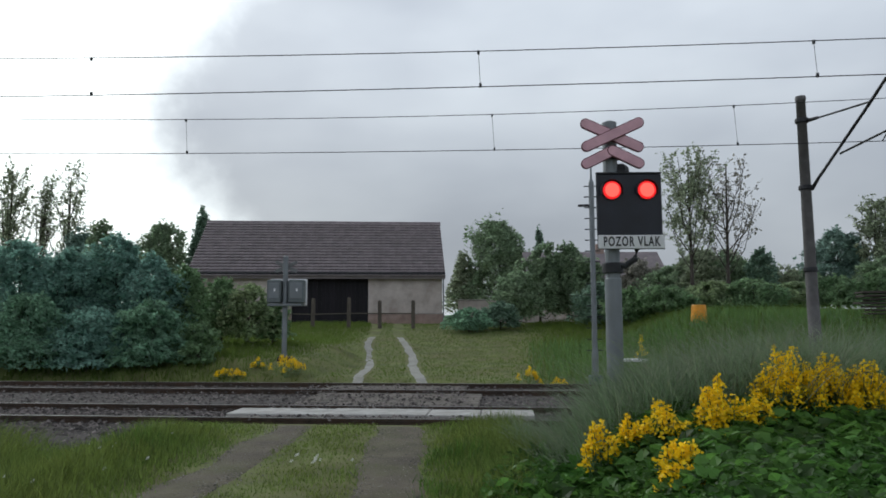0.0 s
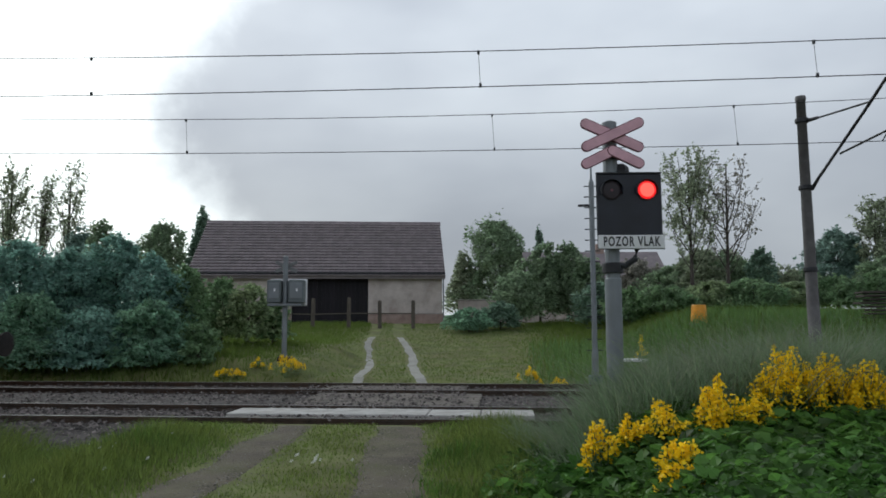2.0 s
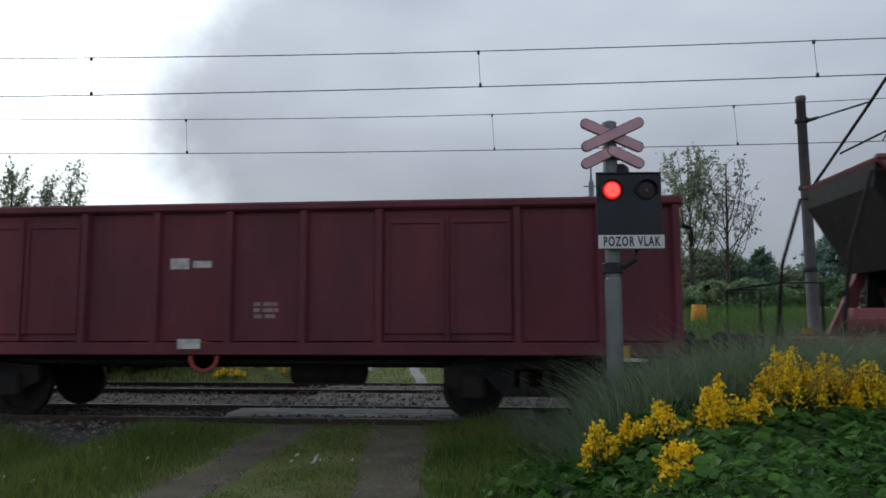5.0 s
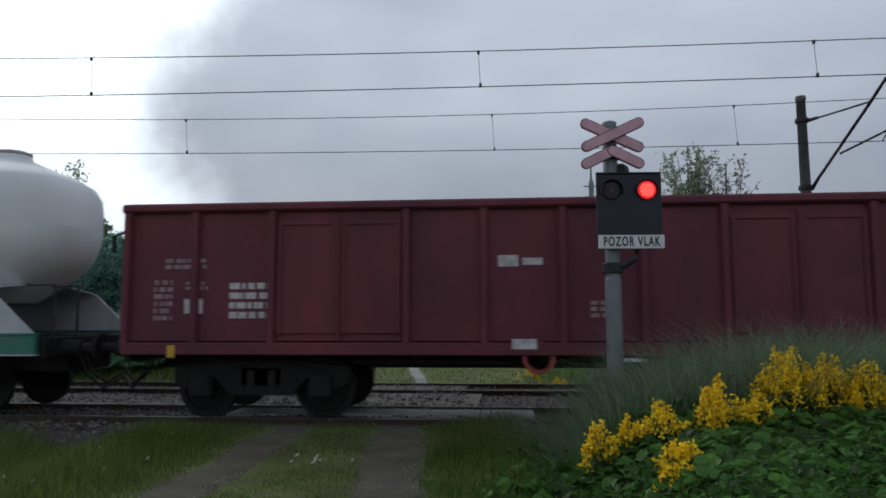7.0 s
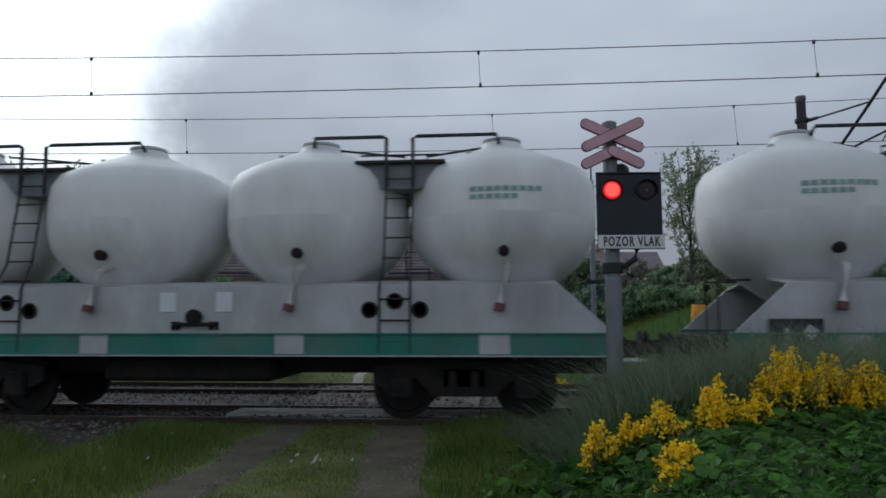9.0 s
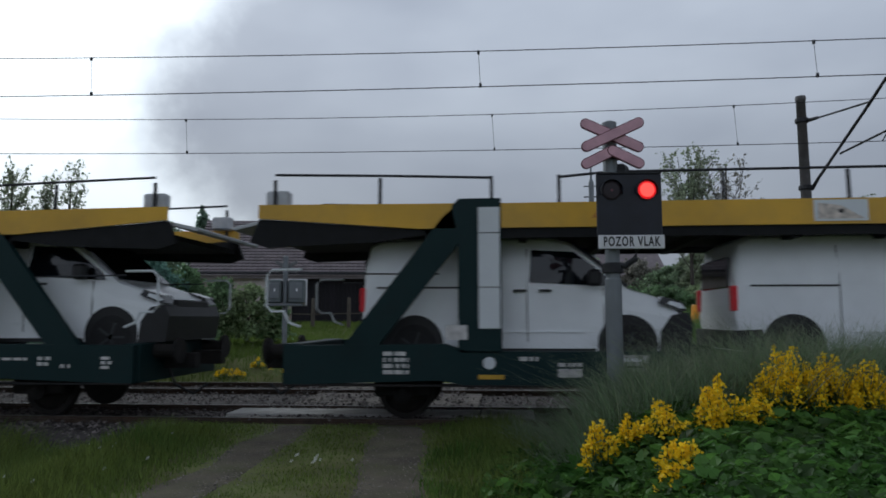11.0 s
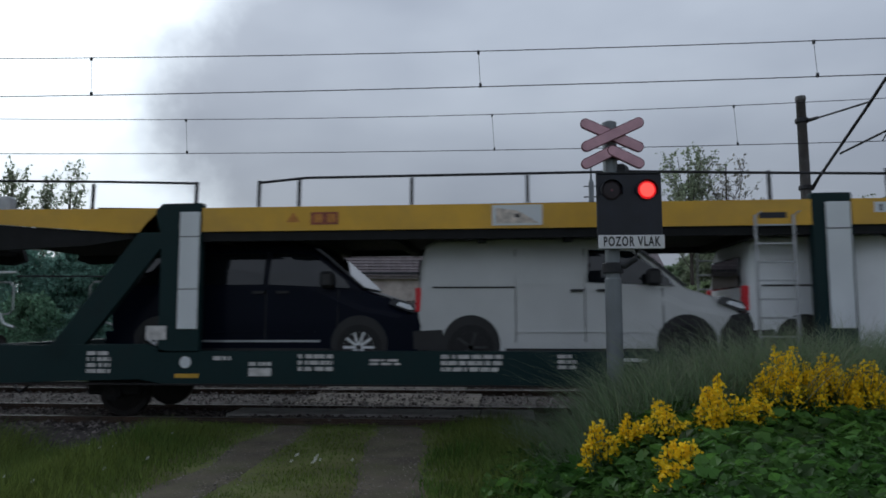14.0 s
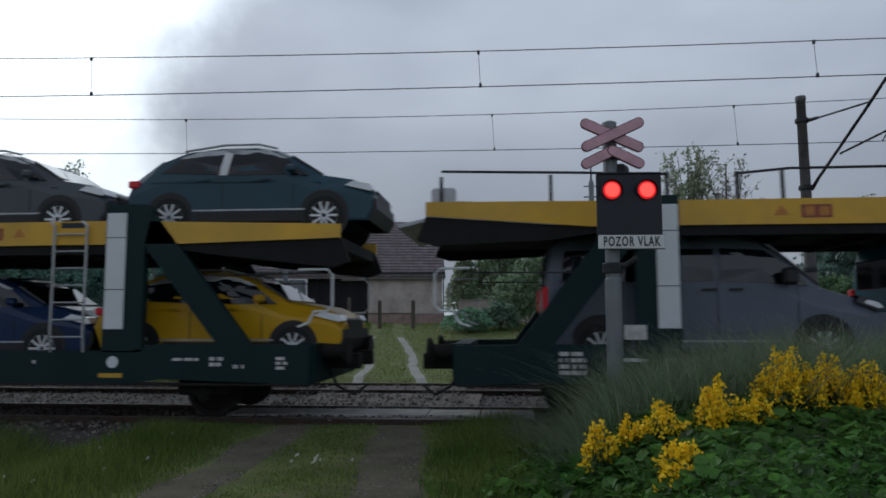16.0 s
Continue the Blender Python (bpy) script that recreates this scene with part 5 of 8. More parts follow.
# ---- locomotive ----
def locomotive():
    t = thing("electric_locomotive", pose(0, 0, 0), "weathered red, yellow and grey four-axle electric locomotive", "locomotive")
    shell = B()
    loft(shell, [plan_ring(0.98, 7.10, 1.46, 1.0, 0.1, 11), plan_ring(1.62, 7.16, 1.48, 1.15, 0.12, 11), plan_ring(2.30, 7.16, 1.48, 1.2, 0.15, 11),
                 plan_ring(2.42, 7.10, 1.48, 1.2, 0.15, 11), plan_ring(3.20, 6.94, 1.46, 1.2, 0.12, 11), plan_ring(3.40, 7.0, 1.40, 1.15, 0.12, 11)])
    part("body", shell, M["loco_grey"], t, "grimy grey cab shell")
    for sx in (-1, 1):
        wb = B()
        rings = [plan_ring(z, hl, hw, r, tip, 11) for z, hl, hw, r, tip in ((2.47, 7.105, 1.492, 1.2, 0.15), (2.60, 7.085, 1.49, 1.2, 0.145), (2.9, 7.02, 1.482, 1.2, 0.135), (3.12, 6.975, 1.476, 1.2, 0.125), (3.18, 6.96, 1.474, 1.2, 0.12))]
        rv = [[wb.verts.new(p) for p in ring] for ring in rings]
        n_ = len(rv[0])
        for j, (a_, b_) in enumerate(zip(rv, rv[1:])):
            for k in range(n_):
                q = [a_[k], a_[(k + 1) % n_], b_[(k + 1) % n_], b_[k]]
                mx_ = sum(v.co.x for v in q) / 4 * sx
                if mx_ > (6.56 if 0 < j < 3 else 6.66):
                    wb.faces.new(q)
        bmesh.ops.delete(wb, geom=[v for v in wb.verts if not v.link_faces], context="VERTS")
        part("windscreen", wb, M["glass_pale_sky"], t, "wrap-round windscreen with pale sky painted into the glass")
    rf = B()
    loft(rf, [plan_ring(3.26, 7.14, 1.47, 1.1, 0.18), plan_ring(3.36, 7.18, 1.45, 1.1, 0.18), plan_ring(3.50, 7.10, 1.32, 1.1, 0.14), plan_ring(3.58, 6.8, 1.0, 0.7, 0.1), plan_ring(3.62, 6.5, 0.6, 0.5, 0.1)])
    part("roof", rf, M["loco_roof"], t, "sooty dark roof")
    rb = B()
    loft(rb, [plan_ring(0.985, 7.16, 1.475, 0.9, 0.12), plan_ring(1.05, 7.20, 1.495, 0.95, 0.12), plan_ring(1.60, 7.22, 1.497, 1.1, 0.12), plan_ring(1.615, 7.16, 1.47, 1.1, 0.12)])
    part("lower_band", rb, M["loco_red"], t, "dull red lower body")
    for s in (-1, 1):
        y0 = 1.476 * s
        def panel(nm, x0, x1, z0, z1, mat, pr, lab=""):
            return part(nm, box(B(), x0, x1, min(y0, y0 + pr * s), max(y0, y0 + pr * s), z0, z1, 0.004), mat, t, lab)
        panel("sill_line", -6.7, 6.7, 1.62, 1.665, M["loco_grey"], 0.03)
        xs_ = [-4.95, -2.55, 0.1, 1.3, 2.9, 4.95]
        for a_, b_ in zip(xs_, xs_[1:]):
            panel("yellow_panel", a_ + 0.012, b_ - 0.012, 1.67, 1.925, M["loco_yellow"], 0.014)
            panel("yellow_panel", a_ + 0.012, b_ - 0.012, 1.95, 2.20, M["loco_yellow"], 0.014)
        panel("stripe_line", -4.95, 4.95, 1.925, 1.95, M["louvre"], 0.024)
        panel("stripe_line", -4.95, 4.95, 2.20, 2.235, M["louvre"], 0.03)
        panel("faded_band", -4.95, 4.95, 2.24, 2.49, M["loco_pink"], 0.014, "faded red band")
        panel("trim_strip", -4.95, 4.95, 2.49, 2.515, M["pipe_pale"], 0.02)
        panel("louvre_band", -4.95, 4.95, 2.52, 3.16, M["louvre"], 0.01, "dark ventilation band")
        for x in (0.1, 2.9, -2.55):
            panel("panel_seam", x - 0.04, x + 0.04, 1.67, 2.49, M["loco_door"], 0.017)
        for sx in (-1, 1):
            xd = sx * 5.745
            dz = 1.7
            d = part("cab_door", box(B(), xd - 0.34, xd + 0.34, min(y0 + 0.0, y0 + 0.022 * s), max(y0, y0 + 0.022 * s), dz, 3.16, 0.02), M["loco_door"], t, "faded cab door")
            part("door_panel", box(B(), xd - 0.3, xd + 0.3, min(y0 + 0.022 * s, y0 + 0.03 * s), max(y0 + 0.022 * s, y0 + 0.03 * s), 1.74, 2.2, 0.01), M["loco_yellow"], d)
            ov = [(xd + 0.25 * math.cos(2 * math.pi * k / 22), 2.82 + 0.27 * math.sin(2 * math.pi * k / 22)) for k in range(22)]
            part("door_window", prism(B(), ov, y0 + 0.0225 * s, y0 + 0.034 * s), M["glass_green"], d, "oval window")
            ring = [(xd + 0.28 * math.cos(2 * math.pi * k / 22), 2.82 + 0.30 * math.sin(2 * math.pi * k / 22)) for k in range(22)]
            part("window_gasket", prism(B(), ring, y0 + 0.0222 * s, y0 + 0.028 * s), M["louvre"], d)
            part("door_handle", box(B(), xd + 0.1 - 0.12 * sx, xd + 0.1 + 0.02, min(y0 + 0.022 * s, y0 + 0.06 * s), max(y0 + 0.022 * s, y0 + 0.06 * s), 2.3, 2.34, 0.006), M["under"], d)
            for o in (-0.42, 0.42):
                part("grab_rail", tube(B(), [(xd + o, y0 + 0.0, 1.68), (xd + o, y0 + 0.07 * s, 1.74), (xd + o, y0 + 0.07 * s, 2.95), (xd + o, y0, 3.0)], 0.022, 6), M["under"], t)
            # no hollow is cut: a black block paints the step recess's shade
            st = part("cab_steps", box(B(), xd - 0.3, xd + 0.3, min(y0 - 0.1 * s, y0 + 0.024 * s), max(y0 - 0.1 * s, y0 + 0.024 * s), 1.02, 1.58), M["under"], t, "steps on a black block standing in for a shaded recess")
            for k in range(5):
                part("tread", box(B(), xd - 0.24, xd + 0.24, min(y0 - 0.15 * s, y0 + 0.05 * s), max(y0 - 0.15 * s, y0 + 0.05 * s), 0.42 + 0.24 * k, 0.45 + 0.24 * k), M["pipe_pale"] if k > 2 else M["under"], st)
            part("step_side", box(B(), xd - 0.27, xd - 0.24, min(y0 - 0.15 * s, y0), max(y0 - 0.15 * s, y0), 0.4, 1.05), M["under"], st)
            part("step_side", box(B(), xd + 0.24, xd + 0.27, min(y0 - 0.15 * s, y0), max(y0 - 0.15 * s, y0), 0.4, 1.05), M["under"], st)
            part("headlamp", lathe(B(), [(0.12, sx * 7.06), (0.12, sx * 7.20), (0.05, sx * 7.215)], 14, (0, 0.75 * s, 1.78), "x"), M["head_glass"], t)
            ya_, yb_ = y0 - 0.002 * s, y0 + 0.010 * s
            def side_panel(nm, x0, x1, z0, z1, mat, lab="", out=yb_):
                return part(nm, prism(B(), [(sx * x0, z0), (sx * x1, z0), (sx * x1, z1), (sx * x0, z1)], ya_, out), mat, t, lab)
            side_panel("cab_panel", 4.98, 5.37, 1.68, 1.92, M["loco_yellow"], "worn yellow panel")
            side_panel("cab_panel", 4.98, 5.37, 1.95, 2.20, M["loco_worn"], "scraped grey panel")
            side_panel("cab_panel", 5.02, 5.34, 2.26, 2.46, M["loco_scrape"], "pale scraped patch")
            side_panel("nose_box", 6.16, 6.78, 1.95, 2.19, M["loco_worn"], "grey lamp box panel", y0 + 0.03 * s)
            side_panel("lamp_box_patch", 6.28, 6.42, 1.98, 2.17, M["loco_yellow"], "", y0 + 0.034 * s)
            side_panel("nose_patch", 6.40, 6.68, 1.72, 1.90, M["loco_yellow"], "chipped yellow patch")
            side_panel("nose_patch", 6.46, 6.66, 1.52, 1.71, M["loco_pink"], "chipped red patch", y0 + 0.026 * s)
            side_panel("cab_gutter", 4.9, 6.45, 3.19, 3.23, M["loco_roof"], "", y0 + 0.03 * s)
            side_panel("cab_seam", 4.955, 4.975, 1.66, 3.2, M["louvre"], "", y0 + 0.018 * s)
            side_panel("window_post", 6.60, 6.64, 2.5, 3.2, M["loco_roof"], "", y0 + 0.004 * s)
            part("nose_band", prism(B(), [(sx * 6.12, 2.2), (sx * 6.85, 2.2), (sx * 6.8, 2.24), (sx * 6.12, 2.24)], ya_, y0 + 0.022 * s), M["louvre"], t)
        marks(t, -1.502 if s < 0 else 1.502, [(2.55, 1.50, 1.5, 0.07, 1), (4.1, 1.46, 0.3, 0.2, 2), (4.05, 1.25, 0.36, 0.2, 4), (-0.9, 1.48, 0.12, 0.07, 1)], M["mark_faint"])
        plate_mark(t, -4.35, 1.36, 0.6, 0.36, s * 1.499, material("emblem_teal", (0.10, 0.15, 0.13), 0.5), "emblem")
        plate_mark(t, -4.48, 1.37, 0.2, 0.2, s * 1.51, M["mark"], "emblem_shape")
        plate_mark(t, -4.2, 1.36, 0.24, 0.12, s * 1.51, M["mark_faint"], "emblem_shape")
        panel("emblem_backing", -4.72, -3.82, 1.12, 1.58, M["loco_bright"], 0.0225, "freshly painted red field")
    # fronts
    for sx in (-1, 1):
        part("buffer_beam", box(B(), min(sx * 7.1, sx * 7.25), max(sx * 7.1, sx * 7.25), -1.4, 1.4, 0.86, 1.2, 0.04), M["loco_red"], t)
        part("rail_guard", box(B(), min(sx * 6.9, sx * 7.1), max(sx * 6.9, sx * 7.1), -1.2, 1.2, 0.2, 0.62, 0.05), M["under"], t, "black rail guard")
        part("front_rail", tube(B(), [(sx * 7.36, -1.2, 1.65), (sx * 7.46, -0.6, 1.66), (sx * 7.46, 0.6, 1.66), (sx * 7.36, 1.2, 1.65)], 0.02, 6), M["pipe_pale"], t)
        part("sandbox", lathe(B(), [(0.16, -1.05), (0.18, -1.2), (0.1, -1.24)], 14, (sx * 6.55, 0, 0.55), "y"), M["under"], t)
        buffers(t, sx * 7.2, sx, 1.03)
        if sx > 0:
            part("roof_horn", tube(B(), [(sx * 6.3, -0.5, 3.6), (sx * 6.3, -0.5, 3.8), (sx * 6.62, -0.5, 3.82)], 0.04, 8), M["under"], t)
        part("roof_aerial", tube(B(), [(sx * 5.7, -0.3, 3.6), (sx * 5.7, -0.3, 3.84)], 0.035, 8, 0.02), M["under"], t)
        bg = bogie(t, sx * 3.75, 3.0, 0.60)
        for k in range(3):
            part("brake_box", box(B(), sx * 3.75 - 1.95 + 1.4 * k, sx * 3.75 - 0.85 + 1.4 * k, -1.22, 1.22, 0.34, 0.86, 0.06), M["under"], bg)
            part("hanger", box(B(), sx * 3.75 - 1.65 + 1.4 * k, sx * 3.75 - 1.57 + 1.4 * k, -1.30, -1.22, 0.40, 0.95, 0.01), M["wheel"], bg)
            part("brake_rigging", tube(B(), [(sx * 3.75 - 1.9 + 1.4 * k, -1.27, 0.55), (sx * 3.75 - 1.2 + 1.4 * k, -1.30, 0.42), (sx * 3.75 - 0.7 + 1.4 * k, -1.27, 0.58)], 0.03, 6), M["wheel"], bg)
        for k in range(5):
            part("gear_box", box(B(), sx * 3.85 - 2.1 + k * 0.85, sx * 3.85 - 1.75 + k * 0.85, -1.3, -1.05, 0.6 + 0.1 * (k % 2), 0.92, 0.03), M["under"], bg)
    part("underframe", box(B(), -6.95, 6.95, -1.2, 1.2, 0.72, 1.0), M["under"], t)
    part("equipment_box", box(B(), -0.85, 0.95, -1.38, 1.38, 0.42, 0.98, 0.03), material("loco_box_greenish", (0.075, 0.085, 0.075), 0.7, 0, 2, 0.25, 0.1), t, "greenish grey box")
    part("sand_pipe", tube(B(), [(6.1, -1.3, 0.95), (6.2, -1.3, 0.6), (6.0, -1.2, 0.25)], 0.03, 6), M["wheel"], t)
    part("white_rail", box(B(), 3.0, 3.75, -1.42, -1.38, 0.92, 0.97), M["loco_pink"], t)
    # roof gear
    part("roof_walk", box(B(), -5.8, 5.8, -0.75, -0.55, 3.63, 3.67), M["loco_roof"], t)
    sw = part("roof_switchgear", box(B(), -0.3, 0.6, -0.35, 0.35, 3.6, 3.72), M["under"], t)
    for x in (-0.25, 0.2, 0.55, 1.1):
        bm_ = B()
        lathe(bm_, [(0.1 if (k % 2) else 0.07, 3.72 + 0.045 * k) for k in range(10)], 10, (x, -0.1, 0))
        part("insulator", bm_, M["dark_iron"], sw)
    bm_ = B()
    lathe(bm_, [(0.11 if (k % 2) else 0.085, -0.45 + 0.06 * k) for k in range(18)], 10, (0.05, -0.1, 4.2), "x")
    part("breaker", bm_, M["dark_iron"], sw)
    part("bus_bar", tube(B(), [(1.1, -0.1, 4.17), (1.8, -0.1, 3.95), (3.3, -0.1, 3.93)], 0.016, 6), M["under"], t)
    part("bus_bar", tube(B(), [(0.6, -0.1, 4.12), (1.1, -0.1, 4.15)], 0.016, 6), M["under"], t)

    def pantograph(x, up):
        p = part("pantograph", box(B(), x - 1.1, x + 1.1, -0.62, -0.54, 3.80, 3.86), M["under"], t, "raised pantograph" if up else "folded pantograph")
        part("base_frame", box(B(), x - 1.1, x + 1.1, 0.54, 0.62, 3.80, 3.86), M["under"], p)
        for k in (-1, 1):
            part("base_frame", box(B(), x + k * 0.95 - 0.04, x + k * 0.95 + 0.04, -0.62, 0.62, 3.80, 3.86), M["under"], p)
            for y in (-0.58, 0.58):
                part("insulator", lathe(B(), [(0.07, 3.6), (0.09, 3.68), (0.07, 3.8)], 8, (x + k * 0.95, y, 0)), M["dark_iron"], p)
        top, knee = (5.235, 4.47) if up else (4.28, 4.02)
        spread = 1.55 if up else 1.95
        for k in (-1, 1):
            for y in (-0.5, 0.5):
                part("lower_arm", tube(B(), [(x + k * 0.55, y, 3.86), (x + k * spread, y, knee)], 0.035, 6, 0.026), M["under"], p)
                part("upper_arm", tube(B(), [(x + k * spread, y, knee), (x + k * 0.12, y * 0.75, top - 0.12)], 0.02, 6), M["under"], p)
                part("brace", tube(B(), [(x + k * spread, y, knee), (x + k * 0.12, -y * 0.75, top - 0.12)], 0.012, 5), M["under"], p)
            part("knee_bar", tube(B(), [(x + k * spread, -0.55, knee), (x + k * spread, 0.55, knee)], 0.022, 6), M["under"], p)
            part("collector", tube(B(), [(x + k * 0.17, -0.95, top - 0.14), (x + k * 0.17, -0.62, top + 0.0), (x + k * 0.17, 0.62, top + 0.0), (x + k * 0.17, 0.95, top - 0.14)], 0.024, 6), M["under"], p)
        part("head_frame", tube(B(), [(x - 0.17, -0.4, top - 0.05), (x, -0.4, top - 0.28), (x + 0.17, -0.4, top - 0.05)], 0.016, 6), M["under"], p)
        part("head_frame", tube(B(), [(x - 0.17, 0.4, top - 0.05), (x, 0.4, top - 0.28), (x + 0.17, 0.4, top - 0.05)], 0.016, 6), M["under"], p)

    pantograph(4.1, False)
    pantograph(-4.0, True)
    return t


# ---- open high-sided wagon ----
def open_wagon():
    t = thing("open_wagon", pose(0, 0, 0), "oxide red high-sided open wagon with ribbed steel walls", "freight wagon", "open wagons")
    L, W, z0, z1 = 6.38, 1.36, 1.06, 3.06
    part("floor", box(B(), -L, L, -W, W, z0, z0 + 0.1), M["wagon_red"], t)
    for s in (-1, 1):
        part("side_wall", box(B(), -L, L, min(s * W, s * (W - 0.05)), max(s * W, s * (W - 0.05)), z0 + 0.02, z1), M["wagon_red"], t)
        part("top_rim", box(B(), -L - 0.04, L + 0.04, min(s * (W - 0.06), s * (W + 0.1)), max(s * (W - 0.06), s * (W + 0.1)), z1 - 0.03, z1 + 0.10, 0.03), M["wagon_red"], t)
        part("bottom_rim", box(B(), -L, L, min(s * (W - 0.02), s * (W + 0.08)), max(s * (W - 0.02), s * (W + 0.08)), z0 - 0.1, z0 + 0.08, 0.015), M["wagon_red"], t)
        for x in (0, 1.1, -1.1, 2.2, -2.2, 4.15, -4.15, 5.3, -5.3, 6.33, -6.33):
            part("rib", prism(B(), [(x - 0.075, s * W), (x - 0.045, s * (W + 0.085)), (x + 0.045, s * (W + 0.085)), (x + 0.075, s * W)], z0 + 0.02, z1 - 0.03, "z"), M["wagon_red"], t)
        for c in (-3.175, 3.175):
            for k in (-1, 1):
                dx = c + k * 0.465
                d = part("door_leaf", box(B(), dx - 0.43, dx + 0.43, min(s * W, s * (W + 0.03)), max(s * W, s * (W + 0.03)), z0 + 0.2, z1 - 0.16, 0.01), M["wagon_red"], t)
                for q in ((dx - 0.43, dx - 0.36), (dx + 0.36, dx + 0.43)):
                    part("door_frame", box(B(), q[0], q[1], min(s * (W + 0.03), s * (W + 0.055)), max(s * (W + 0.03), s * (W + 0.055)), z0 + 0.2, z1 - 0.16, 0.006), M["wagon_red"], d)
                part("door_frame", box(B(), dx - 0.36, dx + 0.36, min(s * (W + 0.03), s * (W + 0.05)), max(s * (W + 0.03), s * (W + 0.05)), z1 - 0.24, z1 - 0.16, 0.006), M["wagon_red"], d)
            part("lock_bar", tube(B(), [(c, s * (W + 0.06), z0 + 0.1), (c, s * (W + 0.06), z1 - 0.1)], 0.03, 6), M["wagon_red"], t)
        yy = s * (W + 0.005)
        marks(t, yy, [(-5.45, 2.28, 0.62, 0.18, 2), (-5.78, 1.75, 0.28, 0.62, 6), (-5.28, 1.96, 0.34, 0.14, 2)], M["mark_faint"])
        marks(t, yy, [(-4.75 + 0.28, 1.74, 0.62, 0.56, 4)], M["mark"], "number_bars")
        marks(t, yy, [(0.55, 1.6, 0.36, 0.26, 3)], M["mark_faint"])
        plate_mark(t, -5.32, 1.66, 0.27, 0.21, yy, M["mark"], "label_plate")
        part("cargo_mark", box(B(), -0.9, -0.62, min(yy, yy + s * 0.004), max(yy, yy + s * 0.004), 2.2, 2.36), M["mark"], t)
        part("cargo_mark", box(B(), -0.56, -0.28, min(yy, yy + s * 0.004), max(yy, yy + s * 0.004), 2.22, 2.32), M["mark"], t)
        plate_mark(t, -0.55, 1.12, 0.34, 0.14, s * (W + 0.085), M["mark"], "label_plate")
        for x in (-5.6, 5.6):
            part("jack_mark", box(B(), x - 0.06, x + 0.06, min(s * (W + 0.08), s * (W + 0.1)), max(s * (W + 0.08), s * (W + 0.1)), 0.92, 1.1, 0.01), M["yellow_paint"], t, "yellow bracket")
        part("brake_wheel", lathe(B(), [(0.22, s * 1.36), (0.23, s * 1.38), (0.22, s * 1.40), (0.17, s * 1.40), (0.17, s * 1.36)], 20, (-0.35, 0, 0.93), "y"), M["loco_red"], t, "red handwheel")
    for x in (-L, L):
        sx = 1 if x > 0 else -1
        part("end_wall", box(B(), min(x, x - sx * 0.06), max(x, x - sx * 0.06), -W, W, z0, z1), M["wagon_red"], t)
        part("end_rim", box(B(), min(x - sx * 0.04, x + sx * 0.08), max(x - sx * 0.04, x + sx * 0.08), -W, W, z1 - 0.03, z1 + 0.1, 0.02), M["wagon_red"], t)
        for y in (-0.8, 0, 0.8):
            part("end_post", box(B(), min(x, x + sx * 0.1), max(x, x + sx * 0.1), y - 0.06, y + 0.06, z0, z1), M["wagon_red"], t)
        part("headstock", box(B(), min(x - sx * 0.1, x + sx * 0.02), max(x - sx * 0.1, x + sx * 0.02), -1.3, 1.3, 0.85, 1.2, 0.02), M["under"], t)
        part("end_hook", tube(B(), [(x + sx * 0.03, -1.38, 2.75), (x + sx * 0.16, -1.4, 2.7), (x + sx * 0.16, -1.4, 2.45)], 0.03, 6), M["under"], t)
        buffers(t, x + sx * 0.02, sx)
        bogie(t, sx * 4.4)
    part("centre_sill", box(B(), -6.2, 6.2, -0.35, 0.35, 0.72, 1.05), M["under"], t)
    part("brake_rod", tube(B(), [(-3.0, -1.15, 0.85), (3.0, -1.15, 0.85)], 0.03, 6), M["under"], t)
    part("air_tank", lathe(B(), [(0.05, -0.6), (0.2, -0.55), (0.2, 0.55), (0.05, 0.6)], 14, (1.3, -0.6, 0.7), "x"), M["under"], t)
    heap = B()
    rg = random.Random(9)
    for i in range(26):
        x, y = rg.uniform(-5.6, 5.6), rg.uniform(-1.0, 1.0)
        box(heap, x - 0.5, x + 0.5, y - 0.25, y + 0.25, 2.55, 2.9 + rg.uniform(0, 0.2), 0.08, Matrix.Rotation(rg.uniform(-0.3, 0.3), 3, "Z"))
    part("scrap_load", heap, M["under"], t, "dark scrap load")
    return t


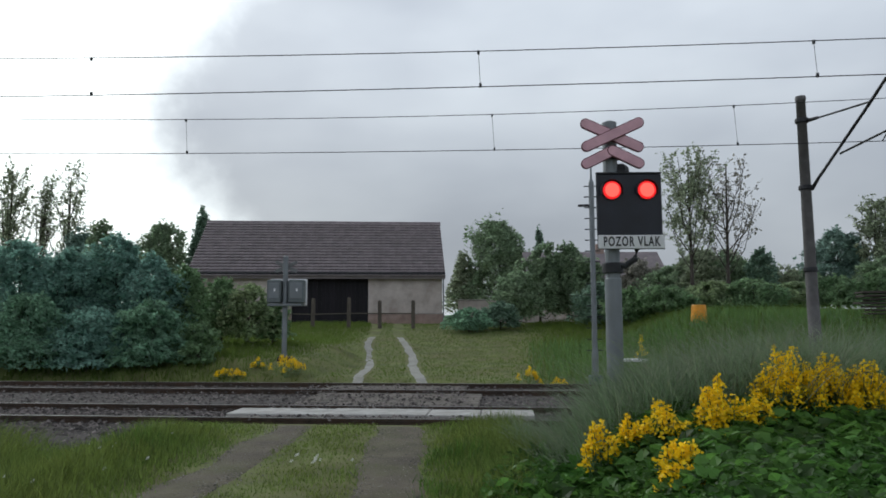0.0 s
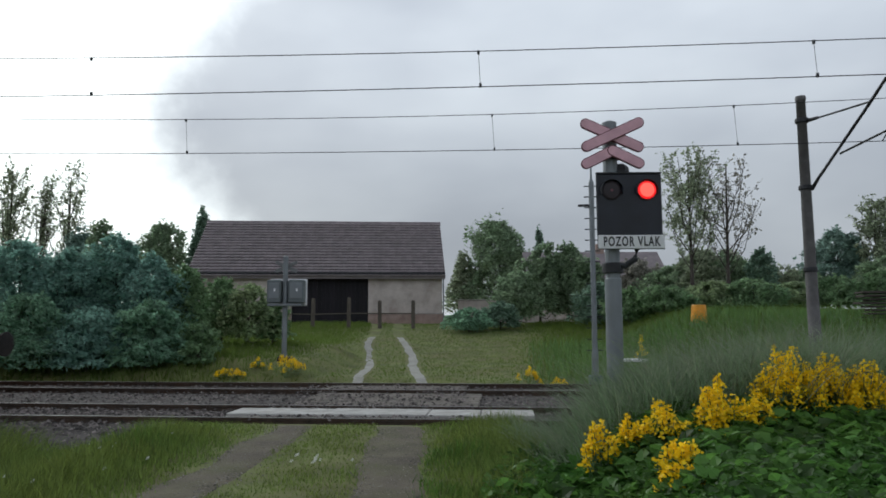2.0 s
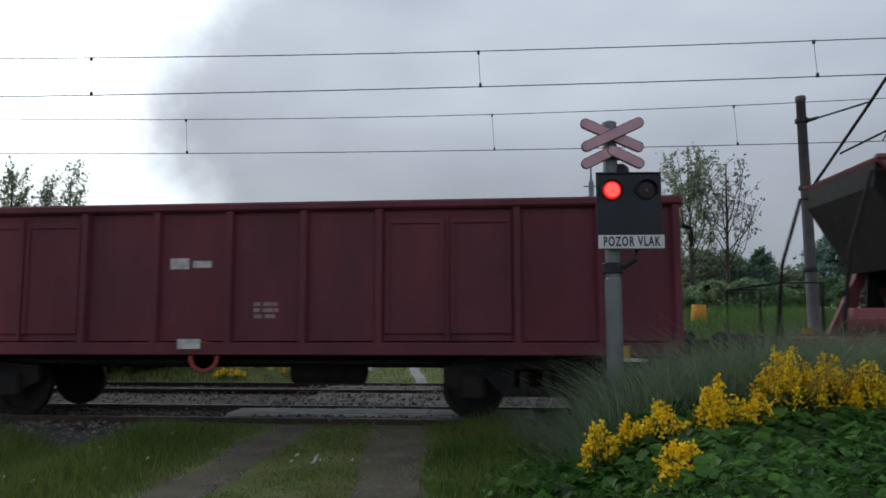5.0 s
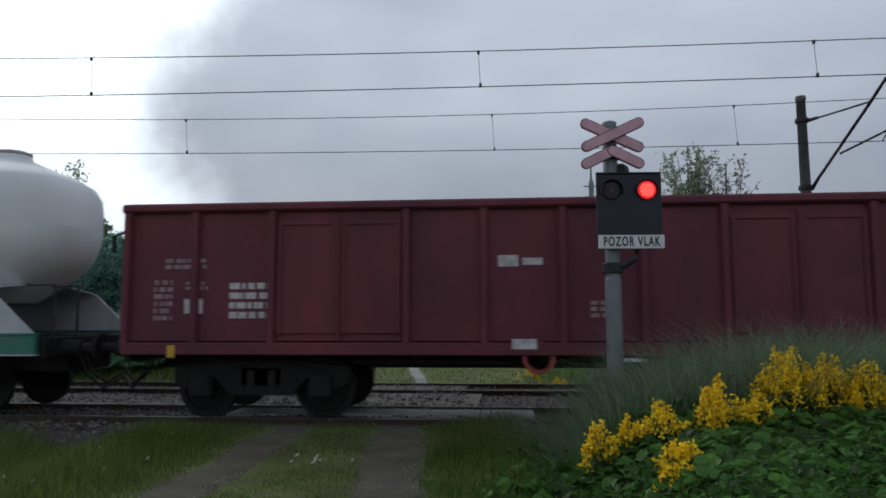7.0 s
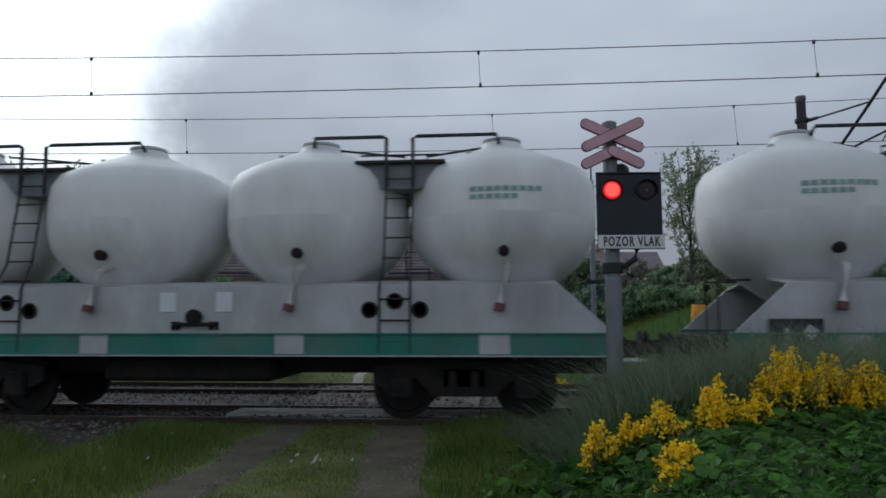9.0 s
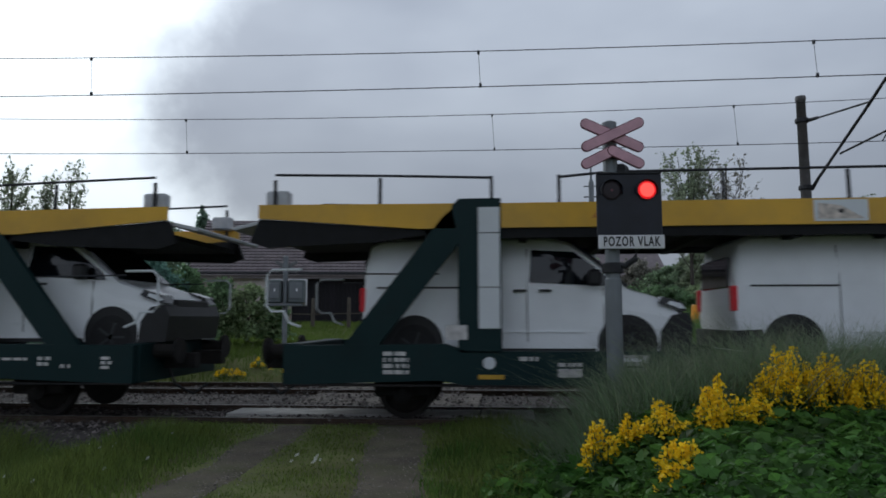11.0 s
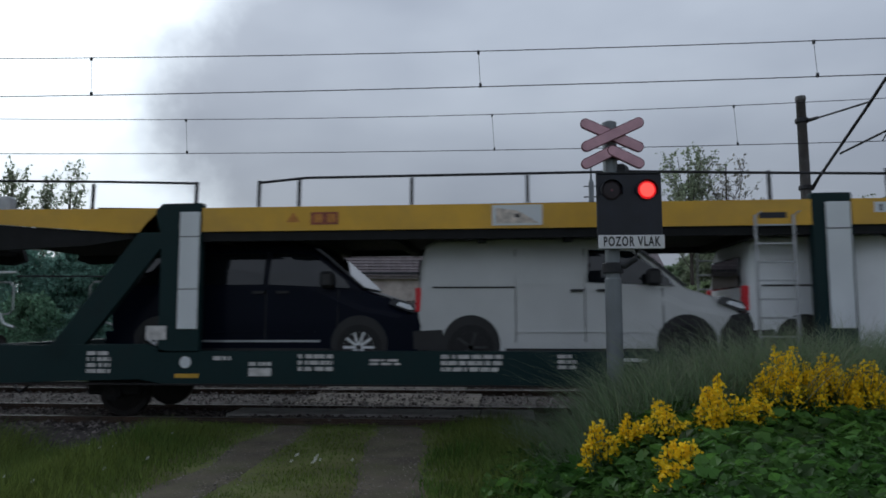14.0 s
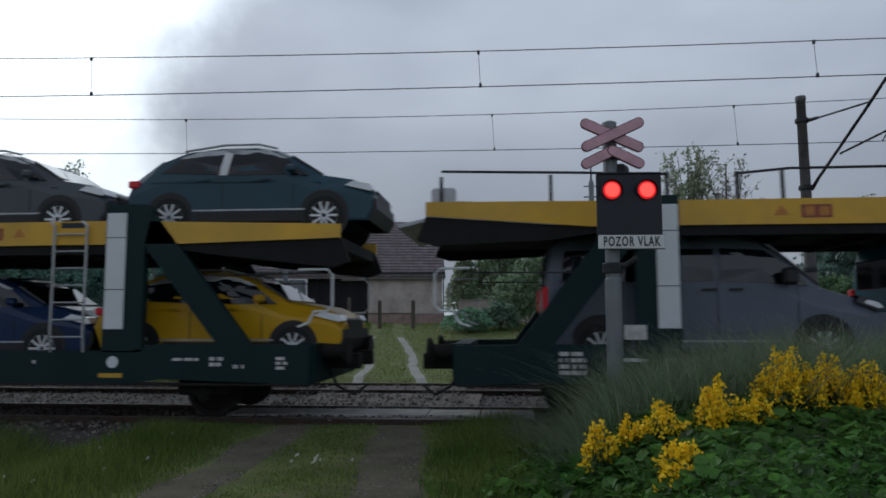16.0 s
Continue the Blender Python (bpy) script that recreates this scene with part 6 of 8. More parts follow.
# ---- self-discharging hopper wagon ----
def hopper_wagon():
    t = thing("hopper_wagon", pose(0, 0, 0), "brown-red ballast hopper wagon with sloping bin and pale chutes", "freight wagon", "hopper wagons")
    bin_ = B()
    def ring(z, hl, hw):
        return [(-hl, -hw, z), (hl, -hw, z), (hl, hw, z), (-hl, hw, z)]
    loft(bin_, [ring(2.52, 2.98, 1.42), ring(2.60, 3.02, 1.44), ring(3.66, 3.90, 1.20), ring(3.70, 3.92, 1.20)])
    part("bin", bin_, M["hopper_red"], t)
    for sx in (-1, 1):
        ends = prism(B(), [(sx * 3.02, 2.55), (sx * 3.90, 3.65), (sx * 3.94, 3.3), (sx * 3.3, 2.2), (sx * 3.0, 2.2)], -1.1, 1.1)
        part("bin_end", ends, M["under"], t)
    for s in (-1, 1):
        part("top_rim", box(B(), -3.94, 3.94, min(s * 1.15, s * 1.24), max(s * 1.15, s * 1.24), 3.66, 3.73, 0.015), M["hopper_red"], t)
        part("bin_shoulder", box(B(), -3.05, 3.05, min(s * 1.38, s * 1.46), max(s * 1.38, s * 1.46), 2.49, 2.58, 0.02), M["hopper_red"], t)
        lo = B()
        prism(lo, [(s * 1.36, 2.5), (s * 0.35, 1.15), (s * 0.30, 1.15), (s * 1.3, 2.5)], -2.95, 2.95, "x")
        # hopper red taken far down: shade of the recess is in this colour
        part("slope_sheet", lo, material("slope_sheet_shaded", (0.085, 0.030, 0.030), 0.8, 0, 2, 0.3, 0.1), t, "sloping floor sheet, colour darkened for shade under the bin")
        part("post", box(B(), -0.22, 0.22, min(s * 1.3, s * 1.42), max(s * 1.3, s * 1.42), 1.2, 2.5, 0.02), M["hopper_red"], t)
        for sx in (-1, 1):
            # end panel in four pieces round its opening
            def slab(nm, pts, mat, lab=""):
                return part(nm, prism(B(), pts, min(s * 1.33, s * 1.42), max(s * 1.33, s * 1.42)), mat, t, lab)
            slab("end_panel", [(sx * 1.78, 1.2), (sx * 1.78, 2.22), (sx * 2.35, 2.22), (sx * 2.35, 1.2)], M["hopper_red"])
            slab("end_panel", [(sx * 2.351, 1.2), (sx * 2.351, 1.52), (sx * 3.3, 1.52), (sx * 3.42, 1.2)], M["hopper_red"])
            slab("end_panel", [(sx * 2.351, 1.75), (sx * 2.351, 2.5), (sx * 3.1, 2.5), (sx * 2.95, 2.05), (sx * 2.75, 2.05)], M["hopper_red"])
            slab("end_panel", [(sx * 2.952, 2.05), (sx * 3.05, 2.3), (sx * 3.6, 1.2), (sx * 3.421, 1.2), (sx * 3.12, 1.52), (sx * 3.05, 1.9)], M["hopper_red"])
            # black plate added behind the opening to give the hole its shade
            part("inner_plate", prism(B(), [(sx * 2.2, 1.3), (sx * 2.2, 2.4), (sx * 3.1, 2.4), (sx * 3.2, 1.3)], min(s * 0.9, s * 0.95), max(s * 0.9, s * 0.95)), M["under"], t, "dark plate standing in for shade inside the opening")
            plate_mark(t, sx * 3.92, 1.17, 0.22, 0.24, s * 1.43, M["yellow_paint"], "jack_mark")
        part("hand_pipe", tube(B(), [(-3.1, s * 1.46, 1.76), (3.1, s * 1.46, 1.76)], 0.028, 6), RUST_PIPE, t)
        part("sill", box(B(), -5.4, 5.4, min(s * 1.26, s * 1.42), max(s * 1.26, s * 1.42), 0.98, 1.2, 0.02), M["hopper_red"], t)
        for c in (-1.0, 1.0):
            part("chute", prism(B(), [(s * 0.95, 0.98), (s * 1.3, 0.45), (s * 1.26, 0.43), (s * 0.90, 0.98)], c - 0.75, c + 0.75, "x"), M["chute"], t, "worn pale steel chute")
            for k in range(4):
                part("chute_rib", prism(B(), [(s * 0.96, 0.98), (s * 1.31, 0.45), (s * 1.34, 0.45), (s * 1.0, 0.98)], c - 0.7 + k * 0.45, c - 0.66 + k * 0.45, "x"), M["chute"], t)
        marks(t, s * 1.375, [(0.13, 2.93, 0.6, 0.16, 2)], M["mark"])
        marks(t, s * 1.425, [(0.45, 2.72, 0.7, 0.16, 2)], M["mark"])
        marks(t, s * 1.423, [(-2.9, 1.42, 0.7, 0.3, 3), (-1.5, 1.1, 1.1, 0.09, 1), (1.9, 1.1, 0.5, 0.08, 1), (3.1, 1.09, 0.5, 0.08, 1), (-0.6, 1.1, 0.3, 0.08, 1)], M["mark"])
        plate_mark(t, -2.6, 1.13, 0.28, 0.2, s * 1.425, M["mark"], "label_plate")
        plate_mark(t, 2.42, 1.43, 0.18, 0.18, s * 1.425, M["mark"], "label_plate")
    for sx in (-1, 1):
        part("platform", box(B(), min(sx * 3.5, sx * 5.4), max(sx * 3.5, sx * 5.4), -1.3, 1.3, 1.08, 1.16), M["hopper_red"], t)
        part("headstock", box(B(), min(sx * 5.3, sx * 5.42), max(sx * 5.3, sx * 5.42), -1.35, 1.35, 0.85, 1.22, 0.02), M["under"], t)
        for y in (-1.2, 1.2):
            part("ladder_rail", tube(B(), [(sx * 3.86, y, 3.5), (sx * 4.0, y, 3.5), (sx * 4.35, y, 2.4), (sx * 4.5, y, 1.15)], 0.03, 6), M["under"], t)
            part("end_rail", tube(B(), [(sx * 4.75, y, 1.15), (sx * 4.75, y, 1.95), (sx * 5.3, y, 1.95), (sx * 5.3, y, 1.15)], 0.022, 6), M["under"], t)
        part("end_rail", tube(B(), [(sx * 5.3, -1.2, 1.95), (sx * 5.3, 1.2, 1.95)], 0.022, 6), M["under"], t)
        part("air_cylinder", lathe(B(), [(0.05, -0.32), (0.16, -0.28), (0.16, 0.28), (0.05, 0.32)], 14, (sx * 4.0, -0.95, 1.45), "x"), M["hopper_red"], t)
        part("end_strut", tube(B(), [(sx * 3.3, -0.8, 2.3), (sx * 3.9, -0.8, 1.16)], 0.05, 6), M["hopper_red"], t)
        buffers(t, sx * 5.42, sx)
        bogie(t, sx * 3.7)
    part("centre_sill", box(B(), -5.3, 5.3, -0.3, 0.3, 0.75, 1.08), M["under"], t)
    return t


# ---- cement silo wagon ----
def silo_wagon():
    t = thing("cement_silo_wagon", pose(0, 0, 0), "off-white four-silo cement wagon on a grey and green frame", "freight wagon", "cement silo wagons")
    prof = [(0.30, 4.28), (0.32, 4.24), (0.34, 4.19), (0.72, 4.03), (1.10, 3.87), (1.33, 3.74), (1.44, 3.56), (1.467, 3.34), (1.465, 2.98), (1.445, 2.78), (1.37, 2.54), (1.22, 2.32), (0.95, 2.08), (0.5, 1.75)]
    for i in range(4):
        x = -4.52 + 2.98 * i
        sl_ = part("silo", lathe(B(), prof[:8] + [(1.467, 3.02), (1.465, 2.98)], 40, (x, 0, 0), "z", False), M["silo"], t, "off-white rounded silo", smooth=True)
        part("lid", lathe(B(), [(0.31, 4.29), (0.31, 4.33), (0.22, 4.36), (0.05, 4.365)], 20, (x, 0, 0)), M["silo_grey"], sl_)
        part("lower_cone", lathe(B(), [(1.465, 2.98), (1.463, 2.94)] + prof[9:], 40, (x, 0, 0), "z", False), M["silo_low"], sl_, "cement-stained lower cone", smooth=True)
        for s in (-1, 1):
            part("valve", lathe(B(), [(0.075, s * 1.28), (0.08, s * 1.40), (0.03, s * 1.42)], 12, (x + 0.02, 0, 2.42), "y"), M["under"], sl_)
            part("outlet_pipe", tube(B(), [(x + 0.1, s * 1.15, 2.26), (x + 0.07, s * 1.44, 2.16), (x - 0.04, s * 1.50, 1.66)], 0.055, 10), M["pipe_pale"], sl_)
            part("pipe_cap", tube(B(), [(x - 0.035, s * 1.50, 1.68), (x - 0.055, s * 1.51, 1.58)], 0.075, 10), material("cap_dull_red", (0.14, 0.05, 0.05), 0.6), sl_)
            part("hatch_bolt", lathe(B(), [(0.05, 3.93), (0.05, 4.06), (0.02, 4.07)], 8, (x - 0.5, s * 0.5, 0)), M["silo_grey"], sl_)
    for s in (-1, 1):
        part("skirt", prism(B(), [(-5.95, 1.26), (-5.2, 1.95), (5.2, 1.95), (5.95, 1.26)], min(s * 1.36, s * 1.41), max(s * 1.36, s * 1.41)), M["silo_grey"], t, "cement-stained grey skirt")
        part("skirt_top", prism(B(), [(s * 1.40, 1.95), (s * 1.41, 1.93), (s * 0.6, 2.02), (s * 0.6, 2.05)], -5.2, 5.2, "x"), M["silo_grey"], t)
        gs = part("green_sill", box(B(), -6.0, 6.0, min(s * 1.34, s * 1.45), max(s * 1.34, s * 1.45), 0.96, 1.26, 0.015), M["green_sill"], t, "dark green side sill")
        part("sill_flange", box(B(), -6.0, 6.0, min(s * 1.33, s * 1.48), max(s * 1.33, s * 1.48), 1.25, 1.275), M["green_sill"], gs)
        part("sill_flange", box(B(), -6.0, 6.0, min(s * 1.33, s * 1.47), max(s * 1.33, s * 1.47), 0.945, 0.965), M["silo_grey"], gs)
        for i in range(4):
            x = -4.4 + 2.9 * i
            plate_mark(t, x, 1.15, 0.42, 0.34, s * 1.451, M["silo_grey"], "cement_stain")
        for c in (-2.9, 2.9):
            for o, zz in ((-0.36, 1.6), (0.0, 1.72), (0.36, 1.6)):
                part("port", lathe(B(), [(0.11, s * 1.40), (0.12, s * 1.43), (0.09, s * 1.44), (0.085, s * 1.41)], 14, (c + o, 0, zz), "y"), M["under"], t)
            for o in (-0.22, 0.22):
                part("ladder_rail", tube(B(), [(c + o, s * 1.44, 1.0), (c + o, s * 1.44, 1.9), (c + o * 0.9, s * 1.2, 2.3), (c + o * 0.9, s * 0.95, 3.72)], 0.018, 5), M["rail_dark"], t)
            for k in range(9):
                zz = 1.15 + 0.3 * k
                yy = 1.44 if zz < 1.9 else 1.2 - (zz - 2.3) * 0.17
                part("rung", tube(B(), [(c - 0.22, s * yy, zz), (c + 0.22, s * yy, zz)], 0.013, 5), M["rail_dark"], t)
        part("centre_valve", lathe(B(), [(0.1, s * 1.40), (0.12, s * 1.5), (0.05, s * 1.52)], 14, (0.0, 0, 1.5), "y"), M["under"], t)
        part("valve_handle", tube(B(), [(-0.3, s * 1.48, 1.4), (0.3, s * 1.48, 1.4)], 0.03, 6), M["under"], t)
        for x in (-0.42, 0.42):
            plate_mark(t, x, 1.72, 0.24, 0.28, s * 1.412, M["carrier_white"], "label_plate")
        part("dark_panel", box(B(), -5.5, -4.8, min(s * 1.412, s * 1.47), max(s * 1.412, s * 1.47), 0.98, 1.46, 0.01), M["board_black"], t, "black data panel")
        for zz in (1.1, 1.2, 1.3):
            plate_mark(t, -5.28, zz, 0.06, 0.06, s * 1.472, M["mark"], "data_mark")
        part("data_mark", box(B(), -5.05, -4.9, min(s * 1.472, s * 1.478), max(s * 1.472, s * 1.478), 1.2, 1.36, 0.0, Matrix.Rotation(0.6, 3, "Y")), M["mark"], t)
        part("jack_mark", box(B(), -4.75, -4.6, min(s * 1.45, s * 1.47), max(s * 1.45, s * 1.47), 0.86, 1.0, 0.01), M["yellow_paint"], t)
        for i, x in enumerate((-4.52, 4.42)):
            rg = random.Random(40 + i)
            # lettering too small to read, wrapped on the silo as short bars
            for row_, (zz, n_) in enumerate(((3.30, 9), (3.19, 6))):
                for k in range(n_):
                    a = radians(90 * s) + s * radians((k - 4.5 + 3 * row_) * 4.6)
                    bx_, by_ = x + 1.468 * math.cos(a), 1.468 * math.sin(a)
                    part("letter_bar", box(B(), bx_ - 0.045, bx_ + 0.045, by_ - 0.006, by_ + 0.006, zz - 0.035, zz + 0.035, 0, Matrix.Rotation(a + math.pi / 2, 3, "Z")), M["teal_mark"], t)
    for s in (-1, 1):
        a = radians(-52 if s < 0 else 52)
        turn = Matrix.Rotation(a + math.pi / 2, 3, "Z")
        px_, py_ = -4.52 + 1.475 * math.cos(a), 1.475 * math.sin(a)
        pl = part("hazard_placard", box(B(), px_ - 0.13, px_ + 0.13, py_ - 0.008, py_ + 0.008, 2.98, 3.40, 0, turn), M["warn"], t, "dark red and green placard")
        part("placard_top", box(B(), px_ - 0.131, px_ + 0.131, py_ - 0.012, py_ + 0.012, 3.22, 3.38, 0, turn), M["green_sill"], pl)
        part("placard_tip", box(B(), px_ - 0.07, px_ + 0.07, py_ - 0.012, py_ + 0.012, 3.40, 3.52, 0, turn), M["carrier_white"], pl)
        for x in (-0.32, -0.24, 0.24, 0.32):
            part("tap", box(B(), x - 0.025, x + 0.025, min(s * 1.41, s * 1.46), max(s * 1.41, s * 1.46), 1.32, 1.44, 0.008), M["under"], t)
        for x in (-4.5, -1.5, 1.5, 4.45):
            part("weld_seam", box(B(), x + 0.7, x + 0.715, min(s * 1.409, s * 1.414), max(s * 1.409, s * 1.414), 1.28, 1.93), M["pipe_pale"], t)
    for c in (-2.9, 2.9):
        part("catwalk", prism(B(), [(c - 0.62, 3.80), (c + 0.62, 3.80), (c + 0.32, 3.42), (c - 0.32, 3.42)], -0.9, 0.9), M["post_grey"], t, "grey catwalk trough between silos")
        part("catwalk_deck", box(B(), c - 0.68, c + 0.68, -1.0, 1.0, 3.80, 3.84), M["rail_dark"], t)
        for o in (-0.2, 0.2):
            part("guard_rail", tube(B(), [(c + o, -1.0, 3.42), (c + o, -1.0, 4.17), (c + o * 1.3, -0.98, 4.20), (c + o * 7.2, -0.45, 4.34), (c + o * 7.4, -0.35, 4.22)], 0.030, 6), M["rail_dark"], t)
            part("guard_rail", tube(B(), [(c + o, 0.95, 3.84), (c + o, 0.95, 4.33), (c + o * 7.2, 0.4, 4.36)], 0.022, 6), M["rail_dark"], t)
        for s in (-1, 1):
            part("platform_rail", tube(B(), [(c - 0.6, s * 0.95, 3.92), (c + 0.6, s * 0.95, 3.92)], 0.016, 5), M["rail_dark"], t)
    for sx in (-1, 1):
        part("end_platform", box(B(), min(sx * 5.9, sx * 6.1), max(sx * 5.9, sx * 6.1), -1.35, 1.35, 0.9, 1.22, 0.02), M["under"], t)
        for y in (-1.1, -0.5):
            part("end_rail", tube(B(), [(sx * 6.05, y, 1.2), (sx * 6.05, y, 2.0), (sx * 5.6, y, 2.0)], 0.02, 6), M["rail_dark"], t)
        buffers(t, sx * 6.1, sx)
        bogie(t, sx * 3.85)
    part("centre_sill", box(B(), -6.0, 6.0, -0.6, 0.6, 0.66, 1.24), M["under"], t)
    part("brake_gear", box(B(), -1.6, 1.0, -1.0, 1.0, 0.55, 0.9, 0.05), M["under"], t)
    return t


# ---- double-deck car carrier, two halves on four axles ----
def car_carrier(end_down=False):
    t = thing("car_carrier_wagon", pose(0, 0, 0), "dark green car carrier wagon with yellow upper deck", "freight wagon", "car carrier wagons")
    low = -0.17 if end_down else 0.0
    raised = 0.09 if end_down else 0.0
    G, Y_, K = M["carrier_green"], M["carrier_yellow"], M["deck_dark"]
    for h in (-1, 1):
        def bx(nm, x0, x1, y0, y1, z0, z1, mat, bev=0.01, par=t, lab=""):
            return part(nm, box(B(), min(h * x0, h * x1), max(h * x0, h * x1), y0, y1, z0, z1, bev), mat, par, lab)
        def pr(nm, pts, y0, y1, mat, par=t, lab=""):
            return part(nm, prism(B(), [(h * a, b) for a, b in pts], y0, y1), mat, par, lab)
        bx("lower_deck", 0.7, 13.1, -1.3, 1.3, 0.62, 0.71, K)
        bx("axle_hump", 10.8, 13.2, -1.3, 1.3, 0.71, 0.86, K)
        bx("end_beam", 13.0, 13.25, -1.35, 1.35, 0.55, 1.12, G)
        for y in (-0.5, 0.5):
            bx("drawbar", 13.2, 13.75, y - 0.1, y + 0.1, 0.72, 0.95, M["under"])
        part("buffer", lathe(B(), [(0.12, h * 13.2), (0.1, h * 13.55), (0.2, h * 13.6), (0.2, h * 13.65)], 14, (0, -0.875, 1.0), "x"), M["under"], t)
        part("buffer", lathe(B(), [(0.12, h * 13.2), (0.1, h * 13.55), (0.2, h * 13.6), (0.2, h * 13.65)], 14, (0, 0.875, 1.0), "x"), M["under"], t)
        part("brake_hose", tube(B(), [(h * 13.2, -0.4, 0.8), (h * 13.35, -0.4, 0.45), (h * 13.6, -0.3, 0.3), (h * 13.8, -0.2, 0.45)], 0.024, 6), M["trim_black"], t)
        for s in (-1, 1):
            ya, yb = (s * 1.32, s * 1.45) if s > 0 else (s * 1.45, s * 1.32)
            pr("side_sill", [(0.75, 0.62), (1.2, 0.55), (10.6, 0.55), (11.0, 0.62), (13.2, 0.55), (13.2, 1.10), (10.9, 1.12), (10.6, 1.02), (1.9, 1.02), (1.6, 1.08), (0.75, 1.06)], ya, yb, G)
            bx("sill_edge", 0.75, 13.2, min(s * 1.30, s * 1.47), max(s * 1.30, s * 1.47), 0.535, 0.56, M["under"], 0)
            # inner portal
            bx("pillar", 1.06, 1.60, ya, yb, 1.0, 3.16, G, 0.02)
            wp = bx("reflector_panel", 1.10, 1.42, min(s * 1.45, s * 1.475), max(s * 1.45, s * 1.475), 1.33, 3.03, M["carrier_white"], 0.008, t, "white reflective panel")
            bx("panel_joint", 1.10, 1.42, min(s * 1.475, s * 1.478), max(s * 1.475, s * 1.478), 2.66, 2.675, M["rail_dark"], 0, wp)
            # outer portal with brace
            pr("pillar", [(10.12, 1.0), (10.12, 3.16), (10.72, 3.16), (10.82, 3.05), (10.72, 2.6), (10.72, 1.0)], ya, yb, G)
            pr("brace", [(10.7, 3.12), (10.95, 2.9), (12.35, 1.1), (11.85, 1.1), (10.7, 2.55)], ya + 0.01, yb - 0.01, G)
            wp = bx("reflector_panel", 10.14, 10.44, min(s * 1.45, s * 1.475), max(s * 1.45, s * 1.475), 1.33, 3.03, M["carrier_white"], 0.008, t, "white reflective panel")
            for zz in (1.9, 2.66):
                bx("panel_joint", 10.14, 10.44, min(s * 1.475, s * 1.478), max(s * 1.475, s * 1.478), zz, zz + 0.012, M["rail_dark"], 0, wp)
            # upper deck
            drop = 0.12 if end_down else 0.0
            pr("deck_beam", [(a_, b_ + low) for a_, b_ in ((0.18, 2.80), (0.45, 2.72), (10.2, 2.74), (11.3, 2.74), (13.62, 2.92 - drop), (13.62, 3.12 - drop), (10.2, 3.09), (0.18, 3.07))], min(s * 1.38, s * 1.44), max(s * 1.38, s * 1.44), Y_, t, "yellow deck side beam")
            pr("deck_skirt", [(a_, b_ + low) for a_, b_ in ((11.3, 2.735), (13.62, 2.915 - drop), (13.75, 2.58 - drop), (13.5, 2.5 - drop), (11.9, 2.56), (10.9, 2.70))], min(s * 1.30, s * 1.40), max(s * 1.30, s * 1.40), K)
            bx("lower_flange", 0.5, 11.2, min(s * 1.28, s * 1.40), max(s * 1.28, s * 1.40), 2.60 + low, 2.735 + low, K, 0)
            # railing
            zr, zb = 3.52, 3.08
            if not end_down:
                part("hand_rail", tube(B(), [(h * 0.55, s * 1.36, zr - 0.10), (h * 2.1, s * 1.36, zr - 0.06), (h * 4.0, s * 1.36, zr), (h * 8.6, s * 1.36, zr), (h * 9.3, s * 1.36, zr - 0.06)], 0.02, 6), M["rail_dark"], t)
                part("hand_rail", tube(B(), [(h * 10.25, s * 1.36, zr - 0.05), (h * 11.6, s * 1.36, zr), (h * 13.4, s * 1.36, zr + 0.05)], 0.02, 6), M["rail_dark"], t)
                for x in (0.55, 2.1, 3.75, 5.4, 7.05, 8.7, 9.3, 10.25, 11.85, 13.4):
                    part("rail_post", tube(B(), [(h * x, s * 1.38, zb - 0.1), (h * x, s * 1.36, zr - 0.03)], 0.028, 6), M["rail_dark"], t)
            # ladders
            for lx in ((9.35,) if h > 0 else (1.85,)):
                for x in (lx, lx + 0.5):
                    part("ladder_rail", tube(B(), [(h * x, s * 1.46, 1.0), (h * x, s * 1.49, 1.3), (h * x, s * 1.49, 2.85), (h * (x - 0.12), s * 1.42, 2.92)], 0.02, 6), M["galv"], t)
                for k in range(7):
                    part("ladder_rung", tube(B(), [(h * lx, s * 1.49, 1.22 + 0.25 * k), (h * (lx + 0.5), s * 1.49, 1.22 + 0.25 * k)], 0.014, 5), M["galv"], t)
                bx("ladder_slot", lx + 0.07, lx + 0.43, min(s * 1.44, s * 1.445), max(s * 1.44, s * 1.445), 2.82, 2.9, M["board_black"], 0)
            if h > 0:
                part("hand_hold", tube(B(), [(1.02, s * 1.47, 2.1), (0.86, s * 1.47, 2.1), (0.80, s * 1.47, 2.02), (0.80, s * 1.47, 1.15), (0.90, s * 1.47, 1.06)], 0.018, 6), M["galv"], t)
            for q in (0.58, 0.68):
                bx("notice_bar", q, q + 0.03, min(s * 1.446, s * 1.449), max(s * 1.446, s * 1.449), 2.9 + low, 2.99 + low, M["ink"], 0)
            # end hand holds
            part("hand_hold", tube(B(), [(h * 13.0, s * 1.36, 2.18), (h * 13.42, s * 1.36, 2.18), (h * 13.5, s * 1.36, 2.1), (h * 13.5, s * 1.36, 1.66), (h * 13.42, s * 1.36, 1.58), (h * 13.24, s * 1.36, 1.58), (h * 13.16, s * 1.36, 1.42), (h * 13.0, s * 1.36, 1.36)], 0.02, 6), M["carrier_white"], t)
            part("chain_rail", tube(B(), [(h * 11.0, s * 1.36, 2.1), (h * 13.0, s * 1.36, 2.12)], 0.012, 5), M["rail_dark"], t)
            # marks
            bx("notice", 5.2, 5.9, min(s * 1.44, s * 1.446), max(s * 1.44, s * 1.446), 2.77 + low, 3.06 + low, M["carrier_white"], 0)
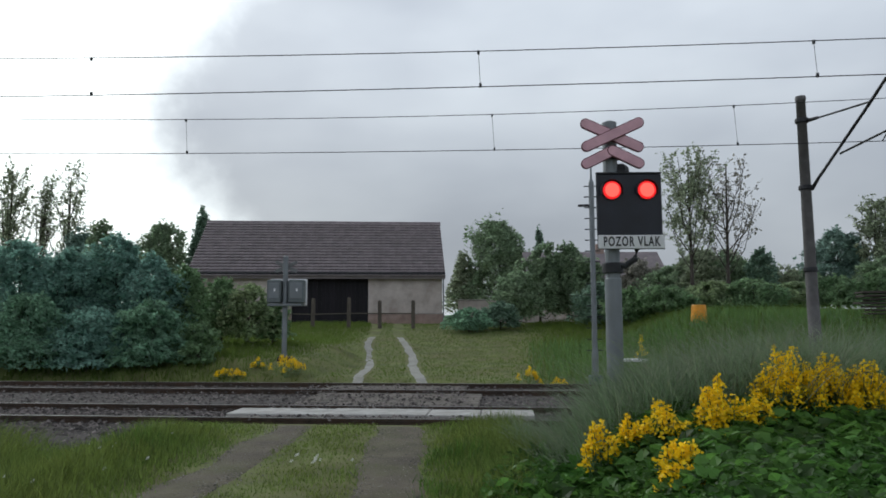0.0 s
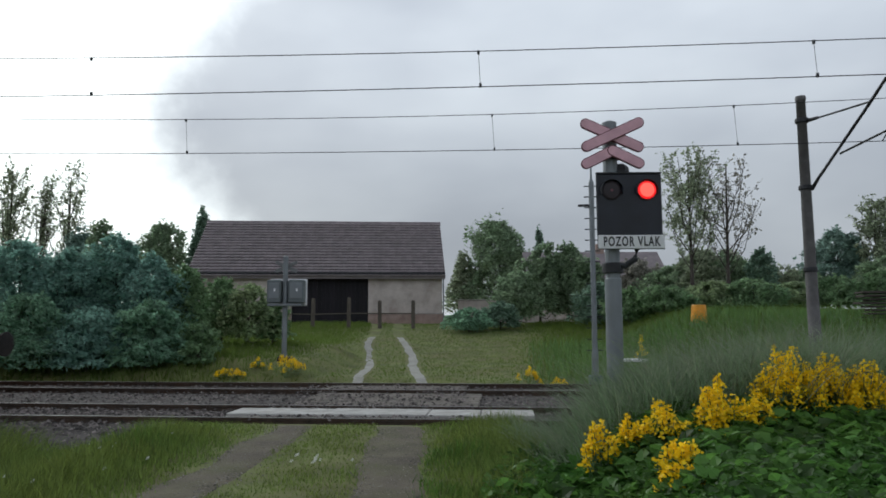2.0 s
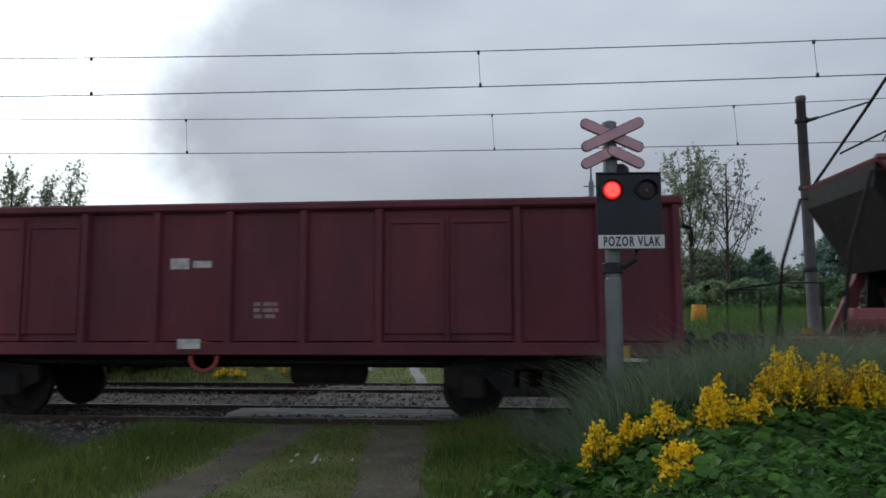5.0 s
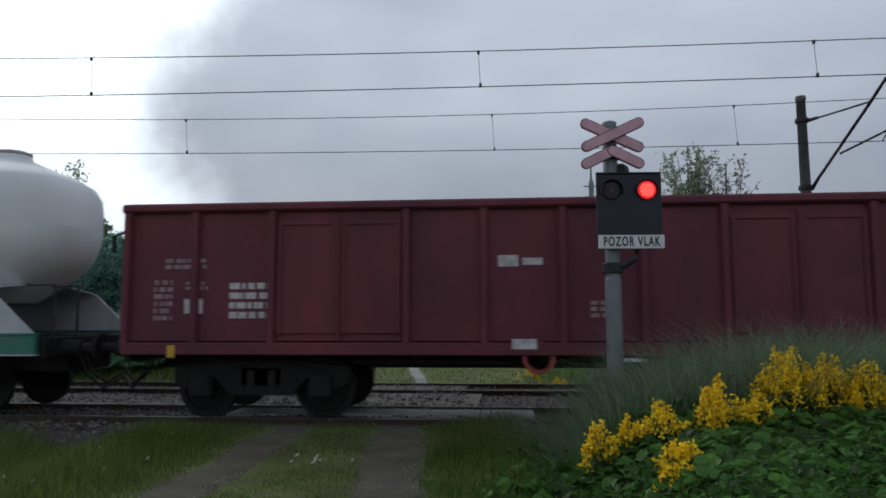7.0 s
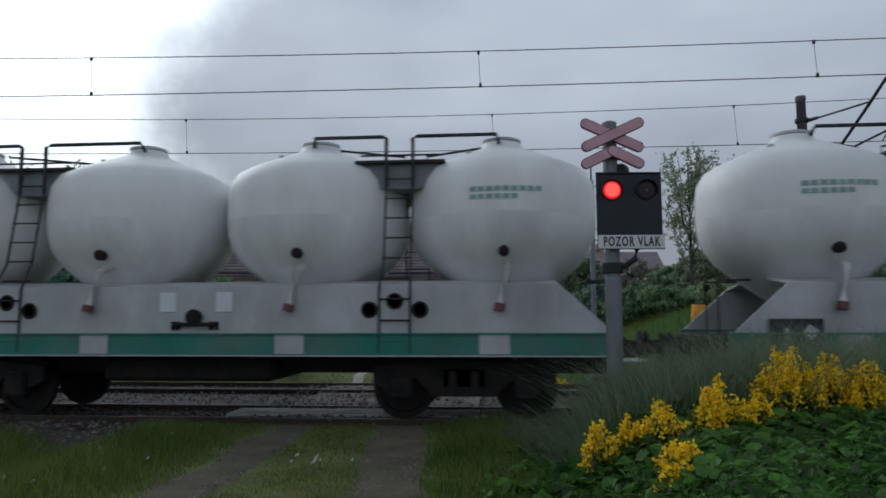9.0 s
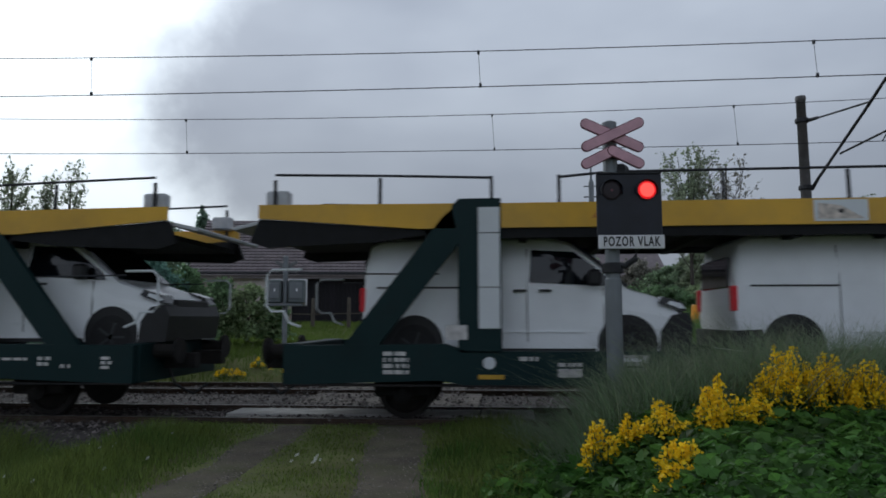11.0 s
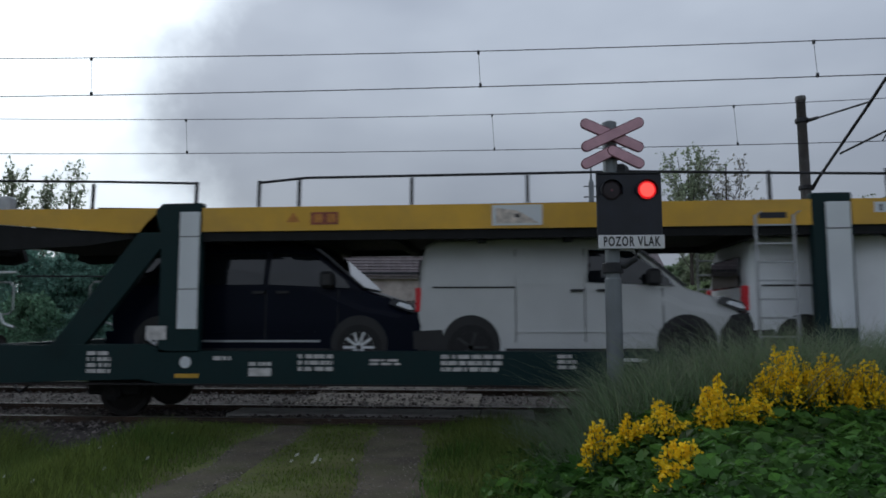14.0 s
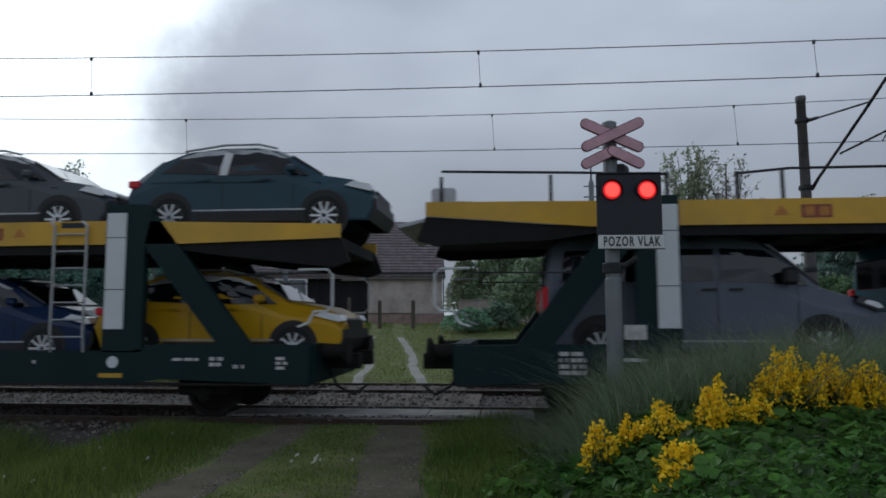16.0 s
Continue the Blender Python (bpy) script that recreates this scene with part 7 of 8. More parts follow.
            bx("warning_label", 8.1, 8.5, min(s * 1.44, s * 1.446), max(s * 1.44, s * 1.446), 2.82 + low, 3.0 + low, M["warn"], 0)
            pr("notice_mark", [(5.25, 2.80 + low), (5.85, 2.80 + low), (5.85, 3.02 + low), (5.55, 2.98 + low)], min(s * 1.446, s * 1.449), max(s * 1.446, s * 1.449), M["notice_pale"])
            bx("notice_dot", 5.52, 5.58, min(s * 1.449, s * 1.452), max(s * 1.449, s * 1.452), 2.88 + low, 2.93 + low, M["ink"], 0)
            pr("warning_triangle", [(8.66, 2.86 + low), (8.86, 2.86 + low), (8.76, 3.0 + low)], min(s * 1.44, s * 1.446), max(s * 1.44, s * 1.446), M["warn_orange"])
            for q in (8.14, 8.33):
                bx("warning_mark", q, q + 0.12, min(s * 1.446, s * 1.449), max(s * 1.446, s * 1.449), 2.85 + low, 2.97 + low, M["warn_orange"], 0)
            bx("notice", 0.5, 0.78, min(s * 1.44, s * 1.446), max(s * 1.44, s * 1.446), 2.88 + low, 3.02 + low, M["carrier_white"], 0)
            bx("jack_mark", 10.1, 10.45, min(s * 1.45, s * 1.46), max(s * 1.45, s * 1.46), 0.64, 0.70, M["yellow_paint"], 0)
            bx("jack_mark", 1.1, 1.45, min(s * 1.45, s * 1.46), max(s * 1.45, s * 1.46), 0.64, 0.70, M["yellow_paint"], 0)
            part("disc_mark", lathe(B(), [(0.085, s * 1.452), (0.085, s * 1.458)], 16, (h * 10.3, 0, 0.86), "y"), M["carrier_white"], t)
            part("disc_mark", lathe(B(), [(0.085, s * 1.452), (0.085, s * 1.458)], 16, (h * 1.75, 0, 0.86), "y"), M["carrier_white"], t)
            if h < 0:
                marks(t, s * 1.451, [(-11.6, 0.86, 0.36, 0.34, 4), (-9.75, 0.92, 0.28, 0.09, 1), (-9.2, 0.8, 0.32, 0.16, 2), (-8.4, 0.86, 0.5, 0.26, 3), (-7.4, 0.87, 0.45, 0.1, 2), (-6.2, 0.86, 0.85, 0.26, 3), (-4.9, 0.88, 0.25, 0.22, 3), (-4.2, 0.88, 0.3, 0.1, 2), (-3.0, 0.8, 0.4, 0.13, 2), (-1.9, 0.87, 0.3, 0.28, 4)], M["mark"])
                plate_mark(t, -10.75, 1.28, 0.3, 0.2, s * 1.45, M["mark"], "label_plate")
                plate_mark(t, -9.2, 0.72, 0.32, 0.1, s * 1.452, M["mark"], "label_plate")
            else:
                marks(t, s * 1.451, [(7.2, 0.88, 0.85, 0.26, 3), (9.1, 0.86, 0.05, 0.08, 1), (11.4, 0.9, 0.4, 0.06, 1), (11.85, 0.87, 0.2, 0.16, 2), (12.2, 0.8, 0.2, 0.08, 1), (13.0 - 0.2, 0.85, 0.16, 0.2, 3)], M["mark"])
            # suspension
            for xa in (2.38, 11.55):
                bx("axle_guard", xa - 0.42, xa + 0.42, min(s * 1.0, s * 1.12), max(s * 1.0, s * 1.12), 0.36, 0.6, M["under"], 0.03)
                part("wheel", lathe(B(), [(0.41, s * 0.69), (0.42, s * 0.70), (0.41, s * 0.80), (0.33, s * 0.81), (0.3, s * 0.77), (0.12, s * 0.82), (0.08, s * 0.95)], 26, (h * xa, 0, 0.42), "y"), M["wheel"], t)
                part("axle_box", lathe(B(), [(0.13, s * 0.95), (0.14, s * 1.16), (0.06, s * 1.2)], 14, (h * xa, 0, 0.42), "y"), M["under"], t)
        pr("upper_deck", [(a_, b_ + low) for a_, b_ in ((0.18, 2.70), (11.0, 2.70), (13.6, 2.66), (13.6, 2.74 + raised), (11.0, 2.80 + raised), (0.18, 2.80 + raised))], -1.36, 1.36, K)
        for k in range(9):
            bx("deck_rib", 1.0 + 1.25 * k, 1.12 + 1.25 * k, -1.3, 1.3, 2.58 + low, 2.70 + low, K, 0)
        if not end_down:
            for y in (-1.25, 1.25):
                bx("end_block", 13.2, 13.55, y - 0.1, y + 0.1, 3.1, 3.34, M["galv"], 0.03)
            part("ramp_flap", box(B(), min(h * 13.5, h * 14.05), max(h * 13.5, h * 14.05), -1.3, 1.3, 2.82, 2.88, 0.01, Matrix.Rotation(h * 0.22, 3, "Y")), M["galv"], t, "grey folding ramp flap")
    part("centre_joint", box(B(), -0.75, 0.75, -1.0, 1.0, 0.55, 0.92, 0.04), M["under"], t)
    part("joint_bellows", prism(B(), [(-0.5, 2.72), (-0.2, 2.95), (0.2, 2.95), (0.5, 2.72), (0.35, 2.6), (-0.35, 2.6)], -1.2, 1.2), K, t)
    return t


# ---- road vehicles on the carriers ----
def car_wheels(t, xs, r, y, fancy):
    for x in xs:
        for s in (-1, 1):
            w = part("wheel", lathe(B(), [(r * 0.7, s * (y - 0.2)), (r * 0.97, s * (y - 0.19)), (r, s * (y - 0.15)), (r, s * (y - 0.04)), (r * 0.95, s * y), (r * 0.68, s * (y + 0.002))], 26, (x, 0, r), "y"), M["tyre"], t)
            part("rim", lathe(B(), [(r * 0.67, s * (y - 0.05)), (r * 0.66, s * (y + 0.003)), (r * 0.58, s * (y - 0.01)), (r * 0.2, s * (y - 0.025)), (r * 0.12, s * (y + 0.002))], 20, (x, 0, r), "y"), M["rim"] if fancy else M["trim_black"], w)
            for k in range(5 if not fancy else 10):
                a = 2 * math.pi * k / (5 if not fancy else 10)
                part("spoke", box(B(), x + r * 0.38 * math.cos(a) - r * 0.28, x + r * 0.38 * math.cos(a) + r * 0.28, min(s * (y - 0.02), s * (y + 0.006)), max(s * (y - 0.02), s * (y + 0.006)), r + r * 0.38 * math.sin(a) - 0.018, r + r * 0.38 * math.sin(a) + 0.018, 0, Matrix.Rotation(-a, 3, "Y")), M["rim"] if fancy else M["steel_disc"], w)


def shell_body(profile, hw, belt, taper):
    """Body skin from its side outline: widest below the belt, leaning in above it."""
    bm_ = B()
    secs = []
    for y, k, inset in ((-hw, 0.50, 0.05), (-hw + 0.015, 0.62, 0.02), (-(hw - taper), 0.955, 0.008), (-(hw - taper - 0.10), 1.0, 0.0),
                        ((hw - taper - 0.10), 1.0, 0.0), (hw - taper, 0.955, 0.008), (hw - 0.015, 0.62, 0.02), (hw, 0.50, 0.05)):
        ring = []
        for x, z in profile:
            zz = z if z <= belt else belt + (z - belt) * k
            ring.append((x * (1 - inset * 0.35), y, zz + (0.03 if z < 0.4 and inset > 0.04 else 0.0)))
        secs.append(ring)
    return loft(bm_, secs)


def side_y(x, z, profile, hw, belt, taper):
    """Half width of the body skin at a point of its side."""
    up = [p for p in profile if p[1] > belt + 0.05]
    up.sort()
    top = up[0][1]
    for (xa, za), (xb, zb) in zip(up, up[1:]):
        if xa <= x <= xb and xb > xa:
            top = za + (zb - za) * (x - xa) / (xb - xa)
    k = (z - belt) / max(0.1, top - belt)
    if k < 0.5:
        return hw
    if k < 0.62:
        return hw - 0.015 * (k - 0.5) / 0.12
    return hw - 0.015 - (taper - 0.015) * min(1.3, (k - 0.62) / 0.335)


def slab_on_side(nm, pts, profile, hw, belt, taper, s, mat, parent, label="", proud=0.008):
    """A flush panel that follows the body side, cut into upright strips so that it bends with it."""
    bm_ = B()
    va, vb = [], []
    ring = []
    for (xa, za), (xb, zb) in zip(pts, pts[1:] + pts[:1]):
        for q in range(3):
            ring.append((xa + (xb - xa) * q / 3, za + (zb - za) * q / 3))
    for x, z in ring:
        y = side_y(x, z, profile, hw, belt, taper)
        va.append(bm_.verts.new((x, s * (y + proud + 0.006), z)))
        vb.append(bm_.verts.new((x, s * (y - 0.05), z)))
    cx, cz = sum(p[0] for p in ring) / len(ring), sum(p[1] for p in ring) / len(ring)
    c = bm_.verts.new((cx, s * (side_y(cx, cz, profile, hw, belt, taper) + proud + 0.006), cz))
    fs_, n = [], len(ring)
    for i in range(n):
        fs_.append(bm_.faces.new((va[i], va[(i + 1) % n], c)))
        fs_.append(bm_.faces.new((va[i], vb[i], vb[(i + 1) % n], va[(i + 1) % n])))
    bmesh.ops.recalc_face_normals(bm_, faces=fs_)
    return part(nm, bm_, mat, parent, label)


VAN = [(-2.40, 0.42), (-2.44, 0.95), (-2.40, 1.55), (-2.32, 1.86), (-2.16, 1.95), (-1.0, 1.985), (0.35, 1.97), (0.72, 1.89), (0.99, 1.71), (1.60, 1.20), (2.02, 1.07), (2.30, 0.95), (2.43, 0.74), (2.44, 0.40), (2.30, 0.27), (-2.25, 0.27)]


def van(color_name, color, words_, windows=False, fancy=False, long=0.965):
    t = thing("van", pose(0, 0, 0), words_, "van", "new vans on the carriers")
    p = paint("van_" + color_name, color)
    hw, belt, top, tp = 0.95, 0.55, 1.98, 0.10
    part("body", shell_body([(x * long, z) for x, z in VAN], hw, belt, tp), p, t)
    bumper = p if fancy else M["trim_black"]
    part("front_bumper", prism(B(), [(2.0 * long, 0.26), (2.46 * long, 0.28), (2.51 * long, 0.66), (2.45 * long, 0.84), (2.2 * long, 0.80), (2.04 * long, 0.58)], -0.955, 0.955), bumper, t)
    part("grille", box(B(), 2.38 * long, 2.46 * long, -0.6, 0.6, 0.72, 0.92, 0.02), M["trim_black"], t)
    part("rear_bumper", prism(B(), [(-2.0 * long, 0.27), (-2.49 * long, 0.32), (-2.5 * long, 0.58), (-2.05 * long, 0.60)], -0.957, 0.957), bumper, t)
    part("windscreen", prism(B(), [(0.77 * long, 1.865), (0.98 * long, 1.715), (1.58 * long, 1.225), (1.61 * long, 1.235), (1.02 * long, 1.73), (0.80 * long, 1.885)], -0.80, 0.80), M["glass_dark"], t)
    part("rear_window", box(B(), -2.445 * long, -2.40 * long, -0.7, 0.7, 1.2, 1.65, 0.02), M["glass_dark"], t)
    for s in (-1, 1):
        def side(nm, pts, mat, par=t, lab="", pr_=0.006):
            return slab_on_side(nm, [(x * long, z) for x, z in pts], VAN, hw, belt, tp, s, mat, par, lab, pr_)
        side("side_window", [(0.12, 1.28), (1.40, 1.22), (1.32, 1.34), (0.80, 1.73), (0.16, 1.76)], M["glass_dark"])
        if windows:
            side("side_window", [(-0.95, 1.28), (0.04, 1.28), (0.06, 1.75), (-0.95, 1.76)], M["glass_dark"])
            side("side_window", [(-2.2, 1.28), (-1.05, 1.28), (-1.05, 1.75), (-2.12, 1.74)], M["glass_dark"])
            side("chrome_strip", [(-1.05, 0.42), (0.95, 0.42), (0.95, 0.45), (-1.05, 0.45)], M["galv"])
        else:
            side("slide_rail", [(-2.2, 1.205), (-0.95, 1.20), (-0.95, 1.225), (-2.2, 1.23)], M["trim_black"], t, "", 0.004)
        for q in (0.08, -0.95, 1.22):
            side("door_gap", [(q, 0.42), (q + 0.014, 0.42), (q + 0.014, 1.78 if q < 1 else 1.2), (q, 1.78 if q < 1 else 1.2)], M["trim_black"], t, "", 0.001)
        for q in (0.0, 0.38):
            side("door_handle", [(q - 0.12, 1.145), (q + 0.07, 1.145), (q + 0.07, 1.18), (q - 0.12, 1.18)], M["trim_black"], t, "", 0.03)
        side("sill_strip", [(-1.1, 0.27), (1.1, 0.27), (1.1, 0.33), (-1.1, 0.33)], M["trim_black"], t, "", 0.005)
        side("crease", [(-0.9, 0.56), (0.9, 0.56), (0.9, 0.575), (-0.9, 0.575)], p, t, "", 0.012)
        for x in (-1.62 * long, 1.56 * long):
            part("wheel_arch", lathe(B(), [(0.425, s * 0.90), (0.425, s * 0.957), (0.33, s * 0.955)], 26, (x, 0, 0.39), "y"), M["trim_black"], t)
        hl_ = part("headlamp", prism(B(), [(2.02 * long, 0.98), (2.34 * long, 0.86), (2.43 * long, 0.86), (2.38 * long, 0.98), (2.08 * long, 1.07)], min(s * 0.62, s * 0.956), max(s * 0.62, s * 0.956)), M["glass_dark"], t)
        part("lamp_lens", prism(B(), [(2.14 * long, 0.965), (2.33 * long, 0.895), (2.40 * long, 0.90), (2.34 * long, 0.97), (2.18 * long, 1.01)], min(s * 0.7, s * 0.962), max(s * 0.7, s * 0.962)), M["head_glass"], hl_)
        part("tail_lamp", box(B(), -2.465 * long, -2.38 * long, min(s * 0.80, s * 0.957), max(s * 0.80, s * 0.957), 0.86, 1.22, 0.02), M["tail_red"], t)
        part("mirror", box(B(), 0.98 * long, 1.18 * long, min(s * 0.97, s * 1.16), max(s * 0.97, s * 1.16), 1.22, 1.46, 0.04), M["trim_black"], t)
    car_wheels(t, (-1.62 * long, 1.56 * long), 0.345, 0.966, fancy)
    return t


SUV = [(-2.02, 0.46), (-2.10, 0.80), (-2.06, 0.98), (-1.98, 1.04), (-1.55, 1.34), (-1.15, 1.50), (-0.55, 1.57), (0.05, 1.57), (0.40, 1.50), (0.68, 1.38), (1.18, 1.07), (1.70, 0.98), (1.98, 0.86), (2.10, 0.70), (2.10, 0.46), (2.0, 0.26), (-1.95, 0.26)]


def suv(color_name, color, words_):
    t = thing("suv", pose(0, 0, 0), words_, "car", "new cars on the carriers")
    p = paint("suv_" + color_name, color)
    hw, belt, top, tp = 0.92, 0.45, 1.58, 0.14
    part("body", shell_body(SUV, hw, belt, tp), p, t)
    part("windscreen", prism(B(), [(0.66, 1.38), (1.15, 1.08), (1.18, 1.095), (0.70, 1.40)], -0.74, 0.74), M["glass_dark"], t)
    part("rear_window", prism(B(), [(-1.56, 1.32), (-1.95, 1.05), (-1.98, 1.06), (-1.58, 1.35)], -0.7, 0.7), M["glass_dark"], t)
    part("grille", box(B(), 2.0, 2.115, -0.55, 0.55, 0.55, 0.8, 0.03), M["trim_black"], t)
    for s in (-1, 1):
        def side(nm, pts, mat, pr_=0.006):
            return slab_on_side(nm, pts, SUV, hw, belt, tp, s, mat, t, "", pr_)
        side("side_window", [(-0.36, 1.04), (0.98, 1.03), (0.60, 1.33), (0.30, 1.45), (-0.30, 1.48)], M["glass_dark"])
        side("side_window", [(-1.52, 1.10), (-0.50, 1.05), (-0.44, 1.48), (-0.9, 1.46), (-1.22, 1.36)], M["glass_dark"])
        side("cover_strip", [(-0.50, 1.04), (-0.36, 1.04), (-0.30, 1.49), (-0.44, 1.49)], M["white_sign"], 0.012)
        side("window_trim", [(-1.22, 1.37), (-0.9, 1.475), (-0.3, 1.50), (0.30, 1.47), (0.62, 1.345), (0.60, 1.33), (0.30, 1.45), (-0.3, 1.48), (-0.9, 1.455), (-1.22, 1.35)], M["galv"], 0.012)
        side("shoulder_line", [(-1.7, 0.93), (1.2, 0.90), (1.2, 0.915), (-1.7, 0.945)], p, 0.014)
        for q in (-0.75, 0.28):
            side("door_handle", [(q - 0.1, 0.95), (q + 0.08, 0.95), (q + 0.08, 0.985), (q - 0.1, 0.985)], p, 0.03)
        side("sill_strip", [(-0.9, 0.26), (0.9, 0.26), (0.9, 0.42), (-0.9, 0.42)], M["trim_black"])
        side("chrome_strip", [(-0.95, 0.44), (0.95, 0.44), (0.95, 0.465), (-0.95, 0.465)], M["galv"], 0.014)
        for q in (-0.45, 0.75):
            side("door_gap", [(q, 0.45), (q + 0.012, 0.45), (q + 0.012, 1.02), (q, 1.02)], M["trim_black"], 0.001)
        for x in (-1.34, 1.28):
            part("wheel_arch", lathe(B(), [(0.405, s * 0.86), (0.41, s * 0.928), (0.33, s * 0.926)], 26, (x, 0, 0.36), "y"), M["trim_black"], t)
        part("headlamp", prism(B(), [(1.62, 0.84), (2.03, 0.74), (2.09, 0.76), (2.04, 0.85), (1.75, 0.91)], min(s * 0.55, s * 0.915), max(s * 0.55, s * 0.915)), M["head_glass"], t)
        part("tail_lamp", box(B(), -2.09, -1.9, min(s * 0.7, s * 0.915), max(s * 0.7, s * 0.915), 0.86, 0.98, 0.02), M["tail_red"], t)
        part("roof_bar", tube(B(), [(-1.2, s * 0.70, 1.51), (-0.5, s * 0.72, 1.60), (0.1, s * 0.72, 1.60), (0.4, s * 0.70, 1.53)], 0.02, 6), M["galv"], t)
        part("mirror", box(B(), 0.66, 0.82, min(s * 0.92, s * 1.06), max(s * 0.92, s * 1.06), 1.06, 1.18, 0.03), p, t)
    part("front_bumper", prism(B(), [(1.72, 0.26), (2.04, 0.26), (2.14, 0.46), (2.13, 0.62), (1.9, 0.60), (1.72, 0.40)], -0.90, 0.90), M["trim_black"], t)
    car_wheels(t, (-1.34, 1.28), 0.345, 0.935, True)
    t.scale = (0.93, 0.97, 0.93)
    return t


# ---- the train made up: each vehicle with the second at which its middle passes the crossing's centre ----
TRAIN = [(locomotive(), 2.954, 0.0, 0.0)]
hop = hopper_wagon()
TRAIN += [(hop, 3.732, 0.0, 0.0), (copy_thing(hop, pose(0, 0, 0)), 4.415, 0.0, 0.0)]
eas = open_wagon()
TRAIN += [(eas, 4.415 + 13.05 / 17.65, 0.0, 0.0), (copy_thing(eas, pose(0, 0, 0)), 6.165, 0.0, 0.0), (copy_thing(eas, pose(0, 0, 0)), 6.955, 0.0, 0.0)]
silo_w = silo_wagon()
TRAIN += [(silo_w, 7.73, 0.0, 0.0), (copy_thing(silo_w, pose(0, 0, 0)), 8.49, 0.0, 0.0), (copy_thing(silo_w, pose(0, 0, 0)), 9.253, 0.0, 0.0)]
SPEED = 17.65
car_w = car_carrier()
UNITS = [10.43, 12.052, 13.676, 15.292]
TRAIN.append((car_w, UNITS[0], 0.0, 0.0))
for u in UNITS[1:]:
    TRAIN.append((copy_thing(car_w, pose(0, 0, 0)), u, 0.0, 0.0))
last_w = car_carrier(True)
TRAIN.append((last_w, 16.905, 0.0, 0.0))
WHITE, NIGHT, GREY, SILVER = (0.86, 0.88, 0.90), (0.004, 0.006, 0.014), (0.032, 0.040, 0.058), (0.55, 0.56, 0.56)
LOADS = [  # unit, nose from the unit's middle, colour name, colour, label, windows, bright wheels
    (0, 13.4, "white", WHITE, "white panel van on the carrier's lower deck", False, False),
    (0, 8.4, "white", WHITE, "white panel van on the carrier's lower deck", False, False),
    (0, 2.7, "white", WHITE, "white panel van on the carrier's lower deck", False, False),
    (0, -2.1, "white", WHITE, "white panel van on the carrier's lower deck", False, False),
    (0, -7.45, "white", WHITE, "white panel van on the carrier's lower deck", False, False),
    (1, 13.45, "white", WHITE, "white panel van on the carrier's lower deck", False, False),
    (1, 8.45, "white", WHITE, "white panel van on the carrier's lower deck", False, False),
    (1, 2.95, "white", WHITE, "white panel van on the carrier's lower deck", False, False),
    (1, -2.05, "white", WHITE, "white panel van on the carrier's lower deck", False, False),
    (1, -6.98, "red", (0.42, 0.010, 0.026), "bright red panel van on the carrier's lower deck", False, False),
    (2, 12.75, "night", GREY, "dark grey van on the carrier's lower deck", True, False),
    (2, 8.1, "white", WHITE, "white panel van on the carrier's lower deck", False, False),
    (2, 2.4, "white", WHITE, "white panel van on the carrier's lower deck", False, False),
    (2, -2.28, "silver", SILVER, "light grey panel van with body-coloured bumpers", False, False),
    (2, -7.0, "night", NIGHT, "glossy near-black passenger van on the carrier", True, True),
    (3, 13.25, "white", WHITE, "white panel van on the carrier's lower deck", False, False),
    (3, 8.4, "white", WHITE, "white panel van on the carrier's lower deck", False, False),
    (3, 2.88, "night", NIGHT, "near-black passenger van with bright wheels", True, True),
    (3, -2.1, "teal", (0.006, 0.105, 0.155), "teal blue panel van on the carrier's lower deck", False, False),
    (3, -7.2, "grey", (0.12, 0.14, 0.18), "dark grey passenger van with bright wheels", True, True),
]
made_vans = {}
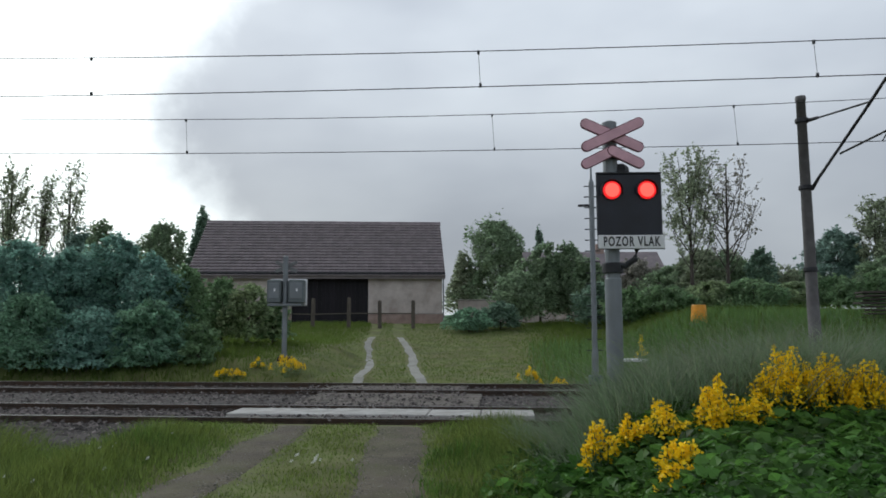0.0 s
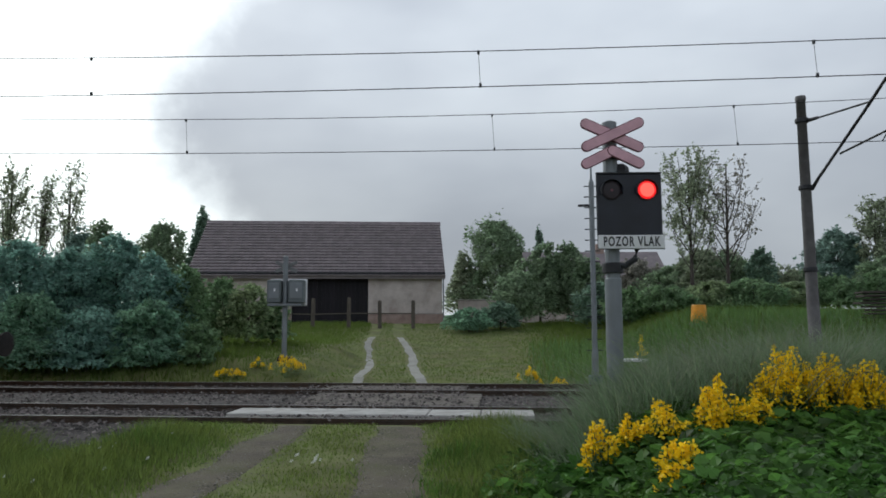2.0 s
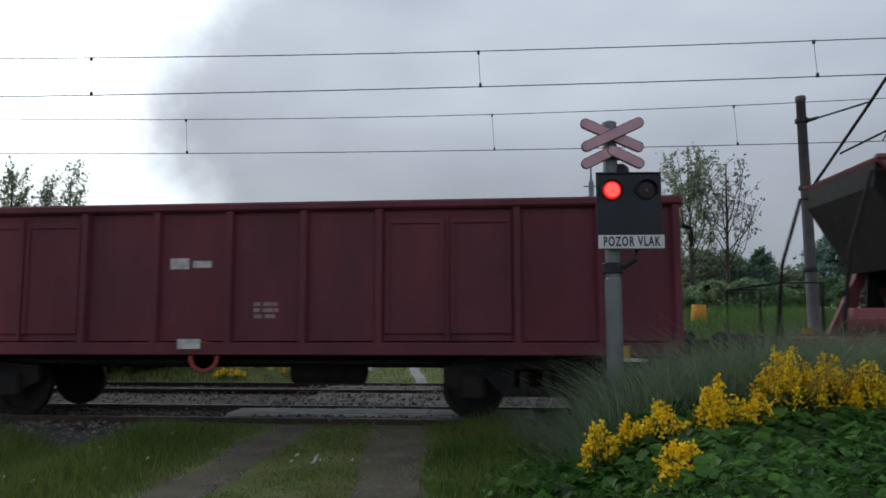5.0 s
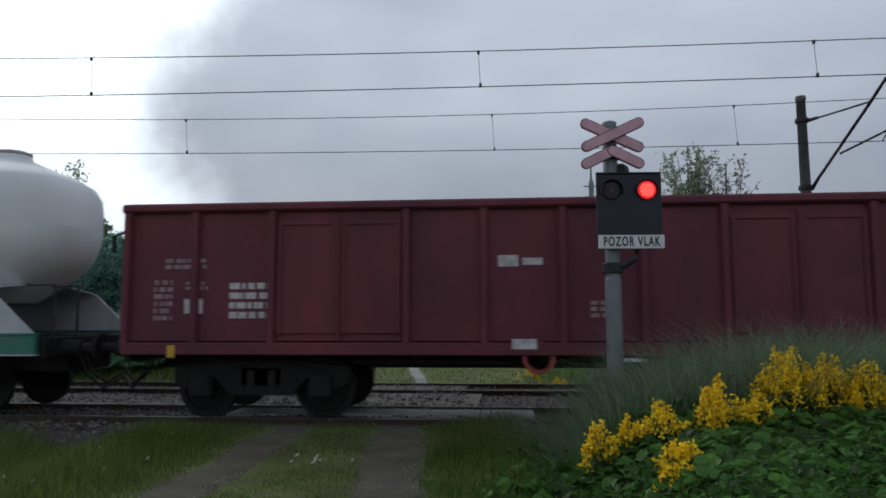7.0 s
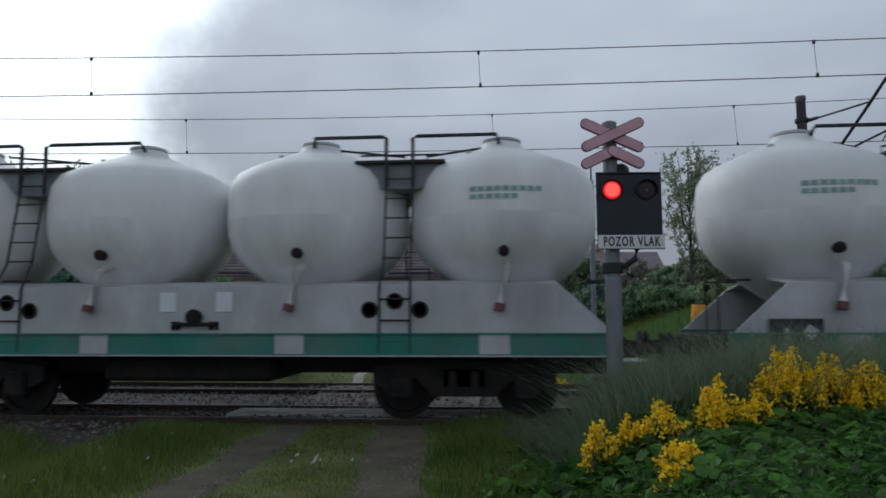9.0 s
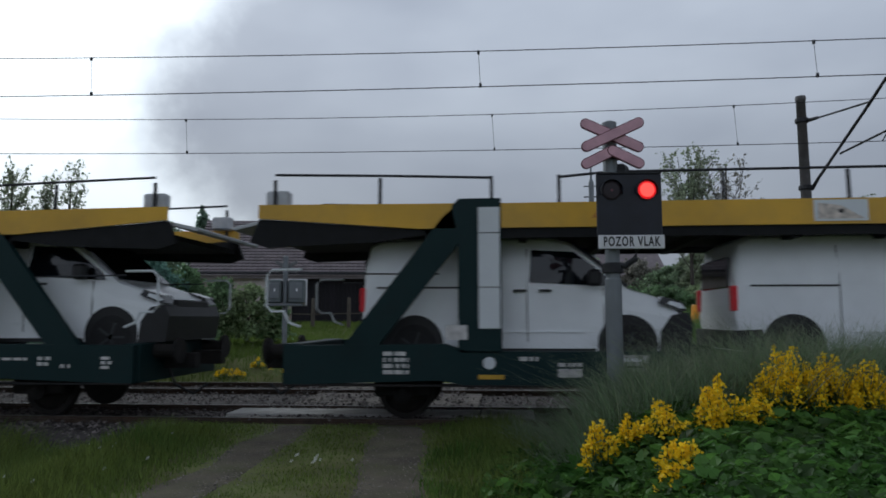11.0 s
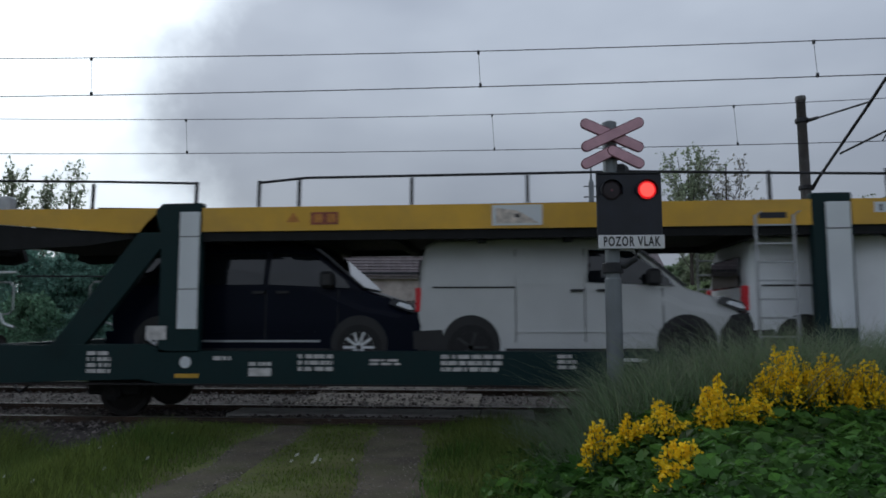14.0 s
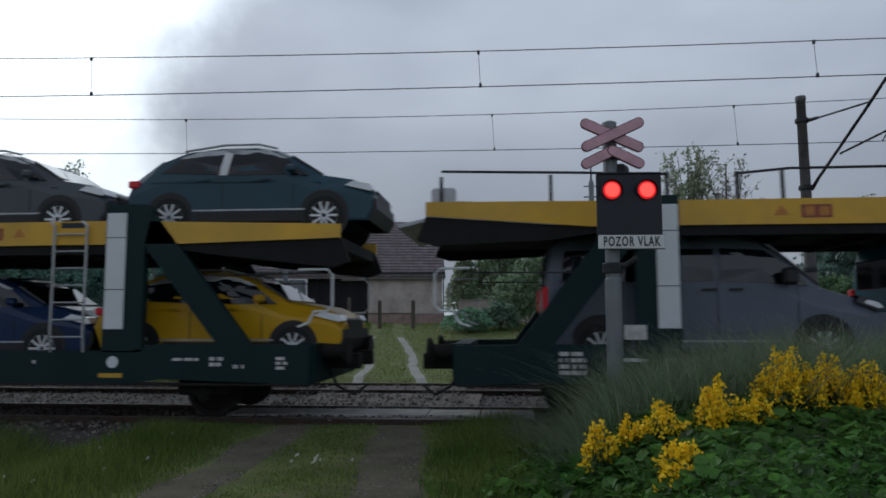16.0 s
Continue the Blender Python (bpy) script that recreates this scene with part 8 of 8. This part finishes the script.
for u, nose, cn, col, lab, win, fan in LOADS:
    key = (cn, lab, win, fan)
    if key in made_vans:
        v = copy_thing(made_vans[key], pose(0, 0, 0))
    else:
        v = made_vans[key] = van(cn, col, lab, win, fan)
    lift = 0.86 if nose > 12 or nose < -9.5 else 0.71
    tilt = 0.0
    TRAIN.append((v, UNITS[u] - (nose - 2.39) / SPEED, lift, tilt))
for nose, cn, col, lab, up in ((13.55, "yellow", (0.52, 0.30, 0.01), "yellow compact SUV on the carrier's lower deck", 0.74), (9.6, "blue", (0.012, 0.03, 0.085), "dark blue SUV on the carrier's lower deck", 0.71),
                               (14.0, "steel", (0.030, 0.068, 0.095), "blue-grey SUV on the carrier's upper deck", 2.715), (9.75, "slate", (0.075, 0.085, 0.10), "grey SUV on the carrier's upper deck", 2.715)):
    TRAIN.append((suv(cn, col, lab), 16.905 - (nose - 1.95) / SPEED, up, 0.0))


# ---- motion ----
SLACK = SPEED * (6.165 - 4.415) - 13.05 - 13.94


def train_at(t, passes):
    """How far along the track a vehicle is at t seconds: steady, but for a slight easing between the fifth and the seventh second."""
    lead = SPEED * passes if passes < 5.6 else SPEED * passes - SLACK
    return SPEED * t - SLACK * smooth(4.2, 6.3, t) - lead


def lamp_rows(on, off, x):
    """A flashing lamp: it stands out of its lens while lit and draws back into its box while dark."""
    out_pose, in_pose = pose(x, -0.2005, 2.955), pose(x, -0.150, 2.955)
    rows = []
    for k in range(-1, 13):
        a, b = on + FLASH * k, off + FLASH * k
        rows += [(a - 0.03, in_pose), (a, out_pose), (b, out_pose), (b + 0.03, in_pose)]
    first = [p for t, p in rows if t <= 0.0][-1]
    last = [p for t, p in rows if t < 16.0][-1]
    return [(0.0, first)] + [r for r in rows if 0.0 < r[0] < 16.0] + [(16.0, last)]


FLASH = 1.3333


def motions():
    for ob, passes, up, tilt in TRAIN:
        walk(ob, [(0.25 * i, pose(train_at(0.25 * i, passes), 0, up, 0, tilt, 0)) for i in range(65)])
    for (ob, x), (on, off) in zip(LAMPS, ((0.69, 1.365), (-0.02, 0.77))):
        walk(ob, lamp_rows(on, off, x))


motions()
